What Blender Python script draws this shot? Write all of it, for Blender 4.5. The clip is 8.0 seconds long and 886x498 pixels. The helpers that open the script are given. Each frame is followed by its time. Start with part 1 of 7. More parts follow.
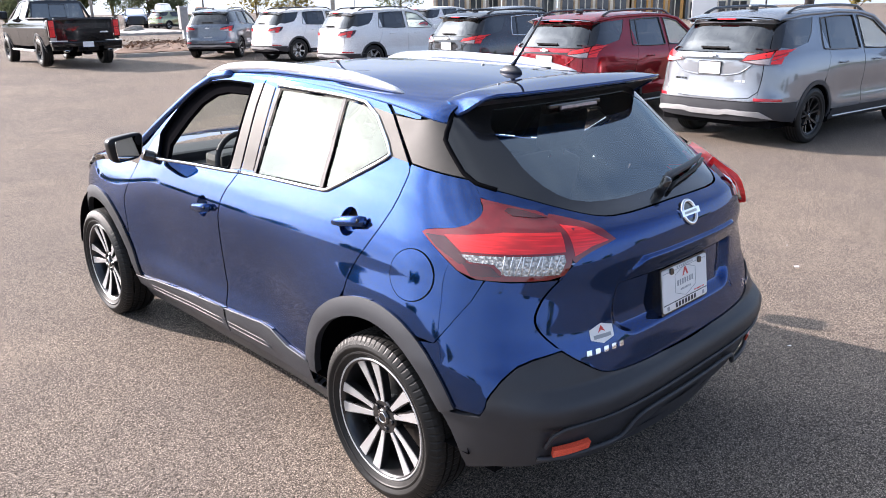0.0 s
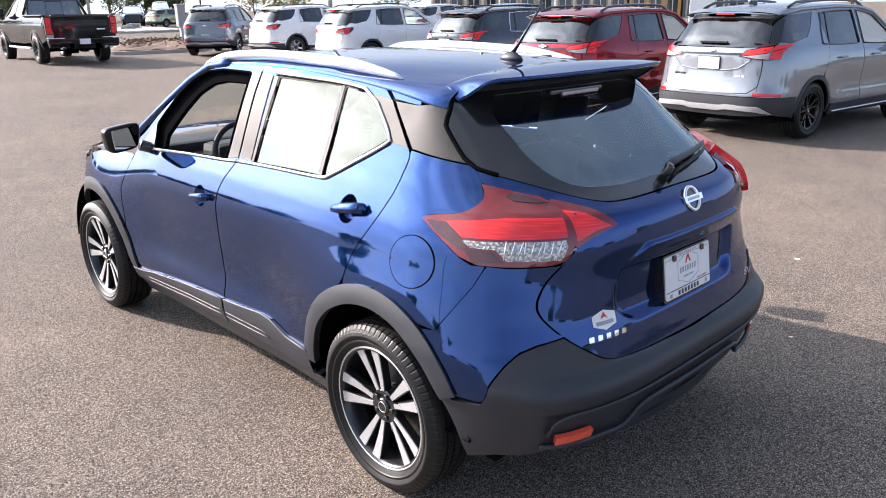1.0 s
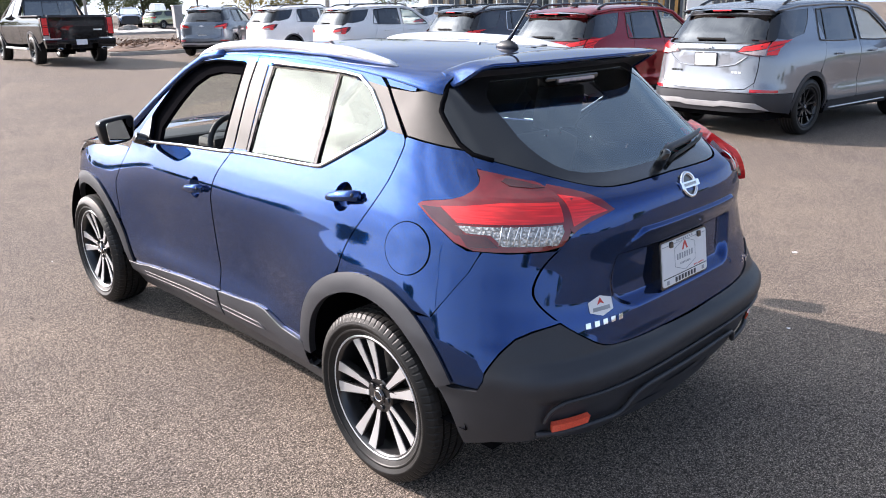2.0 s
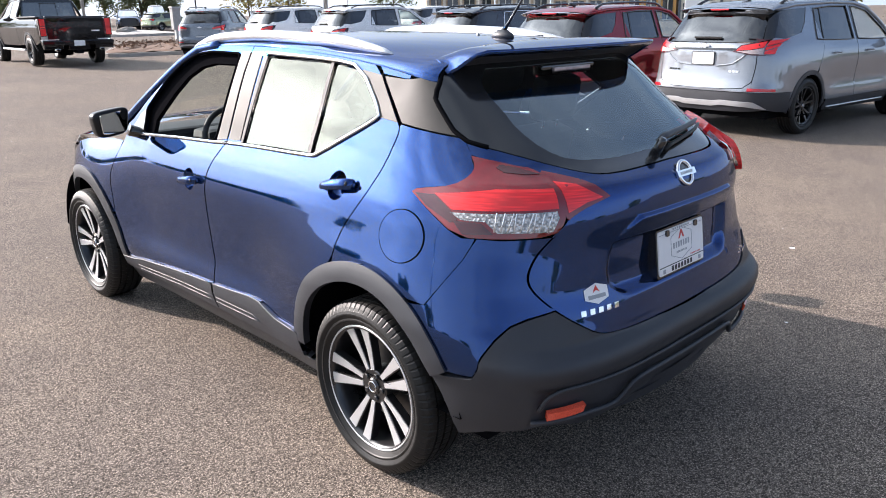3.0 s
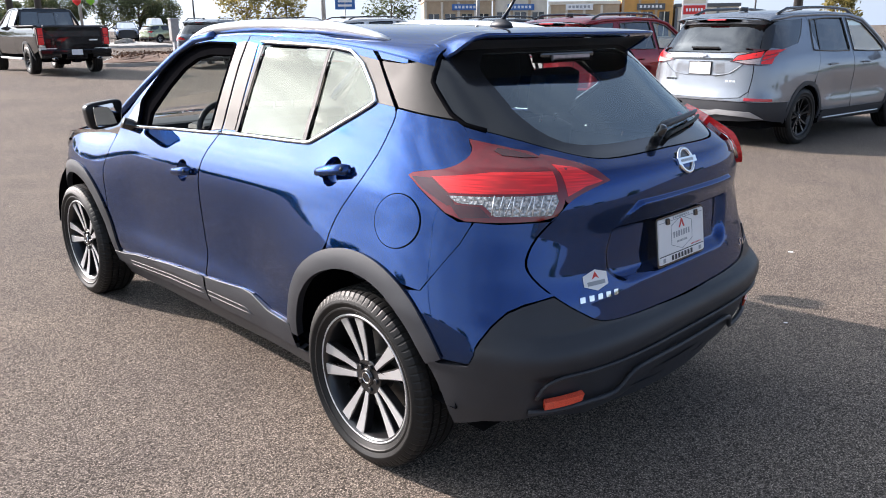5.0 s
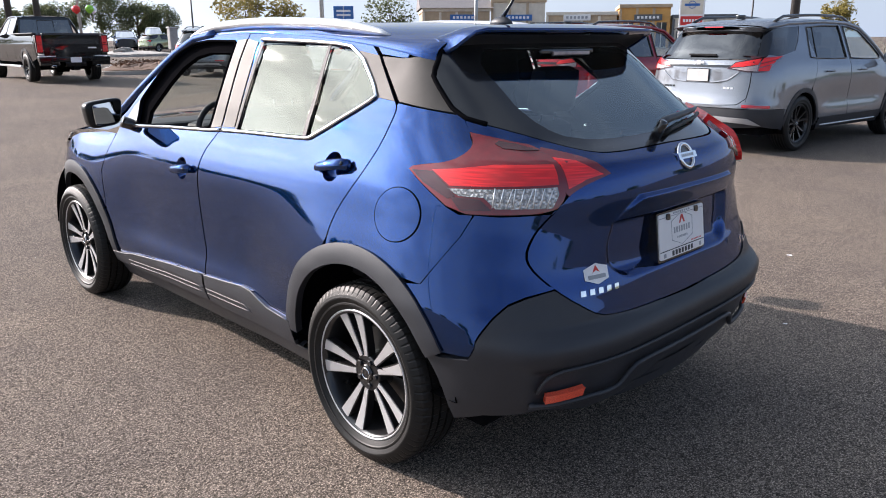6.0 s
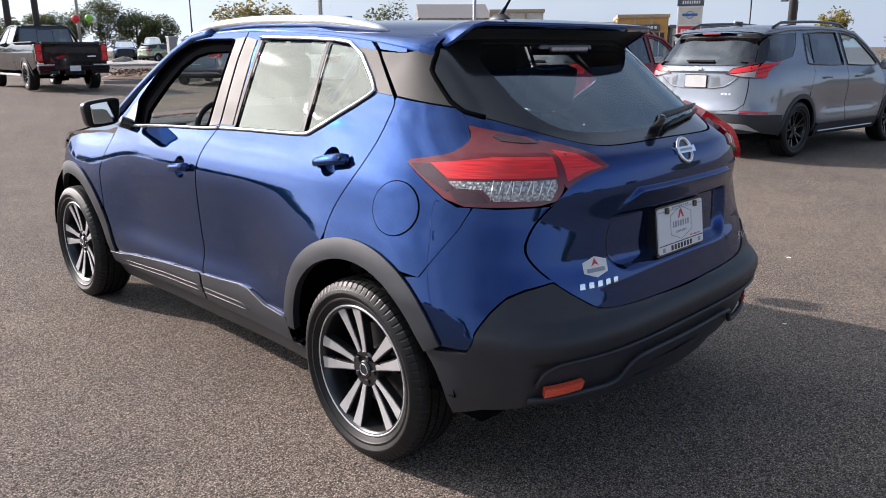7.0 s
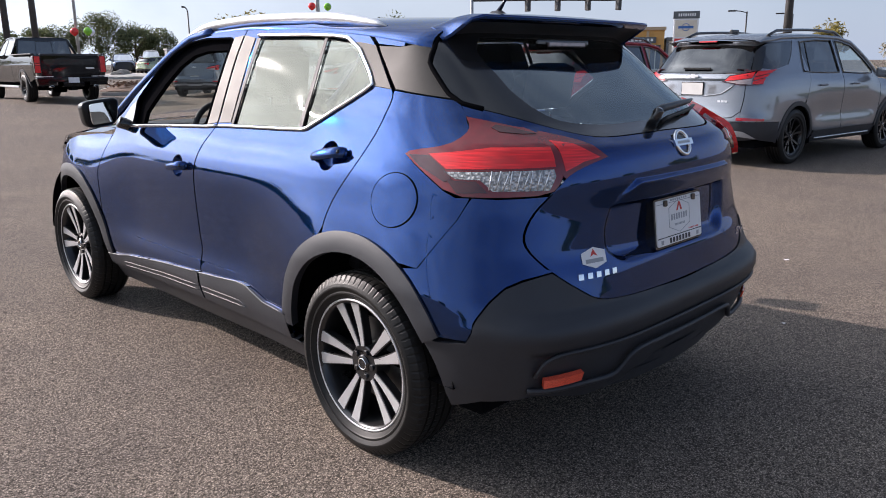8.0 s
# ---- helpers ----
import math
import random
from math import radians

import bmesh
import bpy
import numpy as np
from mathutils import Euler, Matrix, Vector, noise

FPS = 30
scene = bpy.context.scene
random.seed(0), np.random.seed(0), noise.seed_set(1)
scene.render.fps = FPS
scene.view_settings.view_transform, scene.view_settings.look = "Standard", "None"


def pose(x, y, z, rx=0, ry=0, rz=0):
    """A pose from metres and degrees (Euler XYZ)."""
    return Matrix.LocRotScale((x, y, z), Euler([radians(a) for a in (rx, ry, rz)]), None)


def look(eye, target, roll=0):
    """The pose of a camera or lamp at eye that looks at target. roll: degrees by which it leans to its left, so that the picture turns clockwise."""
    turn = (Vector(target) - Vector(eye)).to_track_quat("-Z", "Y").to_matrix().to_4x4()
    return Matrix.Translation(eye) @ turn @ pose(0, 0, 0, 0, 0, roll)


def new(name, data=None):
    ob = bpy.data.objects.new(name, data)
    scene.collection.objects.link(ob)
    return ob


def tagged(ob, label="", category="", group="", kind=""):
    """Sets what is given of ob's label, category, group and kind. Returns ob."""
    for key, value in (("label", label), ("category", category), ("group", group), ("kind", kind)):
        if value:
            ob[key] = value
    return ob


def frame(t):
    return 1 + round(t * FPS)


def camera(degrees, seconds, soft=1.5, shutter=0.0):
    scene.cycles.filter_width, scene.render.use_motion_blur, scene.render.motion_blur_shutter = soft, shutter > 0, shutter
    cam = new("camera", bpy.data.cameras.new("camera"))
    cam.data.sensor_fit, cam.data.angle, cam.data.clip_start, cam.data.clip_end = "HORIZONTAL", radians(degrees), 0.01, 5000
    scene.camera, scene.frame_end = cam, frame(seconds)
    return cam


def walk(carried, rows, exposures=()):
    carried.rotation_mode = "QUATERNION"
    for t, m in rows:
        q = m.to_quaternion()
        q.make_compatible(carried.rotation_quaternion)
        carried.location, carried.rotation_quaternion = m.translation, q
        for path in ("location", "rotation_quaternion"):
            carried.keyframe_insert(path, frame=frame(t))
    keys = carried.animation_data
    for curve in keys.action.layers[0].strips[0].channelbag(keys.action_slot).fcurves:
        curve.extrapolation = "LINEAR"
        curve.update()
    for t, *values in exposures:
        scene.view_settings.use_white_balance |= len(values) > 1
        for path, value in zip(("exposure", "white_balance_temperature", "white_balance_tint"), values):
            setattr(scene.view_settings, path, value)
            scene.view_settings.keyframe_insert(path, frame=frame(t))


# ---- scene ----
cam = camera(60.9, 8.0, 0.95)
PATH = [
    (0, (-2.367, -3.259, 1.764), (-1.052, -1.879, 1.158), -0.9),
    (0.5, (-2.37, -3.25, 1.743), (-1.053, -1.873, 1.135), -0.9),
    (1, (-2.364, -3.242, 1.717), (-1.046, -1.867, 1.108), -0.9),
    (1.5, (-2.362, -3.244, 1.692), (-1.041, -1.871, 1.084), -1.0),
    (3, (-2.347, -3.253, 1.614), (-1.02, -1.882, 1.015), -1.0),
    (3.5, (-2.341, -3.247, 1.588), (-1.009, -1.877, 0.998), -0.8),
    (4, (-2.337, -3.244, 1.563), (-1.002, -1.874, 0.981), -0.7),
    (4.5, (-2.334, -3.239, 1.537), (-0.996, -1.869, 0.964), -0.6),
    (6, (-2.349, -3.238, 1.461), (-0.996, -1.866, 0.924), -0.3),
    (6.5, (-2.351, -3.24, 1.436), (-0.994, -1.868, 0.91), -0.3),
    (7, (-2.352, -3.242, 1.41), (-0.992, -1.868, 0.898), -0.3),
    (7.5, (-2.355, -3.248, 1.38), (-0.99, -1.873, 0.883), -0.4),
    (8, (-2.363, -3.25, 1.346), (-0.993, -1.874, 0.866), -0.4),
]
EXPOSURES = [(0.0, 1.30, 6500, 21), (1.5, 1.22, 6500, 21), (3.0, 1.12, 6500, 19), (4.5, 1.02, 6500, 18), (6.0, 0.71, 6500, 20), (7.0, 0.54, 6500, 20), (8.0, 0.43, 6500, 22)]
walk(cam, [(t, look(eye, target, roll)) for t, eye, target, roll in PATH], EXPOSURES)

# ---- world and sun ----
SUN_EL, SUN_AZ = 23.5, -22.5     # degrees; azimuth from +y towards +x
_to = Vector((math.sin(radians(SUN_AZ)) * math.cos(radians(SUN_EL)), math.cos(radians(SUN_AZ)) * math.cos(radians(SUN_EL)), math.sin(radians(SUN_EL))))
world = bpy.data.worlds.new("world")
scene.world = world
world.use_nodes = True
wn, wl = world.node_tree.nodes, world.node_tree.links
sky = wn.new("ShaderNodeTexSky")
sky.sky_type, sky.sun_disc = "NISHITA", False
sky.sun_elevation, sky.sun_rotation = radians(SUN_EL), radians(SUN_AZ)
sky.air_density, sky.dust_density, sky.ozone_density = 1.0, 0.35, 2.2
# thin high cloud over the whole sky
tc, stretch, cloud = wn.new("ShaderNodeTexCoord"), wn.new("ShaderNodeMapping"), wn.new("ShaderNodeTexNoise")
stretch.inputs["Scale"].default_value, stretch.inputs["Rotation"].default_value = (1.6, 2.6, 4.2), (0.25, 0.1, 0.5)
cloud.inputs["Scale"].default_value, cloud.inputs["Detail"].default_value, cloud.inputs["Roughness"].default_value = 1.5, 5.0, 0.52
veil, over = wn.new("ShaderNodeMapRange"), wn.new("ShaderNodeMix")
veil.inputs["From Min"].default_value, veil.inputs["From Max"].default_value, veil.inputs["To Max"].default_value = 0.38, 0.64, 0.88
veil.inputs["To Min"].default_value = 0.38
over.data_type = "RGBA"
# thin cloud scatters forward: brighter towards the sun
toward, lobe, gain, bright = wn.new("ShaderNodeVectorMath"), wn.new("ShaderNodeMath"), wn.new("ShaderNodeMath"), wn.new("ShaderNodeMix")
toward.operation = "DOT_PRODUCT"
toward.inputs[1].default_value = _to
lobe.operation, lobe.use_clamp, lobe.inputs[1].default_value = "POWER", False, 4.0
gain.operation, gain.inputs[1].default_value, gain.inputs[2].default_value = "MULTIPLY_ADD", 2.4, 1.0
bright.data_type, bright.blend_type, bright.clamp_result = "RGBA", "MULTIPLY", False
bright.inputs["Factor"].default_value = 1.0
wl.new(tc.outputs["Generated"], toward.inputs[0])
over_zero = wn.new("ShaderNodeMath")
over_zero.operation, over_zero.inputs[1].default_value = "MAXIMUM", 0.0
wl.new(toward.outputs["Value"], over_zero.inputs[0]), wl.new(over_zero.outputs[0], lobe.inputs[0]), wl.new(lobe.outputs[0], gain.inputs[0])
# a tight glow round the sun, and clearer air away from it
glow, halo, thin = (wn.new("ShaderNodeMath") for _ in range(3))
glow.operation, glow.inputs[1].default_value = "POWER", 20.0
halo.operation, halo.inputs[1].default_value = "MULTIPLY_ADD", 7.0
away = wn.new("ShaderNodeMapRange")
away.inputs["From Min"].default_value, away.inputs["From Max"].default_value, away.inputs["To Min"].default_value = -0.1, 0.65, 0.20
thin.operation = "MULTIPLY"
wl.new(over_zero.outputs[0], glow.inputs[0]), wl.new(glow.outputs[0], halo.inputs[0]), wl.new(gain.outputs[0], halo.inputs[2])
wl.new(toward.outputs["Value"], away.inputs["Value"]), wl.new(away.outputs[0], thin.inputs[0]), wl.new(veil.outputs[0], thin.inputs[1])
warm = wn.new("ShaderNodeMix")
warm.data_type, warm.inputs["A"].default_value, warm.inputs["B"].default_value = "RGBA", (5.7, 6.7, 7.2, 1), (6.9, 6.9, 6.1, 1)
wl.new(glow.outputs[0], warm.inputs["Factor"]), wl.new(warm.outputs["Result"], bright.inputs["A"])
wl.new(halo.outputs[0], bright.inputs["B"]), wl.new(bright.outputs["Result"], over.inputs["B"])
wl.new(tc.outputs["Generated"], stretch.inputs["Vector"]), wl.new(stretch.outputs[0], cloud.inputs["Vector"])
wl.new(cloud.outputs["Fac"], veil.inputs["Value"]), wl.new(thin.outputs[0], over.inputs["Factor"])
haze, low, height, dim = wn.new("ShaderNodeMix"), wn.new("ShaderNodeMapRange"), wn.new("ShaderNodeSeparateXYZ"), wn.new("ShaderNodeMix")
haze.data_type = dim.data_type = "RGBA"
dim.blend_type, dim.clamp_result = "MULTIPLY", False
dim.inputs["Factor"].default_value, dim.inputs["A"].default_value = 1.0, (3.3, 4.3, 5.6, 1)
low.inputs["From Min"].default_value, low.inputs["From Max"].default_value, low.inputs["To Min"].default_value, low.inputs["To Max"].default_value = 0.0, 0.32, 0.92, 0.0
lift = wn.new("ShaderNodeMath")
lift.operation, lift.inputs[1].default_value, lift.inputs[2].default_value = "MULTIPLY_ADD", 0.9, 1.0
wl.new(tc.outputs["Generated"], height.inputs[0]), wl.new(height.outputs["Z"], low.inputs["Value"]), wl.new(low.outputs[0], haze.inputs["Factor"])
wl.new(lobe.outputs[0], lift.inputs[0]), wl.new(lift.outputs[0], dim.inputs["B"]), wl.new(dim.outputs["Result"], haze.inputs["B"])
wl.new(sky.outputs[0], haze.inputs["A"]), wl.new(haze.outputs["Result"], over.inputs["A"]), wl.new(over.outputs["Result"], wn["Background"].inputs[0])
wn["Background"].inputs[1].default_value = 0.092
sun = new("sun", bpy.data.lights.new("sun", "SUN"))
sun.data.energy, sun.data.angle, sun.data.color = 5.0, radians(0.6), (1.0, 0.93, 0.84)
sun.matrix_world = look(tuple(_to * 60), (0, 0, 0))

# ---- materials ----
def nodes_of(name):
    m = bpy.data.materials.new(name)
    m.use_nodes = True
    return m, m.node_tree.nodes, m.node_tree.links, m.node_tree.nodes["Principled BSDF"]


def set_in(b, **values):
    for key, value in values.items():
        b.inputs[key.replace("_", " ")].default_value = value


def noise_node(n, l, scale, detail=4.0, rough=0.6, coords="Object"):
    tc, tx = n.new("ShaderNodeTexCoord"), n.new("ShaderNodeTexNoise")
    tx.inputs["Scale"].default_value, tx.inputs["Detail"].default_value, tx.inputs["Roughness"].default_value = scale, detail, rough
    l.new(tc.outputs[coords], tx.inputs["Vector"])
    return tx


def ramp(n, l, src, stops):
    r = n.new("ShaderNodeValToRGB")
    el = r.color_ramp.elements
    while len(el) < len(stops):
        el.new(0.5)
    for e, (p, c) in zip(el, stops):
        e.position, e.color = p, (*c, 1)
    l.new(src, r.inputs["Fac"])
    return r


def bump(n, l, b, src, strength, dist):
    k = n.new("ShaderNodeBump")
    k.inputs["Strength"].default_value, k.inputs["Distance"].default_value = strength, dist
    l.new(src, k.inputs["Height"])
    l.new(k.outputs[0], b.inputs["Normal"])
    return k


def plain(name, col, rough=0.5, metal=0.0, coat=0.0, vary=0.12, scale=9.0, grain=0.0, grain_scale=400.0, spec=0.5):
    """A surface with soft blotches of tone and gloss and, where asked, a fine grain."""
    m, n, l, b = nodes_of(name)
    set_in(b, Roughness=rough, Metallic=metal, Coat_Weight=coat, Coat_Roughness=0.03)
    b.inputs["Specular IOR Level"].default_value = spec
    t = noise_node(n, l, scale)
    lo, hi = [c * (1 - vary) for c in col], [min(c * (1 + vary), 1) for c in col]
    l.new(ramp(n, l, t.outputs["Fac"], [(0.3, lo), (0.7, hi)]).outputs[0], b.inputs["Base Color"])
    rr = n.new("ShaderNodeMapRange")
    rr.inputs["To Min"].default_value, rr.inputs["To Max"].default_value = rough * 0.85, min(rough * 1.2, 1)
    l.new(t.outputs["Fac"], rr.inputs["Value"])
    l.new(rr.outputs[0], b.inputs["Roughness"])
    if grain:
        bump(n, l, b, noise_node(n, l, grain_scale, 2).outputs["Fac"], grain, 0.001)
    return m


def paint(name, col, metal=1.0, rough=0.3, dust=0.10, flop=0.72, lie=0.91):
    """Car paint: coloured flakes under a hard clear lacquer, with thin dust and dried specks on it."""
    m, n, l, b = nodes_of(name)
    n.remove(b)
    fl = noise_node(n, l, 2600, 0)
    tint = ramp(n, l, fl.outputs["Fac"], [(0.35, [c * 0.7 for c in col]), (0.7, [c * 1.4 for c in col])])
    flake, body, base = n.new("ShaderNodeBsdfGlossy"), n.new("ShaderNodeBsdfDiffuse"), n.new("ShaderNodeMixShader")
    flake.inputs["Roughness"].default_value = rough
    l.new(tint.outputs[0], flake.inputs["Color"]), l.new(tint.outputs[0], body.inputs["Color"])
    base.inputs[0].default_value = flop * metal
    # a sharp and a broad lobe: flakes that lie flat, and flakes that tumble
    flat, both = n.new("ShaderNodeBsdfGlossy"), n.new("ShaderNodeMixShader")
    flat.inputs["Roughness"].default_value, both.inputs[0].default_value = 0.06, lie
    l.new(tint.outputs[0], flat.inputs["Color"])
    l.new(flake.outputs[0], both.inputs[1]), l.new(flat.outputs[0], both.inputs[2])
    l.new(body.outputs[0], base.inputs[1]), l.new(both.outputs[0], base.inputs[2])
    lacquer, fr, coated = n.new("ShaderNodeBsdfGlossy"), n.new("ShaderNodeFresnel"), n.new("ShaderNodeMixShader")
    lacquer.inputs["Roughness"].default_value, fr.inputs["IOR"].default_value = 0.006, 1.56
    l.new(fr.outputs[0], coated.inputs[0]), l.new(base.outputs[0], coated.inputs[1]), l.new(lacquer.outputs[0], coated.inputs[2])
    # faint orange peel in the lacquer
    peel = n.new("ShaderNodeBump")
    peel.inputs["Strength"].default_value, peel.inputs["Distance"].default_value = 0.02, 0.001
    l.new(noise_node(n, l, 130, 1, 0.4).outputs["Fac"], peel.inputs["Height"]), l.new(peel.outputs[0], lacquer.inputs["Normal"])
    film, specks, mul = noise_node(n, l, 5, 6, 0.7), noise_node(n, l, 240, 2, 0.5), n.new("ShaderNodeMath")
    f1 = ramp(n, l, film.outputs["Fac"], [(0.35, (0, 0, 0)), (0.8, (1, 1, 1))])
    f2 = ramp(n, l, specks.outputs["Fac"], [(0.62, (0.25, 0.25, 0.25)), (0.70, (1, 1, 1))])
    mul.operation = "MULTIPLY"
    l.new(f1.outputs[0], mul.inputs[0]), l.new(f2.outputs[0], mul.inputs[1])
    amt = n.new("ShaderNodeMath")
    amt.operation, amt.inputs[1].default_value = "MULTIPLY", dust
    l.new(mul.outputs[0], amt.inputs[0])
    d, mix = n.new("ShaderNodeBsdfDiffuse"), n.new("ShaderNodeMixShader")
    d.inputs[0].default_value = (0.42, 0.38, 0.34, 1)
    l.new(amt.outputs[0], mix.inputs[0]), l.new(coated.outputs[0], mix.inputs[1]), l.new(d.outputs[0], mix.inputs[2])
    l.new(mix.outputs[0], n["Material Output"].inputs[0])
    return m


def glass(name, tint, gloss=(1.0, 1.0, 1.0), ior=2.1):
    """A thin tinted pane: clear through, with a sharp reflection that grows at grazing angles."""
    m, n, l, b = nodes_of(name)
    n.remove(b)
    tr, gl, mix, fr = n.new("ShaderNodeBsdfTransparent"), n.new("ShaderNodeBsdfGlossy"), n.new("ShaderNodeMixShader"), n.new("ShaderNodeFresnel")
    tr.inputs[0].default_value = (*tint, 1)
    gl.inputs["Roughness"].default_value = 0.015
    gl.inputs["Color"].default_value = (*gloss, 1)
    fr.inputs["IOR"].default_value = ior
    l.new(fr.outputs[0], mix.inputs[0])
    l.new(tr.outputs[0], mix.inputs[1])
    l.new(gl.outputs[0], mix.inputs[2])
    l.new(mix.outputs[0], n["Material Output"].inputs[0])
    return m


def asphalt_material():
    """Worn asphalt: pale and dark chippings in a dark binder, with broad soft stains."""
    m, n, l, b = nodes_of("asphalt")
    set_in(b, Roughness=0.85)
    b.inputs["Specular IOR Level"].default_value = 0.06
    big, mid = noise_node(n, l, 0.35, 5, 0.6), noise_node(n, l, 1.7, 5, 0.65)
    tc, cell = n.new("ShaderNodeTexCoord"), n.new("ShaderNodeTexVoronoi")
    cell.inputs["Scale"].default_value, cell.inputs["Randomness"].default_value = 185, 1.0
    l.new(tc.outputs["Object"], cell.inputs["Vector"])
    pick = n.new("ShaderNodeSeparateColor")
    l.new(cell.outputs["Color"], pick.inputs[0])
    grit, patch = noise_node(n, l, 95, 4, 0.8), noise_node(n, l, 300, 1, 0.5)
    stone = ramp(n, l, pick.outputs[0], [(0.0, (0.080, 0.068, 0.058)), (0.35, (0.205, 0.174, 0.148)), (0.72, (0.335, 0.285, 0.243)), (1.0, (0.50, 0.425, 0.362))])
    gap = ramp(n, l, cell.outputs["Distance"], [(0.25, (1.15, 1.15, 1.15)), (0.62, (0.42, 0.42, 0.43))])
    clump = ramp(n, l, grit.outputs["Fac"], [(0.36, (0.70, 0.70, 0.71)), (0.50, (1.0, 1.0, 1.0)), (0.64, (1.30, 1.29, 1.27))])
    pepper = ramp(n, l, patch.outputs["Fac"], [(0.36, (0.70, 0.70, 0.70)), (0.66, (1.28, 1.27, 1.25))])
    tone = ramp(n, l, big.outputs["Fac"], [(0.3, (0.84, 0.84, 0.86)), (0.7, (1.10, 1.07, 1.03))])
    tone2 = ramp(n, l, mid.outputs["Fac"], [(0.3, (0.88, 0.88, 0.89)), (0.75, (1.10, 1.09, 1.06))])
    last = stone.outputs[0]
    for r in (gap, clump, pepper, tone, tone2):
        k = n.new("ShaderNodeMix")
        k.data_type, k.blend_type, k.clamp_result = "RGBA", "MULTIPLY", False
        k.inputs["Factor"].default_value = 1
        l.new(last, k.inputs["A"]), l.new(r.outputs[0], k.inputs["B"])
        last = k.outputs["Result"]
    l.new(last, b.inputs["Base Color"])
    bump(n, l, b, grit.outputs["Fac"], 0.6, 0.006)
    return m


ASPHALT = asphalt_material()
BLUE = paint("blue_metallic_paint", (0.0006, 0.035, 0.158), 1.0, 0.45, 0.035, 0.95, 0.92)
CLAD = plain("dark_grained_plastic", (0.026, 0.028, 0.034), 0.46, grain=0.25, spec=0.45)
BLACK = plain("black_gloss", (0.012, 0.012, 0.013), 0.16, coat=0.6)
PILLAR = plain("black_pillar_film", (0.055, 0.052, 0.048), 0.5, spec=0.16)
DARK = plain("dark_void", (0.006, 0.006, 0.007), 0.9, spec=0.0)
RUBBER = plain("tyre_rubber", (0.014, 0.0135, 0.013), 0.46, spec=0.25, grain=0.3, grain_scale=250, vary=0.25, scale=14)
ALLOY = plain("machined_alloy", (0.60, 0.60, 0.605), 0.36, 0.55, vary=0.05)
ALLOY_DARK = plain("black_alloy", (0.012, 0.012, 0.013), 0.28, coat=0.4)
CHROME = plain("chrome", (0.85, 0.85, 0.86), 0.10, 1.0, vary=0.03)
SATIN = plain("satin_silver", (0.74, 0.74, 0.75), 0.30, 0.7, vary=0.04)
STEEL = plain("brake_steel", (0.32, 0.31, 0.30), 0.4, 1.0)
GROOVE = plain("scuffed_grey_plastic", (0.085, 0.085, 0.088), 0.42, vary=0.3, scale=40)
TRIM = plain("interior_plastic", (0.028, 0.028, 0.031), 0.62, grain=0.2)
CLOTH = plain("dark_seat_cloth", (0.035, 0.036, 0.040), 0.9, grain=0.4, grain_scale=700)
PRIVACY = glass("privacy_glass", (0.24, 0.27, 0.27), (0.92, 1.0, 0.95), 1.75)
CLEAR = glass("clear_glass", (0.80, 0.86, 0.83))
REARGLASS = glass("rear_glass", (0.80, 0.85, 0.85), (0.88, 0.98, 1.0), 3.1)
MIRROR_BLACK = plain("black_mirror_shell", (0.010, 0.010, 0.011), 0.3, spec=0.3)
MIRROR = plain("mirror", (0.86, 0.88, 0.9), 0.02, 1.0, vary=0.0)
def lens(name, col, rough, cell, depth, metal=0.0, along=0.06, dark=0.72):
    """Moulded lamp plastic: rows of small facets under a smooth face."""
    m, n, l, b = nodes_of(name)
    set_in(b, Roughness=rough, Metallic=metal, Coat_Weight=0.6, Coat_Roughness=0.03)
    tc, stretch, facet = n.new("ShaderNodeTexCoord"), n.new("ShaderNodeMapping"), n.new("ShaderNodeTexVoronoi")
    stretch.inputs["Scale"].default_value = (along * cell, along * cell, cell)
    facet.distance, facet.inputs["Scale"].default_value, facet.inputs["Randomness"].default_value = "CHEBYCHEV", 1.0, 0.7
    l.new(tc.outputs["Object"], stretch.inputs["Vector"]), l.new(stretch.outputs[0], facet.inputs["Vector"])
    l.new(ramp(n, l, facet.outputs["Distance"], [(0.1, [min(1, c * 1.1) for c in col]), (0.55, [c * dark for c in col])]).outputs[0], b.inputs["Base Color"])
    bump(n, l, b, facet.outputs["Distance"], depth, 0.004)
    return m


RED = plain("red_lens", (0.16, 0.004, 0.006), 0.07, coat=1.0, vary=0.15, scale=30)
RED_BRIGHT = lens("bright_red_reflector_and_lit_lens", (0.92, 0.022, 0.022), 0.25, 150.0, 0.2)
RED_DARK = plain("dark_red_lens", (0.055, 0.004, 0.006), 0.08, coat=1.0)
REFLEX = plain("reflex_red", (0.85, 0.10, 0.05), 0.22, coat=0.8, vary=0.25, scale=260)
WHITE_LENS = lens("clear_lens", (0.74, 0.70, 0.66), 0.15, 120.0, 0.7, 0.6, 0.8, 0.30)
LENS_DULL = plain("dull_lamp_lens", (0.42, 0.34, 0.34), 0.2, coat=0.8, vary=0.2, scale=60)
WHITE = plain("white_enamel", (0.80, 0.80, 0.80), 0.35, vary=0.03)
INK_GREY = plain("grey_print", (0.33, 0.35, 0.37), 0.5)
INK_RED = plain("red_print", (0.62, 0.05, 0.04), 0.5)
INK_DARK = plain("dark_print", (0.03, 0.035, 0.04), 0.5)
AMBER = plain("amber_lens", (0.8, 0.35, 0.05), 0.15, coat=1.0)


# ---- building helpers ----
from mathutils.geometry import delaunay_2d_cdt


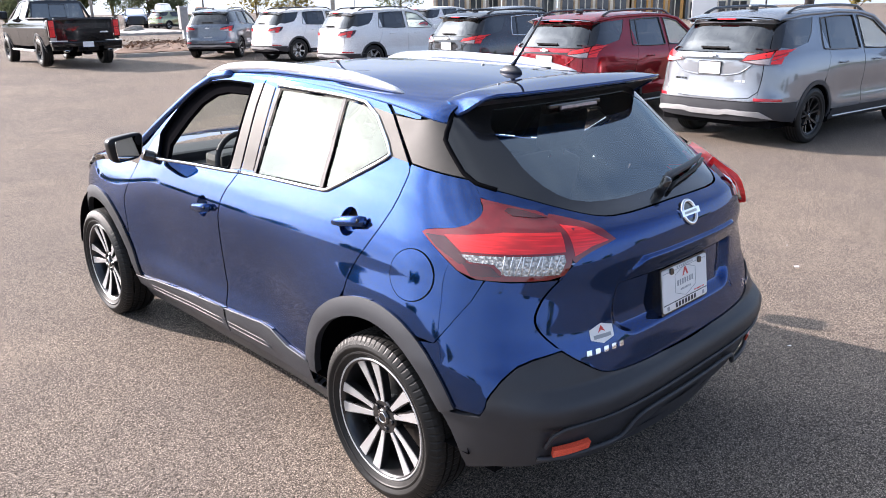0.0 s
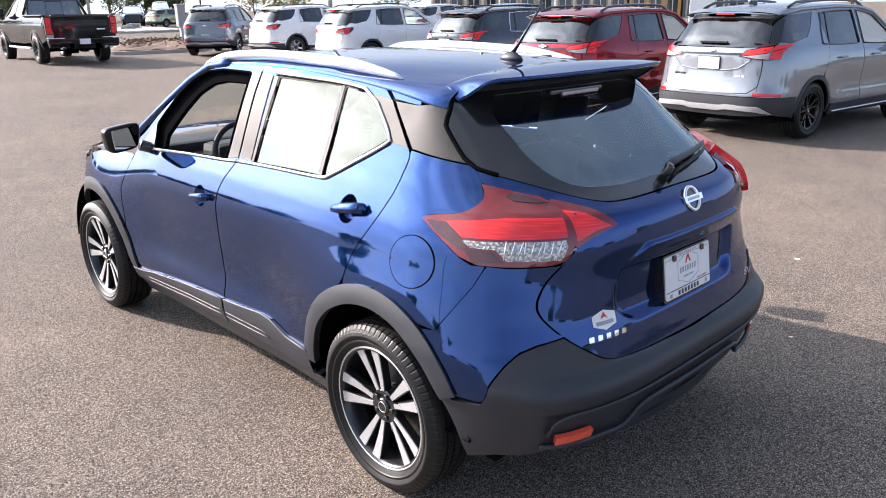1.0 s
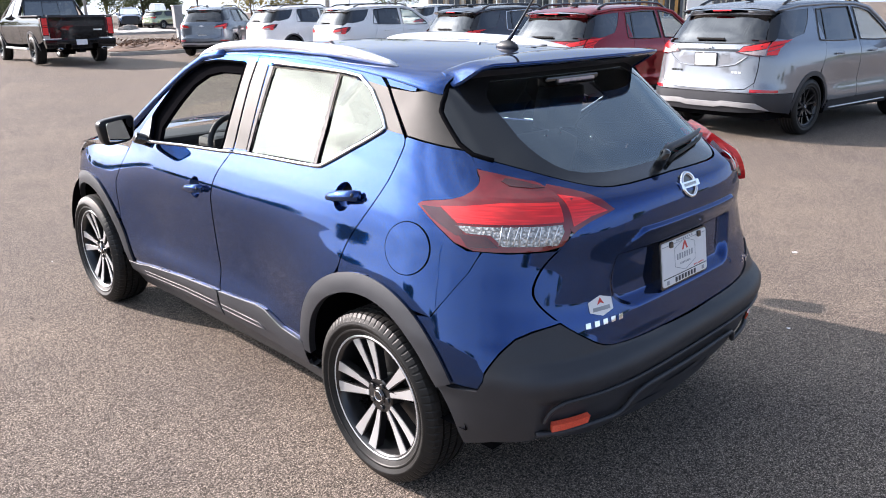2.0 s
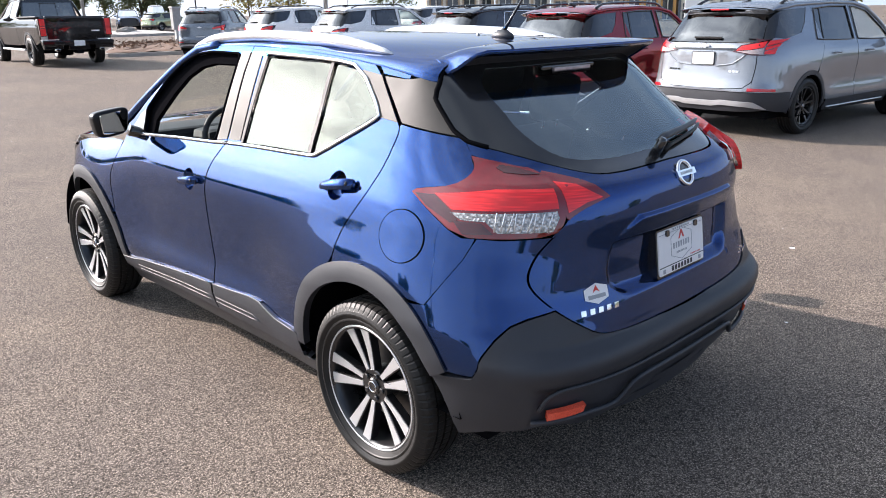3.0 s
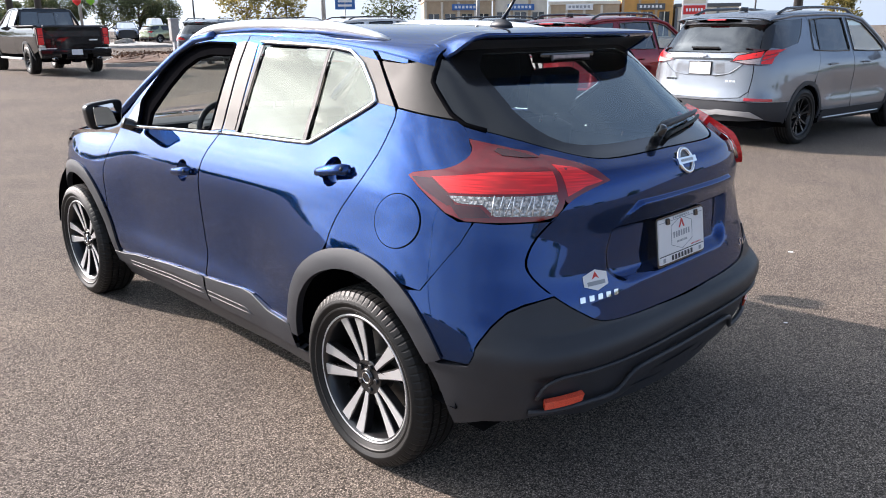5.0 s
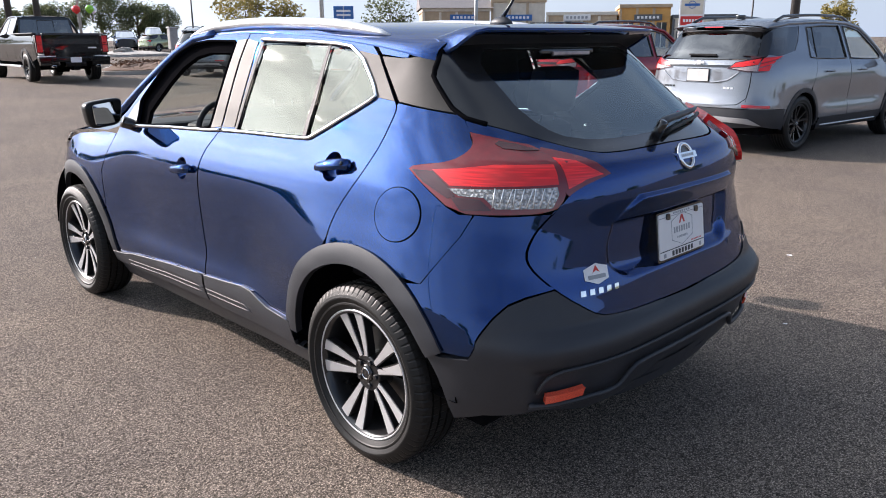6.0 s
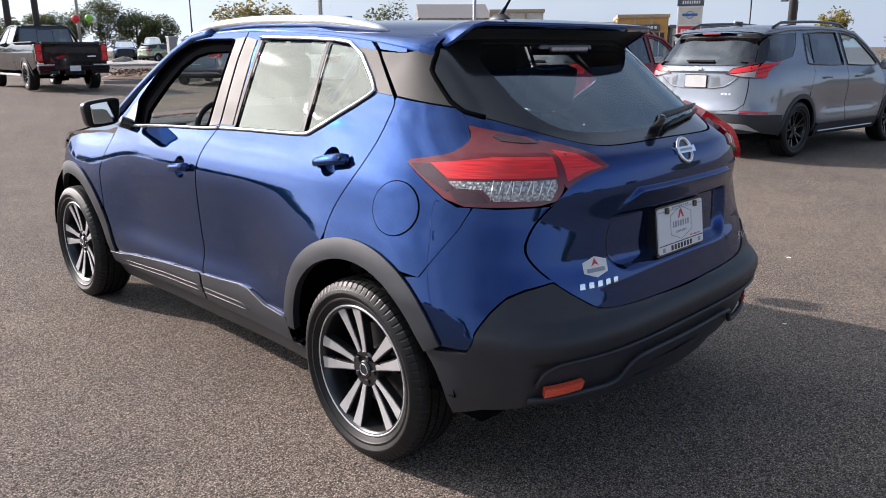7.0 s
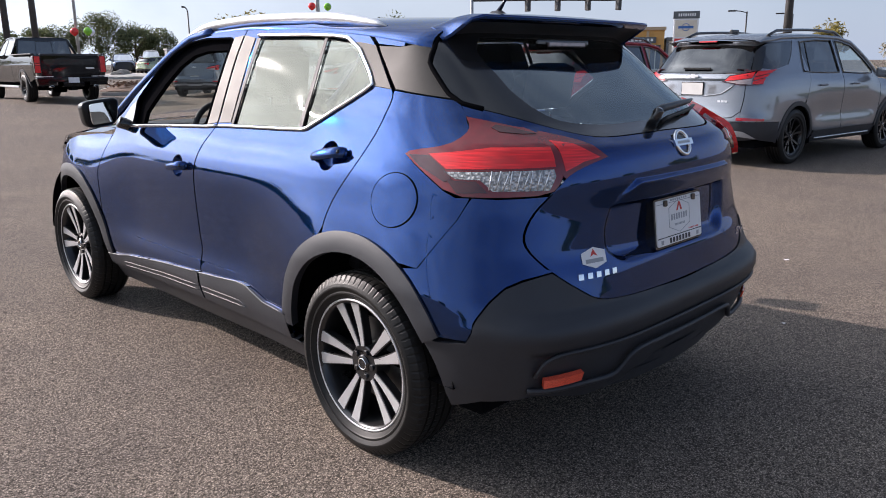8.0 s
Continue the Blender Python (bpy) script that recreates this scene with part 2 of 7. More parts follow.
def curve(xs, ys):
    """A smooth curve through the points that never overshoots them."""
    h = [b - a for a, b in zip(xs, xs[1:])]
    d = [(b - a) / k for a, b, k in zip(ys, ys[1:], h)]
    m = [d[0]] + [0.0] * (len(xs) - 2) + [d[-1]]
    for i in range(1, len(xs) - 1):
        if d[i - 1] * d[i] > 0:
            a, b = 2 * h[i] + h[i - 1], h[i] + 2 * h[i - 1]
            m[i] = (a + b) / (a / d[i - 1] + b / d[i])

    def f(x):
        x = min(max(x, xs[0]), xs[-1])
        i = 0
        while i < len(h) - 1 and x >= xs[i + 1]:
            i += 1
        t = (x - xs[i]) / h[i]
        return (1 + 2 * t) * (1 - t) ** 2 * ys[i] + t * (1 - t) ** 2 * h[i] * m[i] + t * t * (3 - 2 * t) * ys[i + 1] + t * t * (t - 1) * h[i] * m[i + 1]
    return f


def ease(a, b, x):
    t = min(max((x - a) / (b - a), 0.0), 1.0)
    return t * t * (3 - 2 * t)


class Shell:
    """The skin of a car: half-widths by height at the doors, tail and nose, with a rounded tail and nose.
    Its flank is unrolled as (q, z): q is -metres ahead of the line y_rear, and past it degrees / 100 round the tail (0.9 is the tail's middle)."""

    def __init__(self, door, tail, nose, y_tail, n_tail, y_nose, y_rear, y_front, rear_blend, front_blend, n_nose=2.3):
        self.door, self.tail, self.nose, self.y_tail, self.n_tail, self.y_nose = door, tail, nose, y_tail, n_tail, y_nose
        self.y_rear, self.y_front, self.rear_blend, self.front_blend, self.n_nose = y_rear, y_front, rear_blend, front_blend, n_nose

    def half(self, y, z):
        d = self.door(z)
        return d + ease(*self.rear_blend, y) * (self.tail(z) - d) + ease(*self.front_blend, y) * (self.nose(z) - d)

    def at(self, q, z):
        if q <= 0:
            y = self.y_rear - q
            if y <= self.y_front:
                return Vector((-self.half(y, z), y, z))
            w, e, n = self.half(self.y_front, z), self.y_nose(z) - self.y_front, self.n_nose
            t = min((y - self.y_front) / e, 1.0)
            return Vector((-w * (1 - t ** n) ** (1 / n), self.y_front + e * t, z))
        a = radians(q * 100)
        n, w, e = self.n_tail(z), self.half(self.y_rear, z), self.y_rear - self.y_tail(z)
        c, s = math.cos(a), math.sin(a)
        return Vector((-math.copysign(w * abs(c) ** (2 / n), c), self.y_rear - e * max(s, 0) ** (2 / n), z))

    def normal(self, q, z):
        d = 2e-4
        a, b = self.at(q + d, z) - self.at(q - d, z), self.at(q, z + d) - self.at(q, z - d)
        nn = a.cross(b)
        return nn.normalized() if nn.length > 1e-12 else Vector((-1, 0, 0))

    def on(self, q, z, off=0.0):
        return self.at(q, z) + self.normal(q, z) * off if off else self.at(q, z)

    def by_x(self, x, z):
        """q of the tail's point with that x and z."""
        n, w = self.n_tail(z), self.half(self.y_rear, z)
        return math.degrees(math.acos(max(-1, min(1, math.copysign(min(abs(x) / w, 1) ** (n / 2), -x))))) / 100

    def by_y(self, y, z):
        if y >= self.y_rear:
            return self.y_rear - y
        n, e = self.n_tail(z), self.y_rear - self.y_tail(z)
        return math.degrees(math.asin(min((self.y_rear - y) / e, 1) ** (n / 2))) / 100


def rounded(pts, times=2, closed=True, keep=()):
    """Cuts a polygon's corners; the points whose numbers are in keep stay sharp."""
    pts = [(tuple(p), i in keep) for i, p in enumerate(pts)]
    for _ in range(times):
        out, k = [], len(pts)
        for i in range(k):
            (p, s) = pts[i]
            if not closed and i in (0, k - 1):
                out.append((p, s))
                continue
            if s:
                out.append((p, s))
                continue
            a, b = pts[i - 1][0], pts[(i + 1) % k][0]
            out.append((tuple(u * 0.75 + v * 0.25 for u, v in zip(p, a)), False))
            out.append((tuple(u * 0.75 + v * 0.25 for u, v in zip(p, b)), False))
        pts = out
    return [p for p, _ in pts]


def fillet(pts, r, n=4):
    """Rounds a polygon's corners with a radius of about r."""
    out, k = [], len(pts)
    for i in range(k):
        p, a, b = Vector(pts[i]), Vector(pts[i - 1]), Vector(pts[(i + 1) % k])
        u, v = p + (a - p).normalized() * min(r, (a - p).length * 0.45), p + (b - p).normalized() * min(r, (b - p).length * 0.45)
        out += [tuple(u * (1 - t) ** 2 + p * 2 * t * (1 - t) + v * t * t) for t in [j / n for j in range(n + 1)]]
    return out


def flank(shell, pts, shift=0.0, h=0.015):
    """Turns (y, z) points, joined by straight lines, into (q, z); shift moves them along the car."""
    return [(shell.by_y(y + shift, z), z) for y, z in dense(pts, h, False)]


def dense(pts, h=0.02, closed=True):
    out = []
    n = len(pts)
    for i in range(n if closed else n - 1):
        a, b = pts[i], pts[(i + 1) % n]
        k = max(1, math.ceil(math.dist(a, b) / h))
        out += [tuple(u + (v - u) * j / k for u, v in zip(a, b)) for j in range(k)]
    if not closed:
        out.append(tuple(pts[-1]))
    return out


def within(p, poly):
    x, y = p
    odd = False
    for (ax, ay), (bx, by) in zip(poly, poly[1:] + poly[:1]):
        if (ay > y) != (by > y) and x < (bx - ax) * (y - ay) / (by - ay) + ax:
            odd = not odd
    return odd


def link(name, me, parent=None, label=""):
    ob = new(name, me)
    if parent:
        ob.parent = parent
    return tagged(ob, label)


def mesh_of(name, verts, faces, material, normals=None, smooth=True):
    me = bpy.data.meshes.new(name)
    me.from_pydata([tuple(v) for v in verts], [], faces)
    me.materials.append(material)
    if smooth:
        me.polygons.foreach_set("use_smooth", [True] * len(me.polygons))
    if normals:
        me.normals_split_custom_set(normals)
    me.update()
    return me


def patch_data(fn, nf, outline, holes=(), grid=0.03, h=0.02, lip=0.012, both_faces=False):
    """Fills a polygon of the flat (q, z) plan, lays it on the surface fn with normals nf, and turns its edges inwards by lip."""
    rings = [dense(outline, h)] + [dense(r, h) for r in holes]
    pts, edges = [], []
    for r in rings:
        s = len(pts)
        pts += r
        edges += [(s + i, s + (i + 1) % len(r)) for i in range(len(r))]
    xs, ys = [p[0] for p in rings[0]], [p[1] for p in rings[0]]
    rim = np.array(pts)
    x = min(xs) + grid / 2
    while x < max(xs):
        y = min(ys) + grid / 2
        while y < max(ys):
            if sum(within((x, y), r) for r in rings) % 2 == 1 and within((x, y), rings[0]):
                if np.min((rim[:, 0] - x) ** 2 + (rim[:, 1] - y) ** 2) > (0.45 * grid) ** 2:
                    pts.append((x, y))
            y += grid
        x += grid
    v2, _, f2, *_ = delaunay_2d_cdt([Vector(p) for p in pts], edges, [], 0, 1e-7)
    faces = []
    for f in f2:
        c = (sum(v2[i].x for i in f) / len(f), sum(v2[i].y for i in f) / len(f))
        if within(c, rings[0]) and not any(within(c, r) for r in rings[1:]):
            faces.append(tuple(f))
    verts = [fn(p.x, p.y) for p in v2]
    norms = [nf(p.x, p.y) for p in v2]
    out = []
    for f in faces:
        a, b, c = (verts[i] for i in f[:3])
        out.append(f if (b - a).cross(c - a).dot(norms[f[0]]) > 0 else tuple(reversed(f)))
    loops = [norms[i] for f in out for i in f]
    if lip:
        count = {}
        for f in out:
            for i in range(len(f)):
                e = (f[i], f[(i + 1) % len(f)])
                count[frozenset(e)] = None if frozenset(e) in count else e
        base = {}
        for e in count.values():
            if e:
                for i in e:
                    if i not in base:
                        base[i] = len(verts)
                        verts += [verts[i].copy(), verts[i] - norms[i] * lip]
        for e in list(count.values()):
            if e:
                a, b = e
                f = (base[b], base[a], base[a] + 1, base[b] + 1)
                nn = (verts[f[1]] - verts[f[0]]).cross(verts[f[2]] - verts[f[1]])
                nn = nn.normalized() if nn.length > 0 else norms[a]
                out.append(f)
                loops += [nn] * 4
    return verts, out, loops


def mirrored(data):
    verts, faces, loops = data
    k, flipped = 0, []
    for f in faces:
        part_l = loops[k:k + len(f)]
        k += len(f)
        flipped += [Vector((-n.x, n.y, n.z)) for n in reversed(part_l)]
    return [Vector((-v.x, v.y, v.z)) for v in verts], [tuple(reversed(f)) for f in faces], flipped


def skin(name, shell, outline, material, parent, holes=(), off=0.0, both=False, label="", grid=0.03, h=0.02, lip=0.012):
    """A panel laid on a shell, by its outline in (q, z); both: one on each flank. off: a number, or a function of q and z."""
    rise = off if callable(off) else (lambda q, z: off)
    lay = lambda q, z: shell.at(q, z) + shell.normal(q, z) * rise(q, z)

    def facing(q, z, d=1.2e-3):
        nn = (lay(q + d, z) - lay(q - d, z)).cross(lay(q, z + d) - lay(q, z - d))
        return nn.normalized() if nn.length > 1e-12 else shell.normal(q, z)
    data = patch_data(lay, facing if callable(off) else shell.normal, outline, holes, grid, h, lip)
    obs = [link(name, mesh_of(name, *data[:2], material, data[2]), parent, label)]
    if both:
        data = mirrored(data)
        obs.append(link(name, mesh_of(name, *data[:2], material, data[2]), parent, label))
    return obs


def tube_data(path, r, sides=8, closed=False, flat=1.0):
    """A round bar along a path; r: a radius or one for each point."""
    path = [Vector(p) for p in path]
    n = len(path)
    verts, faces = [], []
    up = Vector((0.13, 0.21, 1)).normalized()
    for i, p in enumerate(path):
        a, b = path[(i - 1) % n if closed else max(i - 1, 0)], path[(i + 1) % n if closed else min(i + 1, n - 1)]
        t = (b - a).normalized()
        s = t.cross(up)
        s = s.normalized() if s.length > 1e-6 else t.orthogonal().normalized()
        u = s.cross(t)
        rr = r[i] if isinstance(r, (list, tuple)) else r
        verts += [p + (s * math.cos(k * 2 * math.pi / sides) + u * math.sin(k * 2 * math.pi / sides) * flat) * rr for k in range(sides)]
    for i in range(n if closed else n - 1):
        for k in range(sides):
            j, m = i * sides, ((i + 1) % n) * sides
            faces.append((m + k, m + (k + 1) % sides, j + (k + 1) % sides, j + k))
    if not closed:
        faces += [tuple(range(sides)), tuple(reversed(range((n - 1) * sides, n * sides)))]
    return verts, faces


def tube(name, path, r, material, parent=None, label="", sides=8, closed=False, mirror=False, flat=1.0):
    v, f = tube_data(path, r, sides, closed, flat)
    if mirror:
        v, f = [Vector((-p.x, p.y, p.z)) for p in v], [tuple(reversed(q)) for q in f]
    return link(name, mesh_of(name, v, f, material), parent, label)


def lathe_data(profile, segs=48, axis="x", dent=None):
    """Turns (along, radius) points about an axis. dent(i, k): how much less radius point i has at segment k."""
    verts, faces, n = [], [], len(profile)
    for k in range(segs):
        a = 2 * math.pi * k / segs
        for i, (s, r) in enumerate(profile):
            r -= dent(i, k) if dent else 0
            c, d = r * math.cos(a), r * math.sin(a)
            verts.append(Vector((s, c, d)) if axis == "x" else Vector((c, d, s)))
    for k in range(segs):
        for i in range(n - 1):
            a, b = k * n + i, ((k + 1) % segs) * n + i
            faces.append((a, a + 1, b + 1, b) if axis == "z" else (a, b, b + 1, a + 1))
    return verts, faces


def box_data(x0, y0, z0, x1, y1, z1, bev=0.0):
    """A box with its edges cut by bev."""
    bm = bmesh.new()
    bmesh.ops.create_cube(bm, size=1.0, matrix=Matrix.Translation(((x0 + x1) / 2, (y0 + y1) / 2, (z0 + z1) / 2)) @ Matrix.Diagonal((abs(x1 - x0), abs(y1 - y0), abs(z1 - z0), 1)))
    if bev:
        bmesh.ops.bevel(bm, geom=bm.edges[:], offset=bev, segments=2, affect="EDGES", profile=0.6)
    bm.verts.index_update()
    v, f = [x.co.copy() for x in bm.verts], [tuple(q.index for q in x.verts) for x in bm.faces]
    bm.free()
    return v, f


def box(name, x0, y0, z0, x1, y1, z1, material, parent=None, label="", bev=0.0, m=None):
    v, f = box_data(x0, y0, z0, x1, y1, z1, bev)
    if m:
        v = [m @ p for p in v]
    return link(name, mesh_of(name, v, f, material, smooth=False), parent, label)


def prism_data(pts, lo, hi, place):
    """A plate: the flat outline pts at two depths, put in place by place(u, v, depth)."""
    n = len(pts)
    v = [Vector(place(a, b, lo)) for a, b in pts] + [Vector(place(a, b, hi)) for a, b in pts]
    f = [tuple(range(n)), tuple(reversed(range(n, 2 * n)))] + [((i + 1) % n, i, n + i, n + (i + 1) % n) for i in range(n)]
    return v, f


def prism(name, pts, lo, hi, place, material, parent=None, label=""):
    v, f = prism_data(pts, lo, hi, place)
    me = mesh_of(name, v, f, material, smooth=False)
    bm = bmesh.new()
    bm.from_mesh(me)
    bmesh.ops.recalc_face_normals(bm, faces=bm.faces[:])
    bm.to_mesh(me)
    bm.free()
    return link(name, me, parent, label)


def joined(name, pieces, material, parent=None, label="", smooth=False):
    """One mesh out of several (verts, faces)."""
    vs, fs = [], []
    for v, f in pieces:
        fs += [tuple(i + len(vs) for i in q) for q in f]
        vs += list(v)
    return link(name, mesh_of(name, vs, fs, material, smooth=smooth), parent, label)


def thing(name, label, category, group="", at=(0, 0, 0), turn=0.0):
    ob = tagged(new(name), label, category, group)
    ob.empty_display_size = 0.1
    ob.matrix_world = pose(*at, 0, 0, turn)
    return ob


# ---- ground ----
def ground_z(y):
    """The lot lies level round the blue car and climbs about one in a hundred beyond it."""
    u = min(y, 140.0) - 3.0
    return 0.0048 * (u + math.sqrt(u * u + 16.0))


def ground_sheet():
    ys = [-900, -300, -100, -40, -20, -12, -8] + [-6 + i for i in range(0, 60)] + list(range(56, 145, 4)) + [200, 400, 800, 1500]
    xs = [-900, -300, -100, -40, -20, -10, -5, 0, 5, 10, 20, 40, 100, 300, 900]
    v, f = grid_data(lambda x, y: Vector((x, y, ground_z(y) if y > -12 else ground_z(-12))), xs, ys)
    ob = tagged(new("ground", mesh_of("ground", v, f, ASPHALT)), "grey worn asphalt of a car park", "ground", kind="structure")
    return ob


def grid_data(fn, us, vs):
    v = [fn(a, b) for b in vs for a in us]
    n = len(us)
    return v, [(j * n + i, j * n + i + 1, (j + 1) * n + i + 1, (j + 1) * n + i) for j in range(len(vs) - 1) for i in range(n - 1)]


def span(a, b, n):
    return [a + (b - a) * i / n for i in range(n + 1)]


ground_sheet()

# ---- wheels ----
def wheel_meshes(key, radius, rim_r, width, tread=True):
    """Tyre and rim of a wheel that lies along x, its outer face at -width / 2."""
    hw, sh = width / 2, radius - 0.022
    prof = [(-hw * 0.70, rim_r - 0.006), (-hw * 0.86, rim_r + 0.004), (-hw * 0.95, rim_r + 0.018), (-hw * 0.985, rim_r + 0.021), (-hw * 0.985, rim_r + 0.026), (-hw * 0.975, rim_r + 0.029), (-hw * 1.03, rim_r + (radius - rim_r) * 0.42), (-hw * 1.055, rim_r + (radius - rim_r) * 0.47), (-hw * 1.055, rim_r + (radius - rim_r) * 0.52), (-hw * 1.02, rim_r + (radius - rim_r) * 0.62),
            (-hw * 0.95, sh), (-hw * 0.86, radius - 0.009), (-hw * 0.74, radius - 0.004)]
    for a in (-0.52, -0.18, 0.18, 0.52):
        g = 0.05
        prof += [(hw * (a - g), radius - 0.001), (hw * (a - g * 0.8), radius - 0.009), (hw * (a + g * 0.8), radius - 0.009), (hw * (a + g), radius - 0.001)]
    prof += [(hw * 0.74, radius - 0.004), (hw * 0.95, sh), (hw * 1.02, rim_r + (radius - rim_r) * 0.55), (hw * 0.86, rim_r + 0.004), (hw * 0.7, rim_r - 0.006)]
    dent = (lambda i, k: 0.0030 if (i in (10, 11, 12) and k % 5 == 0) or (i in (15, 16, 19, 20) and k % 5 == 2) else 0.0) if tread else None
    tyre = mesh_of(key + "_tyre", *lathe_data(prof, 360 if tread else 48, "x", dent), RUBBER, smooth=not tread)
    rim_p = [(-hw * 0.80, rim_r + 0.003), (-hw * 0.86, rim_r), (-hw * 0.84, rim_r - 0.010), (-hw * 0.70, rim_r - 0.017), (-hw * 0.2, rim_r - 0.030), (hw * 0.7, rim_r - 0.02), (hw * 0.8, rim_r)]
    rim = mesh_of(key + "_rim", *lathe_data(rim_p, 64), ALLOY_DARK)
    return tyre, rim


def blade(r0, r1, a0, a1, w0, w1, x_hub, x_rim, thick, name, material):
    """A wheel spoke from radius r0 to r1, leaning from angle a0 to a1 (degrees), w0 to w1 wide."""
    n, top, low = 6, [], []
    for i in range(n + 1):
        t = i / n
        r, a = r0 + (r1 - r0) * t, radians(a0 + (a1 - a0) * t)
        w, x = (w0 + (w1 - w0) * t ** 1.3) / 2, x_hub + (x_rim - x_hub) * t ** 1.5
        for s in (-1, 1):
            y, z = r * math.cos(a) - s * w * math.sin(a), r * math.sin(a) + s * w * math.cos(a)
            top.append(Vector((x, y, z)))
            low.append(Vector((x + thick, y * 1.0, z)))
    v = top + low
    k = len(top)
    f = []
    for i in range(n):
        a = 2 * i
        f += [(a, a + 1, a + 3, a + 2), (k + a, k + a + 2, k + a + 3, k + a + 1), (a, a + 2, k + a + 2, k + a), (a + 1, k + a + 1, k + a + 3, a + 3)]
    f += [(0, k, k + 1, 1), (2 * n, 2 * n + 1, k + 2 * n + 1, k + 2 * n)]
    me = mesh_of(name, v, f, material, smooth=False)
    bm = bmesh.new()
    bm.from_mesh(me)
    bmesh.ops.recalc_face_normals(bm, faces=bm.faces[:])
    bm.to_mesh(me)
    bm.free()
    return me


def disc_mesh(name, x0, x1, r, material, segs=32, bev=0.004):
    prof = [(x0, 0.0), (x0, r - bev), (x0 + bev, r), (x1, r), (x1, 0.0)]
    return mesh_of(name, *lathe_data(prof, segs), material, smooth=False)


_cache = {}


def alloy_wheel(parent, at, turn, spin, style, radius, rim_r, width, mirror=False, label=""):
    """A wheel under a car: the rim carries its tyre, spokes, hub cap, nuts and brake disc."""
    key = (style, radius, rim_r, width)
    hw = width / 2
    if key not in _cache:
        tyre, rim = wheel_meshes(style, radius, rim_r, width, style == "machined")
        spokes = []
        if style == "machined":
            for k in range(5):
                for s in (-1, 1):
                    spokes.append(("spoke", blade(0.064, rim_r - 0.004, 72 * k + s * 13.0, 72 * k + s * 11.0, 0.017, 0.044, -hw * 0.60, -hw * 0.80, 0.004, "spoke_face", ALLOY)))
                    spokes.append(("spoke_back", blade(0.040, rim_r - 0.010, 72 * k + s * 13.0, 72 * k + s * 11.0, 0.024, 0.050, -hw * 0.60 + 0.0045, -hw * 0.80 + 0.0045, 0.03, "spoke_back", ALLOY_DARK)))
        elif style == "black":
            for k in range(5):
                for s in (-1, 1):
                    spokes.append(("spoke", blade(0.05, rim_r - 0.006, 72 * k + s * 10, 72 * k + s * 14, 0.022, 0.026, -hw * 0.55, -hw * 0.80, 0.03, "spoke_face", ALLOY_DARK)))
        else:
            for k in range(6):
                spokes.append(("spoke", blade(0.05, rim_r - 0.006, 60 * k, 60 * k, 0.05, 0.042, -hw * 0.5, -hw * 0.80, 0.03, "spoke_face", ALLOY if style == "bright" else ALLOY_DARK)))
        cap = disc_mesh("hub_cap", -hw * 0.66, -hw * 0.3, 0.032, BLACK)
        hub = disc_mesh("hub", -hw * 0.58, hw * 0.2, 0.066, ALLOY_DARK)
        nut = disc_mesh("lug_nut", -hw * 0.66, -hw * 0.4, 0.011, ALLOY_DARK, 6, 0.002)
        disc = disc_mesh("brake_disc", hw * 0.05, hw * 0.2, rim_r * 0.66, STEEL, 48)
        ring = mesh_of("cap_ring", *tube_data([(-hw * 0.665, 0.020 * math.cos(a), 0.020 * math.sin(a)) for a in [i * math.pi / 10 for i in range(20)]], 0.0028, 6, True), CHROME)
        lip = mesh_of("rim_lip", *tube_data([(-hw * 0.83, (rim_r - 0.002) * math.cos(a), (rim_r - 0.002) * math.sin(a)) for a in [i * math.pi / 48 for i in range(96)]], 0.0045, 6, True), ALLOY if style != "black" else ALLOY_DARK)
        _cache[key] = (tyre, rim, spokes, cap, hub, nut, disc, ring, lip)
    tyre, rim, spokes, cap, hub, nut, disc, ring, lip = _cache[key]
    w = link("wheel", rim, parent, label)
    w.matrix_basis = pose(*at, spin, 0, turn)
    link("tyre", tyre, w)
    for n, me in spokes:
        link(n, me, w)
    link("hub", hub, w), link("hub_cap", cap, w), link("brake_disc", disc, w), link("cap_ring", ring, w), link("rim_lip", lip, w)
    for k in range(5):
        o = link("lug_nut", nut, w)
        a = radians(72 * k + 36)
        o.matrix_basis = pose(0, 0.046 * math.cos(a), 0.046 * math.sin(a))
    return w


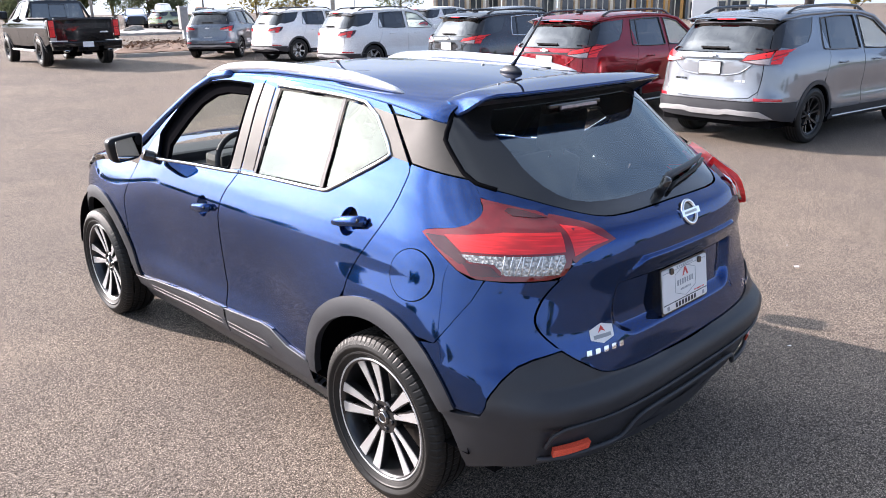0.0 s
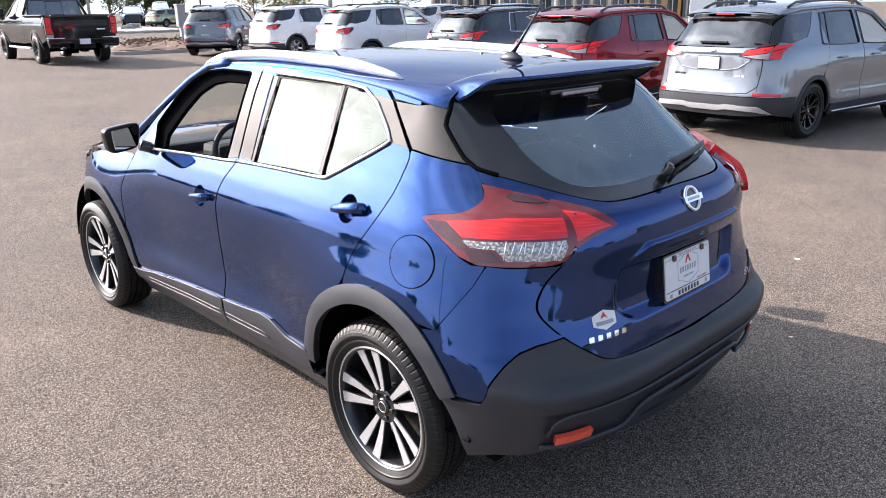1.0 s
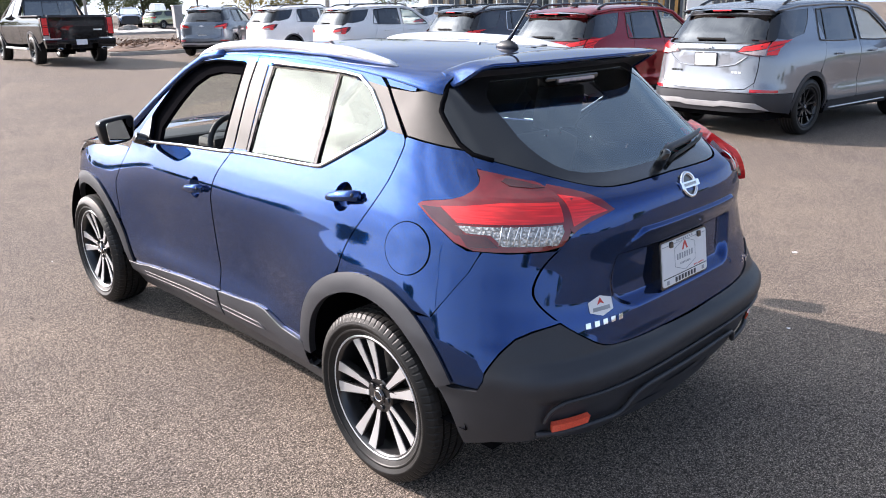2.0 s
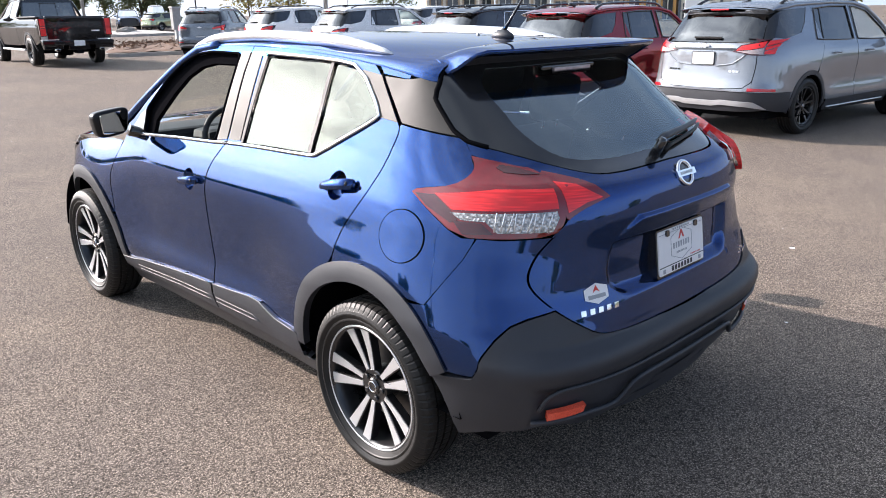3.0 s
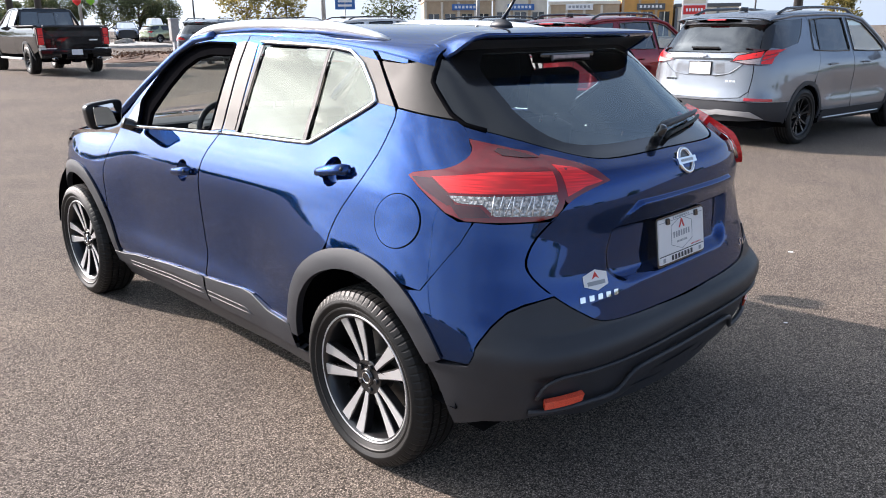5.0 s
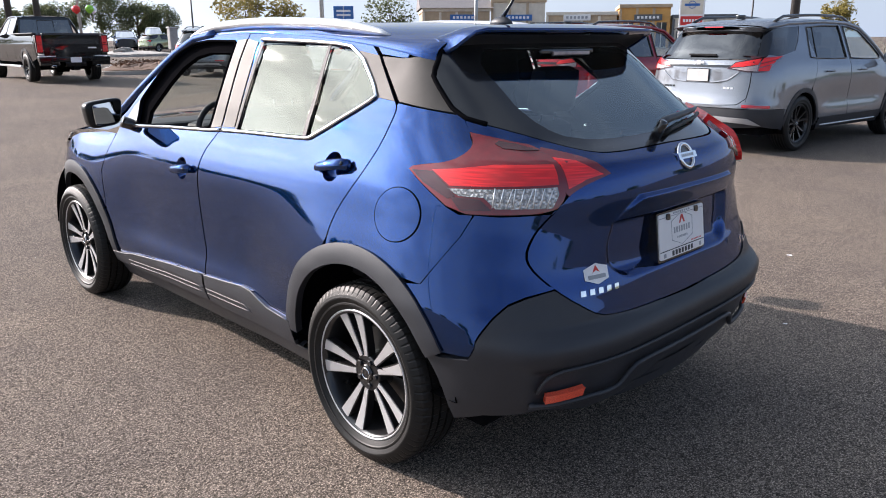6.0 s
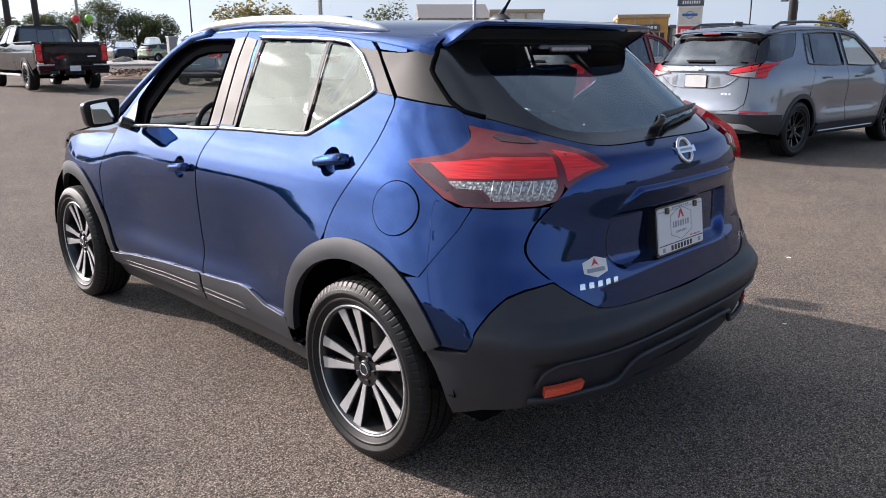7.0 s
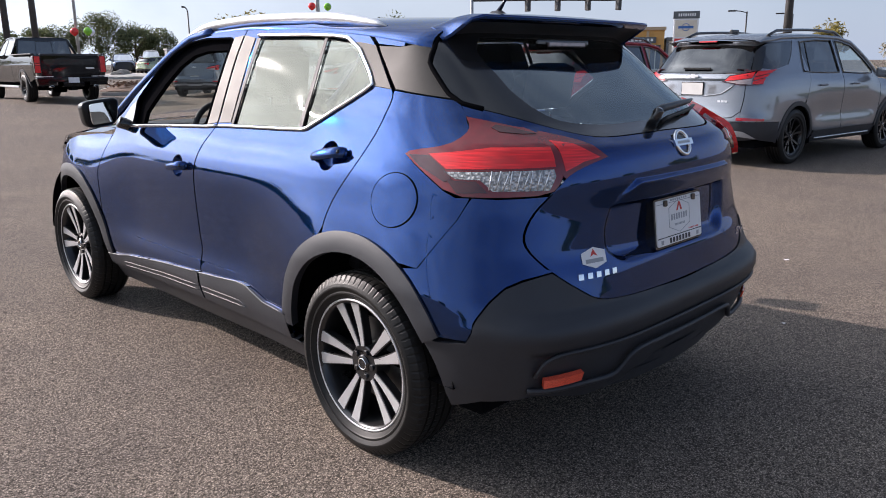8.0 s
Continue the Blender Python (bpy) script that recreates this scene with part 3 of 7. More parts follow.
# ---- the blue crossover ----
CROSS = Shell(
    door=curve((.18, .24, .33, .40, .45, .50, .56, .64, .72, .80, .87, .92, 1.0, 1.05, 1.10, 1.2, 1.3, 1.4, 1.49, 1.56),
               (.73, .765, .812, .826, .824, .812, .804, .805, .810, .815, .817, .811, .785, .763, .738, .697, .655, .610, .565, .52)),
    tail=curve((.18, .30, .45, .58, .65, .72, .82, .90, .956, 1.0, 1.08, 1.175, 1.23, 1.30, 1.39, 1.44, 1.50, 1.56),
               (.76, .825, .864, .887, .887, .877, .855, .832, .818, .804, .770, .725, .692, .657, .612, .585, .552, .52)),
    nose=curve((.18, .30, .45, .60, .72, .82, .90, .96, 1.02, 1.10, 1.2, 1.3, 1.4, 1.49, 1.56),
               (.74, .80, .835, .848, .845, .832, .808, .775, .73, .70, .67, .64, .60, .565, .52)),
    y_tail=curve((.18, .24, .30, .42, .50, .57, .605, .62, .66, .70, .80, .90, .99, 1.04, 1.088, 1.12, 1.155, 1.2, 1.3, 1.39, 1.44, 1.56),
                 (-1.90, -1.95, -2.01, -2.068, -2.085, -2.088, -2.064, -2.054, -2.048, -2.043, -2.030, -2.030, -2.037, -2.031, -2.01, -1.95, -1.885, -1.825, -1.68, -1.55, -1.475, -1.40)),
    n_tail=curve((.18, .6, .7, .95, 1.1, 1.2, 1.4, 1.56), (4, 4, 3.5, 3, 2.9, 2.8, 3, 3)),
    y_nose=curve((.18, .35, .55, .75, .90, .98, 1.05, 1.56), (1.95, 2.08, 2.12, 2.10, 2.02, 1.9, 1.75, 1.6)),
    y_rear=-1.30, y_front=1.20, rear_blend=(-.45, -1.2), front_blend=(.45, 1.1))
ROOF_EDGE = curve((-1.6, -1.5, -1.35, -1.125, -.7, -.265, 0, .2, .45, .8, 1.0), (1.36, 1.38, 1.405, 1.437, 1.473, 1.491, 1.482, 1.458, 1.40, 1.27, 1.17))
ROOF_MID = curve((-1.7, -1.4, -1.2, -.8, -.3, 0, .25, .5), (1.495, 1.508, 1.516, 1.530, 1.535, 1.527, 1.505, 1.46))


def roof_point(a, y):
    """The roof over its arc: a from 0 at the left drip edge to 180 at the right."""
    ze = ROOF_EDGE(y)
    xe, c, s = CROSS.half(y, ze), math.cos(radians(a)), math.sin(radians(a))
    if y < CROSS.y_rear:
        n = CROSS.n_tail(ze)
        xe *= (1 - ((CROSS.y_rear - y) / (CROSS.y_rear - CROSS.y_tail(ze))) ** n) ** (1 / n)
    e = 2 / 2.3
    return Vector((-math.copysign(xe * abs(c) ** e, c), y, ze + (ROOF_MID(y) - ze) * max(s, 0) ** e))


def arch(shell, cy, cz, r, a0, a1, n=28):
    """A wheel arch's circle in (q, z), from angle a0 to a1 (degrees, 0 is ahead)."""
    return [(shell.by_y(cy + r * math.cos(radians(a)), cz + r * math.sin(radians(a))), cz + r * math.sin(radians(a))) for a in span(a0, a1, n)]


def tail_pts(shell, pts):
    return [(shell.by_x(x, z), z) for x, z in pts]


def flip_q(pts):
    return [(1.8 - q, z) for q, z in reversed(pts)]


def handle_cup(qc, z):
    """The round mouth of the hollow behind a door handle."""
    return [(qc - .004 + .052 * math.cos(radians(a)), z - .002 + .050 * math.sin(radians(a))) for a in range(0, 360, 15)]


def crossover():
    car = thing("crossover_car", "dusty metallic blue compact crossover, driver's window down, parked on asphalt", "car")
    S = CROSS
    AY, AZ, AR = 1.31, 0.335, 0.465
    # doors
    split = [(-1.042, 1.487), (-1.05, 1.375), (-1.042, 1.103), (-1.063, 1.072), (-1.128, .99), (-1.149, .916), (-1.158, .789), (-1.165, .631), (-1.149, .534), (-1.150, .47), (-1.13, .40), (-1.125, .325)]
    g = 0.0045
    f_hole = [(-1.862, 1.056), (-1.905, 1.168), (-1.745, 1.327), (-1.628, 1.405), (-1.512, 1.445), (-1.375, 1.458), (-1.131, 1.456), (-1.14, 1.088)]
    fd_front = [(-2.191, .325), (-2.189, .519), (-2.195, .675), (-2.206, .796), (-2.190, .827), (-2.117, .951), (-2.105, 1.02), (-2.12, 1.075)]
    fd_top = [(-2.06, 1.105), (-1.88, 1.243), (-1.665, 1.386), (-1.54, 1.448), (-1.40, 1.474), (-1.258, 1.481)]
    fd = rounded([(q - g, z) for q, z in split][::-1][::1], 1, False)
    front_door = skin("front_door", S, rounded(fd_front, 1, False) + rounded(fd_top, 1, False) + fd[::-1], BLUE, car, [fillet(f_hole, .025), handle_cup(-1.300, .905)], both=True, label="blue door with its window wound down")
    rd_top = [(-.560, 1.480), (-.279, 1.464)]
    rd_y = rounded([(-1.074, 1.456), (-1.119, 1.433), (-1.19, 1.383), (-1.329, 1.257), (-1.341, 1.227), (-1.331, 1.138), (-1.286, 1.049), (-1.246, .987), (-1.185, .904), (-1.160, .843), (-1.150, .80)], 1, False)
    rd_back = rd_top + flank(S, rd_y, .003)
    r_arch = arch(S, -AY, AZ, AR, 70, 12, 16)
    r_hole = [(-.935, 1.456), (-.446, 1.443), (-.266, 1.424), (-.084, 1.279), (-.100, 1.265), (-.365, 1.122), (-.411, 1.112), (-.925, 1.098)]
    rear_door = skin("rear_door", S, rounded([(q + g, z) for q, z in split], 1, False)[::-1] + rd_back + r_arch[1:] + [(-.43, .325)], BLUE, car, [fillet(r_hole, .018), handle_cup(-.190, 1.036)], both=True)
    for i in (0, 1):
        fdo, rdo = front_door[i], rear_door[i]
        mir = i == 1
        sgn = -1 if mir else 1

        def bar(name, pts, r, material, parent, off=0.004, label="", closed=False):
            return tube(name, [S.on(q, z, off) for q, z in dense(pts, 0.03, closed)], r, material, parent, label, 6, closed, mir)
        bar("window_seal", fillet(f_hole, .025), 0.006, DARK, fdo, 0.001, closed=True)
        bar("belt_moulding", [(-2.06, 1.043), (-1.86, 1.048), (-1.5, 1.068), (-1.14, 1.082), (-1.05, 1.089)], 0.0075, CHROME, fdo, 0.004, "bright chrome strip")
        bar("belt_moulding", rounded([(-1.036, 1.089), (-.925, 1.094), (-.411, 1.108), (-.36, 1.118), (-.098, 1.259), (-.076, 1.281), (-.262, 1.430), (-.446, 1.449), (-.925, 1.462)], 1, False), 0.0075, CHROME, rdo, 0.004, "bright chrome strip")
    ring_in = [(-1.80, 1.060), (-1.815, 1.125), (-1.69, 1.262), (-1.595, 1.345), (-1.49, 1.395), (-1.375, 1.414), (-1.150, 1.416), (-1.155, 1.08)]
    skin("inner_frame", S, [(q * 1.0, zz) for q, zz in [(-1.90, 1.035), (-1.94, 1.165), (-1.75, 1.345), (-1.62, 1.425), (-1.50, 1.462), (-1.10, 1.468), (-1.11, 1.06)]], DARK, front_door[0], [ring_in], off=-0.022, both=True, lip=0.02)
    # B-pillar film on both doors, C-pillar panel behind
    skin("pillar_film", S, [(-1.128, 1.092), (-1.048, 1.104), (-1.056, 1.375), (-1.049, 1.465), (-1.120, 1.458)], PILLAR, front_door[0], off=0.003, lip=0.003)
    skin("pillar_film", S, [(-1.034, 1.104), (-.940, 1.108), (-.948, 1.452), (-1.036, 1.465), (-1.042, 1.375)], PILLAR, rear_door[0], off=0.003, lip=0.003)
    skin("pillar_film", S, flank(S, [(-1.044, 1.421), (-1.160, 1.406), (-1.318, 1.262), (-1.226, 1.270)]), PILLAR, rear_door[0], off=0.003, lip=0.003)
    # panes
    PANE = dict(lip=0.004, grid=0.05)
    skin("rear_window", S, [(-.905, 1.446), (-.918, 1.104), (-.437, 1.119), (-.462, 1.438)], PRIVACY, rear_door[0], off=-0.008, **PANE)
    skin("quarter_window", S, fillet([(-.438, 1.438), (-.272, 1.418), (-.104, 1.284), (-.365, 1.132), (-.412, 1.122)], .015), PRIVACY, rear_door[0], off=-0.008, **PANE)
    skin("rear_window", S, [(-.918, 1.446), (-.918, 1.104), (-.437, 1.119), (-.462, 1.438)], PRIVACY, rear_door[0], off=-0.008, **PANE)[0].matrix_basis = Matrix.Diagonal((-1, 1, 1, 1))
    skin("division_bar", S, [(-.455, 1.440), (-.437, 1.440), (-.408, 1.115), (-.430, 1.112)], TRIM, rear_door[0], off=0.001, both=True, lip=.003)
    skin("window_run", S, [(-.935, 1.452), (-.905, 1.450), (-.918, 1.100), (-.935, 1.098)], TRIM, rear_door[0], off=0.001, both=True, lip=.003)
    # body sides
    cl_bot = flank(S, [(-1.337, 1.257), (-1.47, 1.243)]) + [(.285, 1.229)]
    lamp_in = [(.305, 1.179), (.309, 1.152), (.279, 1.126), (.205, 1.096), (.096, 1.077), (.080, 1.067), (.120, 1.030), (.227, .953), (.280, .955)]
    qgap = [(.280, .95), (.273, .932), (.253, .890), (.189, .800), (.142, .738)]
    skin("quarter_panel", S, cl_bot + rounded(lamp_in, 1, False) + qgap + arch(S, -AY, AZ, AR, 125, 70, 16)[2:] + flank(S, [p for p in rd_y if p[1] < 1.25], -.003)[::-1], BLUE, car, both=True)
    skin("c_pillar_panel", S, flank(S, [(-1.339, 1.262), (-1.20, 1.383), (-1.178, 1.404), (-1.29, 1.399)]) + [(.10, 1.408), (.180, 1.428), (.224, 1.404), (.178, 1.354), (.198, 1.320), (.276, 1.236)] + flank(S, [(-1.47, 1.248), (-1.35, 1.262)]), PILLAR, car, both=True, label="gloss black rear pillar panel")
    # fuel lid: a round flap, with its dark gap
    lid = [(S.by_y(-1.480 + .098 * math.cos(radians(a)), .927 + .083 * math.sin(radians(a))), .927 + .083 * math.sin(radians(a))) for a in range(0, 360, 8)]
    flap = skin("fuel_flap", S, lid, BLUE, car, off=0.0035, lip=0.003, h=0.05)
    tube("flap_gap", [S.on(q, z, 0.0016) for q, z in lid], 0.0024, DARK, car, closed=True, sides=6)
    # front fender with its arch
    skin("front_fender", S, [(-2.205, .34)] + [(q - .008, z) for q, z in fd_front[1:6]] + [(-2.125, .99), (-2.3, .985), (-2.6, .955), (-2.85, .90), (-3.05, .84), (-3.13, .70)] + arch(S, AY, AZ, AR, 30, 172, 30), BLUE, car, both=True)
    skin("front_bumper", S, [(-3.14, .70), (-3.2, .55), (-3.1, .3)] + arch(S, AY, AZ, AR, 0, 30, 8), CLAD, car, both=True)
    skin("headlamp", S, rounded([(-2.76, .935), (-2.90, .935), (-3.02, .915), (-3.20, .86), (-3.16, .79), (-2.98, .83)], 1), WHITE_LENS, car, off=0.010, both=True, label="clear swept headlamp")
    # arch mouldings, door cladding and sills
    for cy, name in ((-AY, "rear_arch_moulding"), (AY, "front_arch_moulding")):
        a0, a1 = (6, 153) if cy < 0 else (-6, 186)
        rise = lambda q, z, cy=cy: 0.007 + 0.005 * math.cos((math.hypot(S.at(q, z).y - cy, z - AZ) - 0.43) * 30)
        skin(name, S, arch(S, cy, AZ, .468, a0, a1, 44) + arch(S, cy, AZ, .398, a1, a0, 44), CLAD, car, off=rise, both=True, grid=0.02, lip=0.03)
    clad = [(-2.20, .347), (-2.04, .362), (-1.91, .384), (-1.505, .418), (-1.16, .437)]
    cladr = [(-1.142, .437), (-.816, .459), (-.735, .457), (-.60, .422), (-.432, .414)]
    skin("door_cladding", S, clad + [(-1.143, .318), (-2.17, .290)], CLAD, front_door[0], off=0.012, both=True, lip=0.014)
    skin("door_cladding", S, cladr + [(-.424, .312), (-1.127, .318)], CLAD, rear_door[0], off=0.012, both=True, lip=0.014)
    tube("cladding_trim", [S.on(q, z, 0.0125) for q, z in dense(clad, .05, False)], 0.0028, GROOVE, front_door[0], sides=6)
    tube("cladding_trim", [S.on(q, z, 0.0125) for q, z in dense(cladr, .05, False)], 0.0028, GROOVE, rear_door[0], sides=6)
    for dq, rise in ((0, 0), (0, -.022)):
        tube("cladding_groove", [S.on(q, z + rise, 0.0125) for q, z in dense([(-2.0, .335), (-1.527, .366), (-1.16, .377)], .06, False)], 0.0018, GROOVE, front_door[0], sides=5)
        tube("cladding_groove", [S.on(q, z + rise, 0.0125) for q, z in dense([(-1.13, .378), (-.80, .384), (-.745, .366 - rise)], .06, False)], 0.0018, GROOVE, rear_door[0], sides=5)
    skin("sill", S, [(-2.20, .285), (-1.0, .312), (-.40, .306), (-.36, .300), (-.38, .215), (-1.2, .20), (-2.2, .20)], CLAD, car, off=0.0, both=True, lip=0.03)
    tube("sill_trim", [S.on(q, z, 0.004) for q, z in dense([(-2.13, .284), (-1.57, .304), (-1.0, .314), (-.54, .312), (-.37, .305)], .05, False)], 0.0028, GROOVE, car, "bright scuffed edge of the sill", sides=6)
    # dark inner skin behind the gaps, and wheel wells
    skin("inner_skin", S, [(-3.30, .60), (-3.1, .80), (-2.2, .98), (-1.1, 1.05), (0, 1.05), (.5, 1.02), (.9, 1.02), (.9, .34), (.22, .34)] + arch(S, -AY, AZ, .44, 155, 5, 30) + [(-.4, .30), (-2.15, .29)] + arch(S, AY, AZ, .44, 180, 0, 30), DARK, car, off=-0.060, both=True, grid=0.06, h=0.04, lip=0)
    skin("inner_pillar", S, [(-1.11, 1.05), (-.95, 1.06), (-.96, 1.47), (-1.11, 1.47)], DARK, car, off=-0.016, both=True, lip=0)
    skin("inner_pillar", S, [(-.22, 1.05), (.24, 1.05), (.24, 1.36), (.16, 1.41), (-.16, 1.41), (-.06, 1.27), (-.30, 1.12)], DARK, car, off=-0.02, both=True, lip=0)
    for cy in (-AY, AY):
        for sx in (-1, 1):
            v, f = lathe_data([(0.0, .44), (.28, .44), (.30, .05)], 40)
            bm_v = [Vector((sx * (.83 - p.x), cy + p.y, max(AZ + p.z, .37))) for p in v]
            link("wheel_well", mesh_of("wheel_well", bm_v, f, DARK), car)
    # roof, with its seam and the pillars that carry the windscreen
    us = [0, 1, 3, 6, 10, 15, 21, 28, 36, 45, 56, 68, 79, 90]
    us = us + [180 - a for a in reversed(us[:-1])]
    link("roof", mesh_of("roof", *grid_data(roof_point, us, [-1.37, -1.33, -1.25, -1.15, -1.0, -.85, -.7, -.5, -.3, -.15, 0, .1, .2, .30]), BLUE), car, "blue metallic roof panel")
    for mir in (1, -1):
        v, f = grid_data(roof_point, [0, 2, 5, 9, 14, 20, 26, 32], [-1.42, -1.41, -1.395, -1.38, -1.365])
        link("roof_corner", mesh_of("roof_corner", [Vector((p.x * mir, p.y, p.z)) for p in v], f if mir > 0 else [tuple(reversed(q)) for q in f], BLUE), car)
    skin("roof_side", S, [(-1.5, 1.462), (-1.3, 1.478), (-1.035, 1.489), (-.56, 1.484), (-.279, 1.468), (-.215, 1.459), (-.165, 1.436), (-.13, 1.412), (-.02, 1.402), (.004, 1.402), (.004, 1.414), (-.10, 1.432), (-.30, 1.462), (-.56, 1.495), (-1.035, 1.50), (-1.3, 1.495), (-1.52, 1.47)], BLUE, car, both=True, off=0.0)
    a_out, a_in = [(-2.19, 1.085), (-1.896, 1.262), (-1.677, 1.402), (-1.533, 1.470), (-1.36, 1.492)], [(-1.36, 1.470), (-1.54, 1.440), (-1.665, 1.378), (-1.88, 1.235), (-2.15, 1.065)]
    for sx in (False, True):
        tube("a_pillar", [S.on(q, z, -0.012) for q, z in dense(a_out, .06, False)], 0.026, BLUE, car, "blue windscreen pillar", 10, False, sx)
    # windscreen and bonnet
    def screen(u, t):
        y, z = .98 + (.30 - .98) * t, 1.06 + (1.493 - 1.06) * t
        w = S.half(y, z) - .02
        return Vector((w * u, y + .10 * (1 - u * u) * (1 - t * .5), z + .012 * (1 - u * u)))
    link("windscreen", mesh_of("windscreen", *grid_data(screen, span(-1, 1, 12), span(0, 1, 8)), CLEAR), car, "clear windscreen")
    def hood(u, t):
        y = 1.02 + (1.96 - 1.02) * t
        z = 1.045 - .05 * t - .09 * t ** 3
        w = min(S.half(min(y, 1.2), .98) - .03, .74 - .26 * max(t - .55, 0) ** 1.2)
        return Vector((w * u, y + .06 * (1 - u * u), z - .055 * abs(u) ** 3))
    link("bonnet", mesh_of("bonnet", *grid_data(hood, span(-1, 1, 16), span(0, 1, 14)), BLUE), car)
    # roof rails
    for mir in (False, True):
        path, rad = [], []
        for t in span(0, 1, 26):
            y = .33 - 1.47 * t
            p = roof_point(20 + 5 * t, y)
            lift = .020 * min(1, 7 * t, 4.5 * (1 - t)) ** 0.7
            path.append(p + Vector((.005, 0, lift)))
            rad.append(.006 + .027 * min(1, 8 * t, 5 * (1 - t)) ** .55)
        tube("roof_rail", path, rad, SATIN, car, "satin silver roof rail", 12, False, mir, 0.75)
    # spoiler over the rear window
    drop = lambda u: ease(.80, 1.0, abs(u))
    te = lambda u: Vector((.635 * u * (1 - .13 * drop(u)), -1.60 + .09 * abs(u) ** 4 + .085 * drop(u), 1.496 - .070 * drop(u)))
    def spoil(u, t):
        a = roof_point(math.degrees(math.acos(max(-1, min(1, -u * .86)))), -1.355)
        b = te(u)
        return a.lerp(b, t) + Vector((0, 0, .010 * math.sin(math.pi * t)))
    uu = [math.sin(radians(a)) for a in span(-90, 90, 28)]
    def under(u, t):
        b = te(u)
        low = Vector((.51 * u, -1.45 + .06 * abs(u) ** 3, 1.418))
        return (b + Vector((-.012 * u * abs(u) ** 5, .030, -deep(u)))).lerp(low, t) + Vector((0, .02, .012)) * math.sin(math.pi * t) * (1 - abs(u) ** 6)
    tv = grid_data(spoil, uu, span(0, 1, 8))
    deep = lambda u: .022
    ev = grid_data(lambda u, t: te(u) + Vector((-.012 * u * abs(u) ** 5 * t, .030 * t * t - .010 * math.sin(math.pi * t), -deep(u) * t)), uu, span(0, 1, 7))
    lv = grid_data(under, uu, span(0, 1, 5))
    turned = lambda d: (d[0], [tuple(reversed(f)) for f in d[1]])
    joined("spoiler", [turned(tv), turned(ev)], BLUE, car, "blue roof spoiler", True)
    link("spoiler_underside", mesh_of("spoiler_underside", *turned(lv), TRIM), car)
    for s in (-1, 1):
        def cheek(t, k):
            top = spoil(s, t)
            low = Vector((s * .556, -1.385, 1.405)).lerp(te(s) + Vector((-.012 * s, .030, -deep(s))), t)
            return top.lerp(low, k) + Vector((s * .006 * math.sin(math.pi * k), t * (.030 * (k * k - k) - .010 * math.sin(math.pi * k)), 0))
        v, f = grid_data(cheek, span(0, 1, 8), span(0, 1, 7))
        link("spoiler_end", mesh_of("spoiler_end", v, f if s > 0 else [tuple(reversed(q)) for q in f], BLUE if s < 0 else TRIM), car)
    box("brake_lamp", -.13, -1.478, 1.418, .13, -1.452, 1.436, RED_DARK, car, "dark high-level brake lamp", 0.004)
    box("brake_housing", -.15, -1.512, 1.388, .17, -1.470, 1.424, BLACK, car, bev=.006)
    box("brake_lens", -.090, -1.522, 1.392, .135, -1.506, 1.416, LENS_DULL, car, "clear high-level lamp lens", 0.004)
    # small dark plugs in the roof's seams
    for x, y in ((.36, -1.08), (.55, -1.20)):
        p = min((roof_point(a, y) for a in range(92, 172)), key=lambda v: abs(v.x - x))
        box("roof_plug", -.022, -.016, -.004, .022, .016, .0025, TRIM, car, bev=.002, m=Matrix.Translation(p))
    # aerial
    base = mesh_of("aerial_base", *lathe_data([(0, .0), (.0, .034), (.014, .03), (.03, .015), (.032, 0)], 20, "z"), CLAD)
    ab = link("aerial", base, car, "short aerial on a grey foot")
    ab.matrix_basis = pose(.0, -1.19, 1.514) @ Matrix.Diagonal((.8, 1.7, 1, 1))
    mast = tube("mast", [(0, 0, .02), (0, -.035, .06), (0, -.155, .215)], [.011, .006, .0035], BLACK, ab)
    mast.matrix_basis = Matrix.Diagonal((1.25, 1 / 1.7, 1, 1))
    # tailgate
    hc = [(-.562, 1.001), (-.589, .969), (-.632, .923), (-.659, .883), (-.677, .843), (-.674, .81), (-.646, .766), (-.594, .714), (-.52, .663), (-.495, .650), (-.455, .638), (-.364, .629), (-.2, .622), (0, .620)]
    cut = tail_pts(S, rounded(hc, 1, False))
    gl = tail_pts(S, rounded([(-.627, 1.219), (-.563, 1.190), (-.45, 1.143), (-.382, 1.124), (-.311, 1.119), (-.116, 1.121), (0, 1.122)], 1, False))
    left = [(.290, 1.224), (.302, 1.186), (.392, 1.160), (.459, 1.145), (.486, 1.143), (.524, 1.118), (.533, 1.09), (.545, 1.04), (.551, 1.01)]
    lower = left + [(q + .004, z) for q, z in cut[1:]]
    upper = [(q, z - .004) for q, z in gl]
    full = lower[:-1] + [(.9, .620)] + flip_q(lower[:-1]) + [(1.8 - q, z) for q, z in upper[:-1]] + [(.9, 1.118)] + upper[:-1][::-1]
    # pressed recess for the plate under an overhanging grip bar
    rec_l, rec_r = curve((.725, .745, .79, .83, .915), (-.325, -.365, -.412, -.416, -.388)), curve((.725, .745, .79, .83, .92), (.300, .335, .366, .372, .368))
    bar_l, bar_r = curve((.915, .935, .975, .992), (-.385, -.368, -.312, -.288)), curve((.915, .935, .975, .992), (.372, .368, .356, .335))

    def gate_relief(q, z):
        x = S.at(q, z).x
        sides = ease(rec_l(z) - .006, rec_l(z) + .038, x) * (1 - ease(rec_r(z) - .045, rec_r(z) + .008, x))
        well = -.027 * sides * ease(.724, .766, z) * (1 - ease(.902, .918, z))
        ends = ease(bar_l(z) - .006, bar_l(z) + .028, x) * (1 - ease(bar_r(z) - .030, bar_r(z) + .006, x))
        grip = ends * ease(.906, .920, z) * (1 - ease(.980, .992, z)) * (.003 + .013 * ease(.915, .99, z))
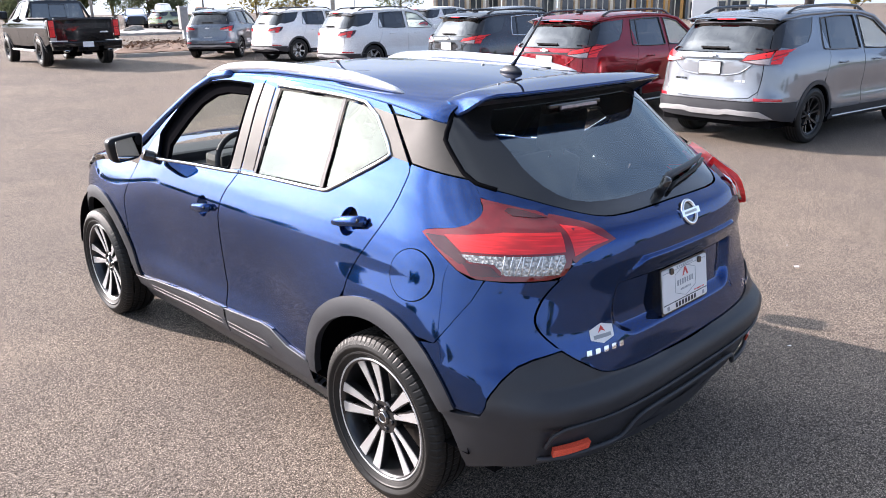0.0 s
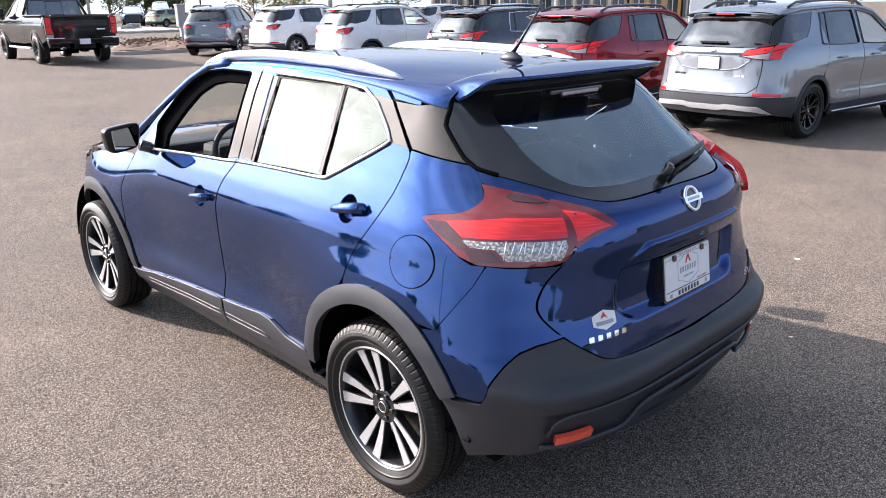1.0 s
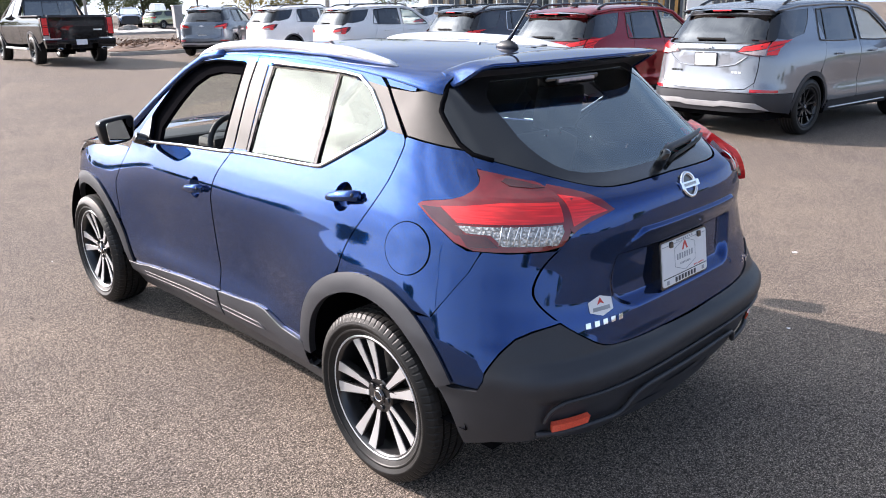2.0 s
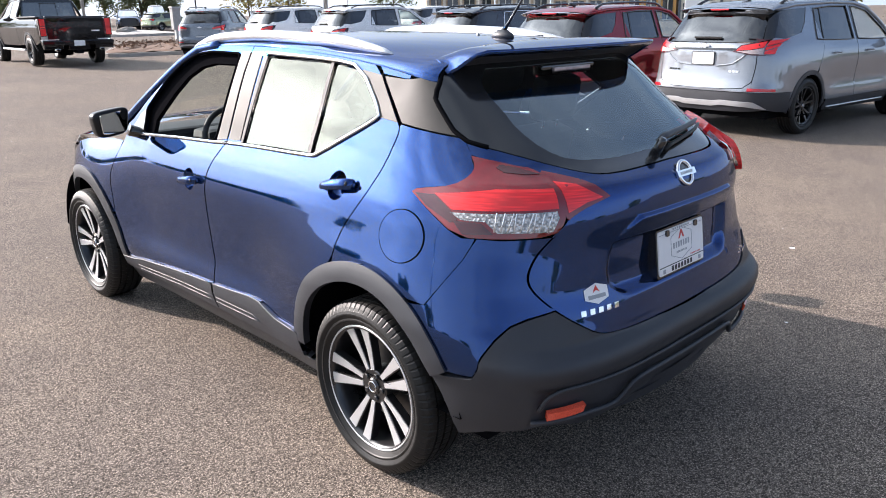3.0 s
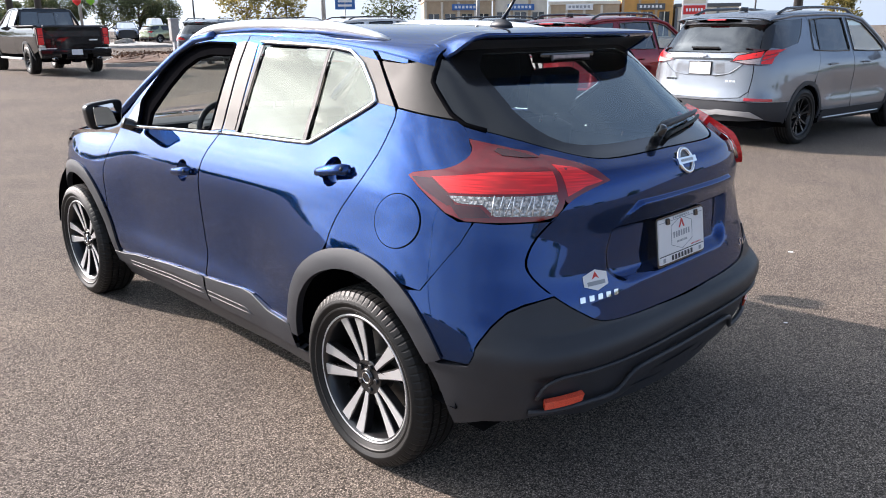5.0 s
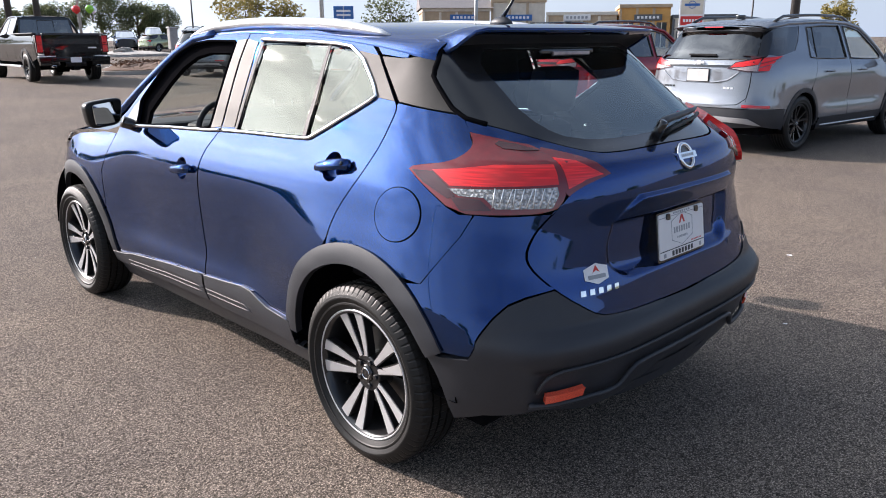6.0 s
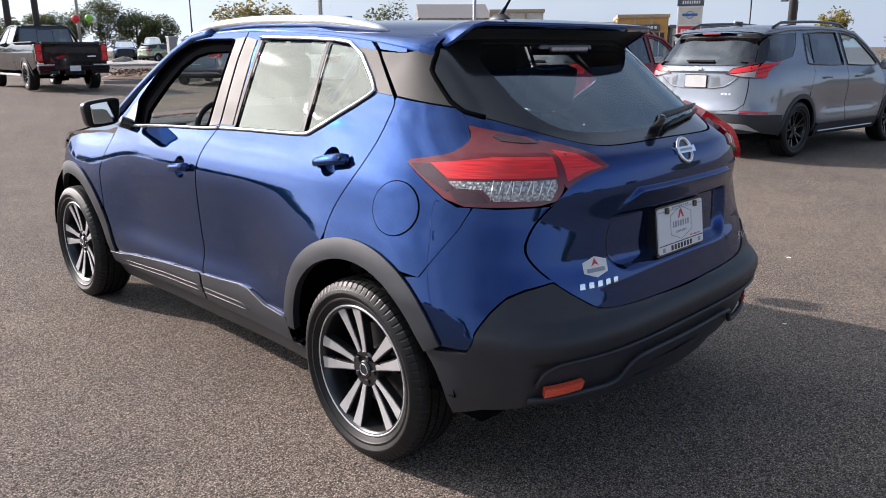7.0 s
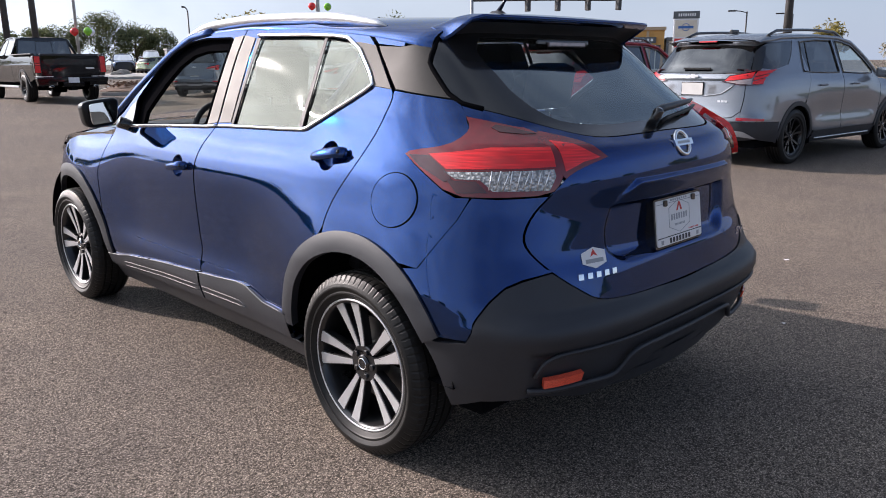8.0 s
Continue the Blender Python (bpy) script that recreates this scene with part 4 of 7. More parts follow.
        waist = -.010 * ease(.70, .80, z) * (1 - ease(.88, 1.01, z)) * ease(-.66, -.50, x) * (1 - ease(.50, .66, x))
        return well + grip + waist
    tg = skin("tailgate", S, full, BLUE, car, off=gate_relief, label="blue tailgate with a recess for the plate", grid=0.0065, lip=0.02)[0]
    # rear glass: printed border and clear middle
    gtop = [(-.50, 1.452), (-.566, 1.412), (-.612, 1.354), (-.622, 1.320), (-.640, 1.228)]
    edge = tail_pts(S, rounded(gtop, 1, False)) + gl[1:]
    g_out = edge[:-1] + [(.9, 1.122)] + [(1.8 - q, z) for q, z in edge[:-1][::-1]]
    cl = tail_pts(S, rounded([(-.40, 1.43), (-.455, 1.40), (-.478, 1.37), (-.476, 1.30), (-.483, 1.255), (-.462, 1.195), (-.404, 1.160), (-.253, 1.150), (-.06, 1.152), (0, 1.152)], 1, False))
    c_in = cl[:-1] + [(.9, 1.152)] + [(1.8 - q, z) for q, z in cl[:-1][::-1]]
    skin("glass_border", S, g_out, BLACK, tg, [c_in], off=-0.002, lip=0.006)
    skin("rear_glass", S, c_in, REARGLASS, tg, off=-0.003, lip=0, label="tinted rear window")
    seal = tail_pts(S, rounded([(-.545, 1.430)] + gtop[1:] + [(-.600, 1.206)], 1, False))
    for mir in (False, True):
        tube("glass_seal", [S.on(q, z, 0.001) for q, z in dense(seal, .02, False)], 0.0080, DARK, tg, sides=6, mirror=mir)
    # wiper
    along = [(-.015, 1.146), (.056, 1.156), (.19, 1.166), (.33, 1.174), (.42, 1.180)]
    tube("wiper", [S.on(S.by_x(x, z), z, .040 - .012 * i / 4) for i, (x, z) in enumerate(along)], [.010, .017, .015, .012, .006], CLAD, tg, "black rear wiper", 8, False, False, .8)
    tube("wiper_blade", [S.on(S.by_x(x + .03, z - .012), z - .012, .012) for x, z in along], .007, RUBBER, tg)
    tube("wiper_foot", [S.on(S.by_x(-.015, 1.140), 1.140, d) for d in (-.004, .02, .05, .058)], [.018, .017, .016, .010], BLACK, tg, sides=14)
    # lamps
    lamp = [(.084, 1.067), (.098, 1.080), (.205, 1.099), (.276, 1.128), (.306, 1.152), (.302, 1.179), (.392, 1.163), (.459, 1.148), (.486, 1.145), (.520, 1.120), (.524, 1.094), (.533, 1.04), (.539, 1.006), (.513, .967), (.36, .959), (.231, .957), (.124, 1.032)]
    lm = skin("tail_lamp", S, rounded(lamp, 1, True, (0, 5)), RED, car, off=0.010, both=True, lip=0.06, label="red and clear tail lamp", grid=.02)
    lm[1].location = (.020, -.006, .012)
    # right lens in brighter red, standing in for sun shining through it
    lm[1].data.materials[0] = RED_BRIGHT
    o = lm[0]
    kw = dict(lip=0.003, grid=.02)
    for nm, pts, mt in (("red_reflector", [(.150, 1.072), (.33, 1.094), (.505, 1.094), (.514, 1.044), (.205, 1.032)], RED_BRIGHT),
                        ("reversing_lens", [(.200, 1.024), (.510, 1.037), (.518, 1.018), (.505, .980), (.345, .976), (.305, 1.006), (.235, 1.006)], WHITE_LENS),
                        ("dark_lens", [(.212, 1.002), (.296, 1.000), (.333, .972), (.245, .966)], RED_DARK),
                        ("dark_border", [(.094, 1.066), (.150, 1.068), (.205, 1.026), (.225, 1.004), (.205, .996), (.130, 1.034)], RED_DARK),
                        ("dark_window", [(.372, 1.146), (.39, 1.154), (.44, 1.146), (.50, 1.128), (.455, 1.128), (.39, 1.134)], RED_DARK)):
        skin(nm, S, pts, mt, o, off=0.012, **kw)
    for k in range(9):
        q = .335 + .019 * k
        tube("lens_rib", [S.on(q, .979 + .002 * (k % 2), .0125), S.on(q + .006 * (k % 3), 1.032, .0125)], .0022, SATIN, o, sides=5)
    tube("lamp_gap", [S.on(q, z, 0.002) for q, z in dense(rounded(lamp, 1, True, (0, 5)), .02)], .0035, DARK, o, closed=True, sides=5)
    hl = tail_pts(S, rounded([(-.548, 1.140), (-.497, 1.125), (-.444, 1.104), (-.405, 1.064), (-.485, 1.044), (-.533, 1.023), (-.556, 1.006), (-.560, 1.05), (-.565, 1.09)], 1, True, (3,)))
    skin("tailgate_lamp", S, hl, RED, tg, off=0.010, both=True, lip=0.014, grid=.02, label="red lamp on the tailgate")
    inner = tail_pts(S, [(-.540, 1.110), (-.490, 1.100), (-.432, 1.064), (-.490, 1.054), (-.548, 1.030)])
    skin("lamp_reflector", S, inner, RED_BRIGHT, tg, off=0.0115, both=True, lip=0.002, grid=.02)
    # painted corner and grained bumper
    corner = [(.288, .955), (.36, .953), (.513, .961), (.543, .995)] + [(q - .004, z) for q, z in cut[1:18] if z > .748] + [(.562, .744), (.466, .727), (.412, .708), (.359, .668), (.286, .602), (.251, .548)]
    corner += arch(S, -AY, AZ, AR, 153, 122, 14) + [(.1460, .738), (.1930, .802), (.2570, .892), (.2770, .934)]
    skin("rear_corner", S, corner, BLUE, car, both=True)
    ctop = arch(S, -AY, AZ, .40, 178, 150, 8) + [(.160, .528), (.251, .540), (.286, .595), (.359, .661), (.412, .701), (.466, .720), (.555, .738)] + [(q - .004, z) for q, z in cut if z < .735]
    ctop = ctop[:-1] + [(.9, .614)]
    bot = [(.9, .30), (.72, .30), (.60, .335), (.46, .36), (.30, .34), (.2, .30)]
    bump_o = ctop + [(1.8 - q, z) for q, z in ctop[:-1][::-1]] + [(1.8 - q, z) for q, z in bot[::-1]][:-1] + bot
    bulge = lambda q, z: .004 + .012 * ease(.50, .56, z) * (1 - ease(.58, .64, z)) * ease(.3, .5, min(q, 1.8 - q)) - .016 * ease(.515, .495, z) * ease(.44, .52, min(q, 1.8 - q))
    bp = skin("rear_bumper", S, bump_o, CLAD, car, off=bulge, lip=0.04, grid=.022, label="dark grained plastic bumper")[0]
    lip_l = [(-.711, .389), (-.676, .386), (-.551, .390), (-.41, .378), (-.375, .40), (-.345, .440), (-.296, .452), (-.054, .446), (0, .446)]
    lq = tail_pts(S, rounded(lip_l, 1, False))
    lq = lq[:-1] + [(.9, .446)] + [(1.8 - q, z) for q, z in lq[:-1][::-1]]
    tube("bumper_lip", [S.on(q, z, .004) for q, z in dense(lq, .03, False)], .010, CLAD, bp, sides=8)
    up = tail_pts(S, rounded([(-.705, .44), (-.695, .487), (-.671, .503), (-.64, .511), (-.542, .511), (-.361, .508), (0, .506)], 1, False))
    up = up[:-1] + [(.9, .506)] + [(1.8 - q, z) for q, z in up[:-1][::-1]]
    tube("bumper_crease", [S.on(q, z, .006) for q, z in dense(up, .03, False)], .007, CLAD, bp, sides=8)
    for side, out in ((1, .014), (-1, .003)):
        def lay(u, v, d):
            x, z = -.682 + .117 * u + .006 * (1 - v) * (1 - u), (.402 + .010 * u) * (1 - v) + (.431 + .009 * u) * v
            p = S.on(S.by_x(x, z), z, d)
            return Vector((p.x * side, p.y, p.z))
        rim = [(u, 0) for u in span(0, 1, 6)] + [(1, v) for v in (.5, 1)] + [(u, 1) for u in span(1, 0, 6)[1:]] + [(0, .5)]
        wall = ([lay(u, v, out) for u, v in rim] + [lay(u, v, -.004) for u, v in rim], [(k, len(rim) + k, len(rim) + (k + 1) % len(rim), (k + 1) % len(rim)) for k in range(len(rim))])
        joined("reflector", [grid_data(lambda u, v: lay(u, v, out), span(0, 1, 6), [0, .5, 1]), wall], REFLEX, bp, "red reflector")
    # underside of the tail
    joined("rear_valance", [grid_data(lambda x, t: Vector((x, -2.03 + .25 * t + .10 * abs(x / .62) ** 3, .335 - .10 * t + (.05 * abs(x / .62) ** 2))), span(-.62, .62, 12), span(0, 1, 3)), grid_data(lambda x, t: Vector((x, -2.045 + .03 * t + .25 * (x - .02) ** 2, .375 - (.085 - .10 * max(0, abs(x - .03) - .28)) * t)), span(-.36, .42, 10), span(0, 1, 4))], CLAD, bp)
    # plate, badge, sticker
    px = lambda u, v, d: (u, -2.030 + (v - .742) * .13 - d, v)
    slab = lambda x0, z0, x1, z1: [(x0, z0), (x1, z0), (x1, z1), (x0, z1)]
    prism("plate_mount", fillet(slab(-.160, .737, .160, .903), .012), -.035, .004, px, BLACK, tg)
    pl = prism("number_plate", fillet(slab(-.152, .745, .152, .897), .01), 0.004, 0.008, px, WHITE, tg, "white dealer plate with a printed frame")
    hexa = [(0, .064), (.070, .040), (.070, -.024), (0, -.048), (-.070, -.024), (-.070, .040)]
    tube("plate_emblem", [px(x, .826 + z, .0082) for x, z in dense(hexa, .02)], .0011, INK_GREY, pl, closed=True, sides=5)
    prism("plate_mark", [(-.020, .852), (-.005, .881), (.005, .881), (.020, .852), (.011, .852), (0, .870), (-.011, .852)], .008, .0086, px, INK_RED, pl)
    for k in range(7):
        x = -.056 + .0165 * k
        prism("plate_bar", slab(x, .823, x + .0095, .843), .008, .0086, px, INK_GREY, pl)
        x = -.072 + .0212 * k
        prism("frame_bar", slab(x, .749, x + .0135, .766), .008, .0086, px, INK_DARK, pl)
    for k in range(8):
        prism("plate_bar", slab(-.034 + .009 * k, .803, -.0285 + .009 * k, .810), .008, .0086, px, INK_GREY, pl)
        prism("plate_bar", slab(.060 + .009 * k, .778, .065 + .009 * k, .783), .008, .0086, px, INK_RED, pl)
        prism("frame_bar", slab(-.056 + .0145 * k, .8885, -.047 + .0145 * k, .8945), .008, .0086, px, INK_GREY, pl)
    for x in (-.128, .114):
        prism("frame_bar", slab(x, .750, x + .016, .764), .008, .0086, px, INK_GREY, pl)
    prism("frame_line", slab(-.149, .7705, .149, .7735), .008, .0086, px, INK_DARK, pl)
    prism("frame_line", slab(-.149, .8835, .149, .8855), .008, .0086, px, INK_GREY, pl)
    for x in (-.095, .095):
        prism("plate_screw", fillet(slab(x - .010, .876, x + .010, .896), .004), .008, .014, px, BLACK, pl)
    tip = lambda u, v, d: Vector((u, -2.016 + .42 * v - .9 * d, 1.080 + .90 * v + .42 * d))
    ring_at = lambda r, d: [tip(r * math.cos(radians(a)), r * math.sin(radians(a)), d) for a in range(0, 360, 10)]
    tube("maker_badge", ring_at(.041, .002), .0070, CHROME, tg, "chrome ring badge", 8, True)
    prism("badge_bar", [(-.058, -.011), (.058, -.011), (.058, .011), (-.058, .011)], .002, .010, tip, CHROME, tg)
    prism("badge_back", [(.04 * math.cos(radians(a)), .04 * math.sin(radians(a))) for a in range(0, 360, 20)], -.02, .000, tip, BLACK, tg)
    for k in range(6):
        prism("badge_bar_print", [(-.040 + .0135 * k, -.005), (-.031 + .0135 * k, -.005), (-.031 + .0135 * k, .005), (-.040 + .0135 * k, .005)], .010, .0106, tip, INK_GREY, tg)
    for k in range(5):
        x = -.545 + .0345 * k
        skin("model_badge", S, tail_pts(S, [(x, .708), (x + .019, .708), (x + .022, .725), (x + .003, .725)]), CHROME, tg, off=lambda q, z: gate_relief(q, z) + .004, lip=.004, grid=.02)
    st = [(-.513, .783), (-.465, .798), (-.418, .785), (-.419, .748), (-.468, .735), (-.515, .752)]
    sk = skin("sticker", S, tail_pts(S, st), WHITE, tg, off=lambda q, z: gate_relief(q, z) + .002, lip=.001, label="white six-sided dealer sticker")[0]
    skin("sticker_mark", S, tail_pts(S, [(-.482, .770), (-.467, .793), (-.452, .770), (-.467, .777)]), INK_RED, sk, off=lambda q, z: gate_relief(q, z) + .003, lip=.0005)
    skin("sticker_bar", S, tail_pts(S, [(-.502, .752), (-.431, .752), (-.431, .764), (-.502, .764)]), INK_GREY, sk, off=lambda q, z: gate_relief(q, z) + .003, lip=.0005)
    letters = bpy.data.curves.new("trim_badge", "FONT")
    letters.body, letters.size, letters.extrude = "SV", .042, .002
    lo = link("trim_badge", letters, tg, "small chrome trim letters SV")
    letters.materials.append(CHROME)
    lo.matrix_basis = look((.405, -2.050, .705), (.405 + .13, -1.0, .705)) @ pose(0, 0, 0)
    # handles
    for qc, z, dr, size in ((-.190, 1.036, rear_door, 1.0), (-1.300, .905, front_door, .9)):
        for i in (0, 1):
            slope = .030 if dr is rear_door else .018

            def grip(t, a, qc=qc, z=z, slope=slope, size=size):
                u = (-.078 + .176 * t) * size
                h = (.009 + .009 * min(1, t * 2.4)) * (1 if 0 < t < 1 else .35)
                mid = .004 + .026 * min(1, 6 * t, 8 * (1 - t)) ** .7
                return S.on(qc + u, z - .004 + slope * (t - .5) + h * math.cos(radians(a)), mid + .011 * math.sin(radians(a)))
            gd = grid_data(grip, [0, .02, .06, .15, .3, .45, .6, .75, .9, .96, .985, 1], span(0, 360, 17))
            link("door_handle", mesh_of("door_handle", [Vector((-v[0], v[1], v[2])) for v in gd[0]] if i else gd[0], [tuple(reversed(f)) for f in gd[1]] if not i else gd[1], BLUE), dr[i], "body-coloured pull handle")
            rim = handle_cup(qc, z)
            sink = lambda q, zz, c=(qc - .004, z - .002): .0005 - .040 * max(0, 1 - math.hypot((q - c[0]) / .053, (zz - c[1]) / .051) ** 5)
            ob = skin("handle_cup", S, rim, BLUE, dr[0], off=sink, lip=.001, grid=.006)[0]
            if i:
                ob.matrix_basis = Matrix.Diagonal((-1, 1, 1, 1))
        o = tube("lock_barrel", [S.on(qc + .083 * size + .0 * k, z + slope * .4 - .004, .030 + .006 * k) for k in (0, 1)], .008, BLACK, dr[0], sides=10)
    # door mirrors
    for sx in (-1, 1):
        bm = bmesh.new()
        bmesh.ops.create_uvsphere(bm, u_segments=24, v_segments=16, radius=1.0)
        for v in bm.verts:
            x, y, z = v.co
            f = lambda c, p: math.copysign(abs(c) ** p, c)
            sq = Vector((f(x, .42) * .088, f(y, .8) * .080, f(z, .42) * .066))
            if sq.y < 0:
                sq.y *= .25
            sq.x *= 1 + .12 * sq.z / .066
            sq.z += .10 * sq.x * sx * -1
            v.co = sq
        me = bpy.data.meshes.new("mirror_housing")
        bm.to_mesh(me)
        bm.free()
        me.materials.append(MIRROR_BLACK)
        me.polygons.foreach_set("use_smooth", [True] * len(me.polygons))
        h = link("door_mirror", me, car, "black door mirror")
        h.matrix_basis = pose(sx * .900, .60, 1.118, 0, 0, -sx * 6)
        gme = prism("mirror_glass", fillet([(-.066, -.050 + .006 * sx), (.066, -.050 - .006 * sx), (.074, .050 - .007 * sx), (-.074, .050 + .007 * sx)], .018), -.026, -.021, lambda u, v, d: (u, d, v), MIRROR, h)
        gme.matrix_basis = pose(0, 0, 0, -3, 0, -sx * 7)
        tube("mirror_foot", [Vector((-sx * .10, .02, -.05)), Vector((-sx * .16, .01, -.075)), Vector((-sx * .20, 0, -.085))], [.03, .028, .034], BLACK, h, sides=10)
        skin("mirror_sail", S, [(-2.04, 1.05), (-1.87, 1.056), (-1.905, 1.165), (-1.96, 1.14)], BLACK, front_door[0], off=.006)[0].matrix_basis = Matrix.Diagonal((-sx, 1, 1, 1))
    # cabin
    box("floor_pan", -.70, -1.75, .24, .70, 1.2, .30, DARK, car)
    box("boot_floor", -.62, -1.80, .62, .62, -1.0, .66, TRIM, car)
    box("seat_bench", -.60, -.85, .35, .60, -.35, .62, CLOTH, car, bev=.05)
    box("bench_back", -.60, -.08, .0, .60, .08, .56, CLOTH, car, bev=.045, m=pose(0, -.93, .56, 14))
    for x in (-.37, .37):
        box("seat_cushion", x - .25, .0, .35, x + .25, .5, .62, CLOTH, car, bev=.06)
        box("seat_back", x - .24, -.07, .0, x + .24, .07, .60, CLOTH, car, bev=.06, m=pose(0, .0, .58, 16))
        box("headrest", x - .125, -.05, .0, x + .125, .05, .20, CLOTH, car, bev=.045, m=pose(0, -.19, 1.20, 12))
        for d in (-.05, .05):
            tube("headrest_post", [(x + d, -.165, 1.12), (x + d, -.19, 1.22)], .006, CHROME, car)
    for x in (-.44, .44):
        box("rear_headrest", x - .135, -.05, .03, x + .135, .05, .235, CLOTH, car, bev=.045, m=pose(0, -1.10, 1.11, 10))
        for d in (-.05, .05):
            tube("headrest_post", [(x + d, -1.08, 1.06), (x + d, -1.10, 1.13)], .006, CHROME, car)
    joined("dashboard", [box_data(-.66, .42, .66, .66, .85, .98, .06), box_data(-.66, .70, .80, .66, 1.02, 1.035, .03), box_data(-.48, .42, .93, -.20, .62, 1.045, .04)], TRIM, car)
    wh = link("steering_wheel", mesh_of("steering_wheel", *tube_data([(.185 * math.cos(a), .185 * math.sin(a), 0) for a in [i * math.pi / 16 for i in range(32)]], .015, 8, True), TRIM), car)
    wh.matrix_basis = pose(-.36, .33, .98, 68)
    box("wheel_boss", -.07, -.06, -.03, .07, .06, .02, TRIM, wh, bev=.02)
    box("wheel_spoke", -.18, -.02, -.012, .18, .02, .008, TRIM, wh, bev=.006)
    box("inside_mirror", -.11, .30, 1.385, .11, .33, 1.44, BLACK, car, bev=.012)
    grid_head = grid_data(lambda a, y: roof_point(a, y) - Vector((0, 0, .03)), us[4:-4], [-1.38, -1.2, -.8, -.3, .1, .29])
    link("headliner", mesh_of("headliner", grid_head[0], [tuple(reversed(f)) for f in grid_head[1]], TRIM), car)
    skin("right_door_glass", S, [(-1.862, 1.056), (-1.905, 1.168), (-1.745, 1.327), (-1.628, 1.405), (-1.512, 1.445), (-1.131, 1.456), (-1.14, 1.088)], CLEAR, car, off=-.008, lip=0)[0].matrix_basis = Matrix.Diagonal((-1, 1, 1, 1))
    # wheels
    for sx in (-1, 1):
        for cy in (-1.31, 1.31):
            alloy_wheel(car, (sx * .765, cy, .3285), 0 if sx < 0 else 180, 2.5 if sx < 0 else 0, "machined", .3285, .236, .205, label="two-tone alloy wheel with five split spokes")
    return car


crossover()

# ---- the other vehicles ----
SILVER = paint("silver_paint", (0.285, 0.305, 0.335), 1.0, 0.38, 0.06, 0.70, 0.50)
REDPAINT = paint("dark_red_paint", (0.30, 0.012, 0.020), 1.0, 0.40, 0.06, 0.72, 0.6)
GRAPHITE = paint("dark_grey_paint", (0.075, 0.080, 0.090), 1.0, 0.28, 0.08)
WHITEPAINT = paint("white_paint", (0.80, 0.80, 0.80), 0.0, 0.4, 0.08)
SLATE = paint("blue_grey_paint", (0.20, 0.225, 0.26), 1.0, 0.40, 0.08, 0.65, 0.4)
BLACKPAINT = paint("black_paint", (0.012, 0.012, 0.013), 1.0, 0.25, 0.10)
NAVY = paint("navy_paint", (0.05, 0.09, 0.18), 1.0, 0.3, 0.1)
ORANGE = paint("orange_paint", (0.75, 0.25, 0.03), 0.0, 0.4, 0.1)
OLIVE = paint("olive_paint", (0.36, 0.38, 0.24), 1.0, 0.35, 0.1)
DARKGLASS = glass("dark_tinted_glass", (0.05, 0.055, 0.06))
PLATE_DULL = plain("dull_white_plate", (0.50, 0.50, 0.49), 0.5, vary=0.06)
SKID = plain("dull_silver_plastic", (0.40, 0.40, 0.41), 0.45, 0.4, vary=0.08)
LAMP_GLOW = plain("lamp_red", (0.55, 0.02, 0.03), 0.12, coat=1.0, vary=0.2, scale=40)


def suv_shell(length, width, height, base):
    """The skin of a family SUV of that size; base is the wheelbase."""
    k, hw, ht = length / 4.65, width / 2, height / 1.66
    z = lambda *v: tuple(a * ht for a in v)
    w = lambda *v: tuple(a * hw / 0.92 for a in v)
    y = lambda *v: tuple(a * k for a in v)
    door = curve(z(.18, .30, .45, .52, .62, .75, .88, .96, 1.04, 1.10, 1.20, 1.35, 1.50, 1.60, 1.68), w(.80, .875, .905, .900, .885, .895, .905, .900, .880, .850, .805, .740, .675, .62, .55))
    tail = curve(z(.18, .30, .45, .60, .75, .88, .96, 1.04, 1.12, 1.20, 1.35, 1.50, 1.60, 1.68), w(.82, .875, .91, .92, .92, .915, .905, .885, .855, .81, .735, .665, .61, .55))
    nose = curve(z(.18, .30, .45, .60, .75, .88, .96, 1.04, 1.12, 1.20, 1.35, 1.50, 1.68), w(.80, .86, .90, .915, .915, .90, .87, .82, .78, .75, .70, .66, .55))
    y_tail = curve(z(.18, .32, .48, .60, .66, .74, .90, 1.06, 1.12, 1.18, 1.30, 1.45, 1.55, 1.68), y(-2.12, -2.29, -2.335, -2.335, -2.315, -2.30, -2.29, -2.285, -2.27, -2.225, -2.15, -2.03, -1.93, -1.80))
    y_nose = curve(z(.18, .40, .60, .85, .98, 1.06, 1.68), y(2.12, 2.26, 2.30, 2.28, 2.18, 2.0, 1.6))
    return Shell(door, tail, nose, y_tail, curve((.2, 1.0, 1.7), (4.5, 3.8, 3.6)), y_nose, -base / 2 - .02, base / 2, (-.55 * k, -1.25 * k), (.6 * k, 1.2 * k), 2.3)


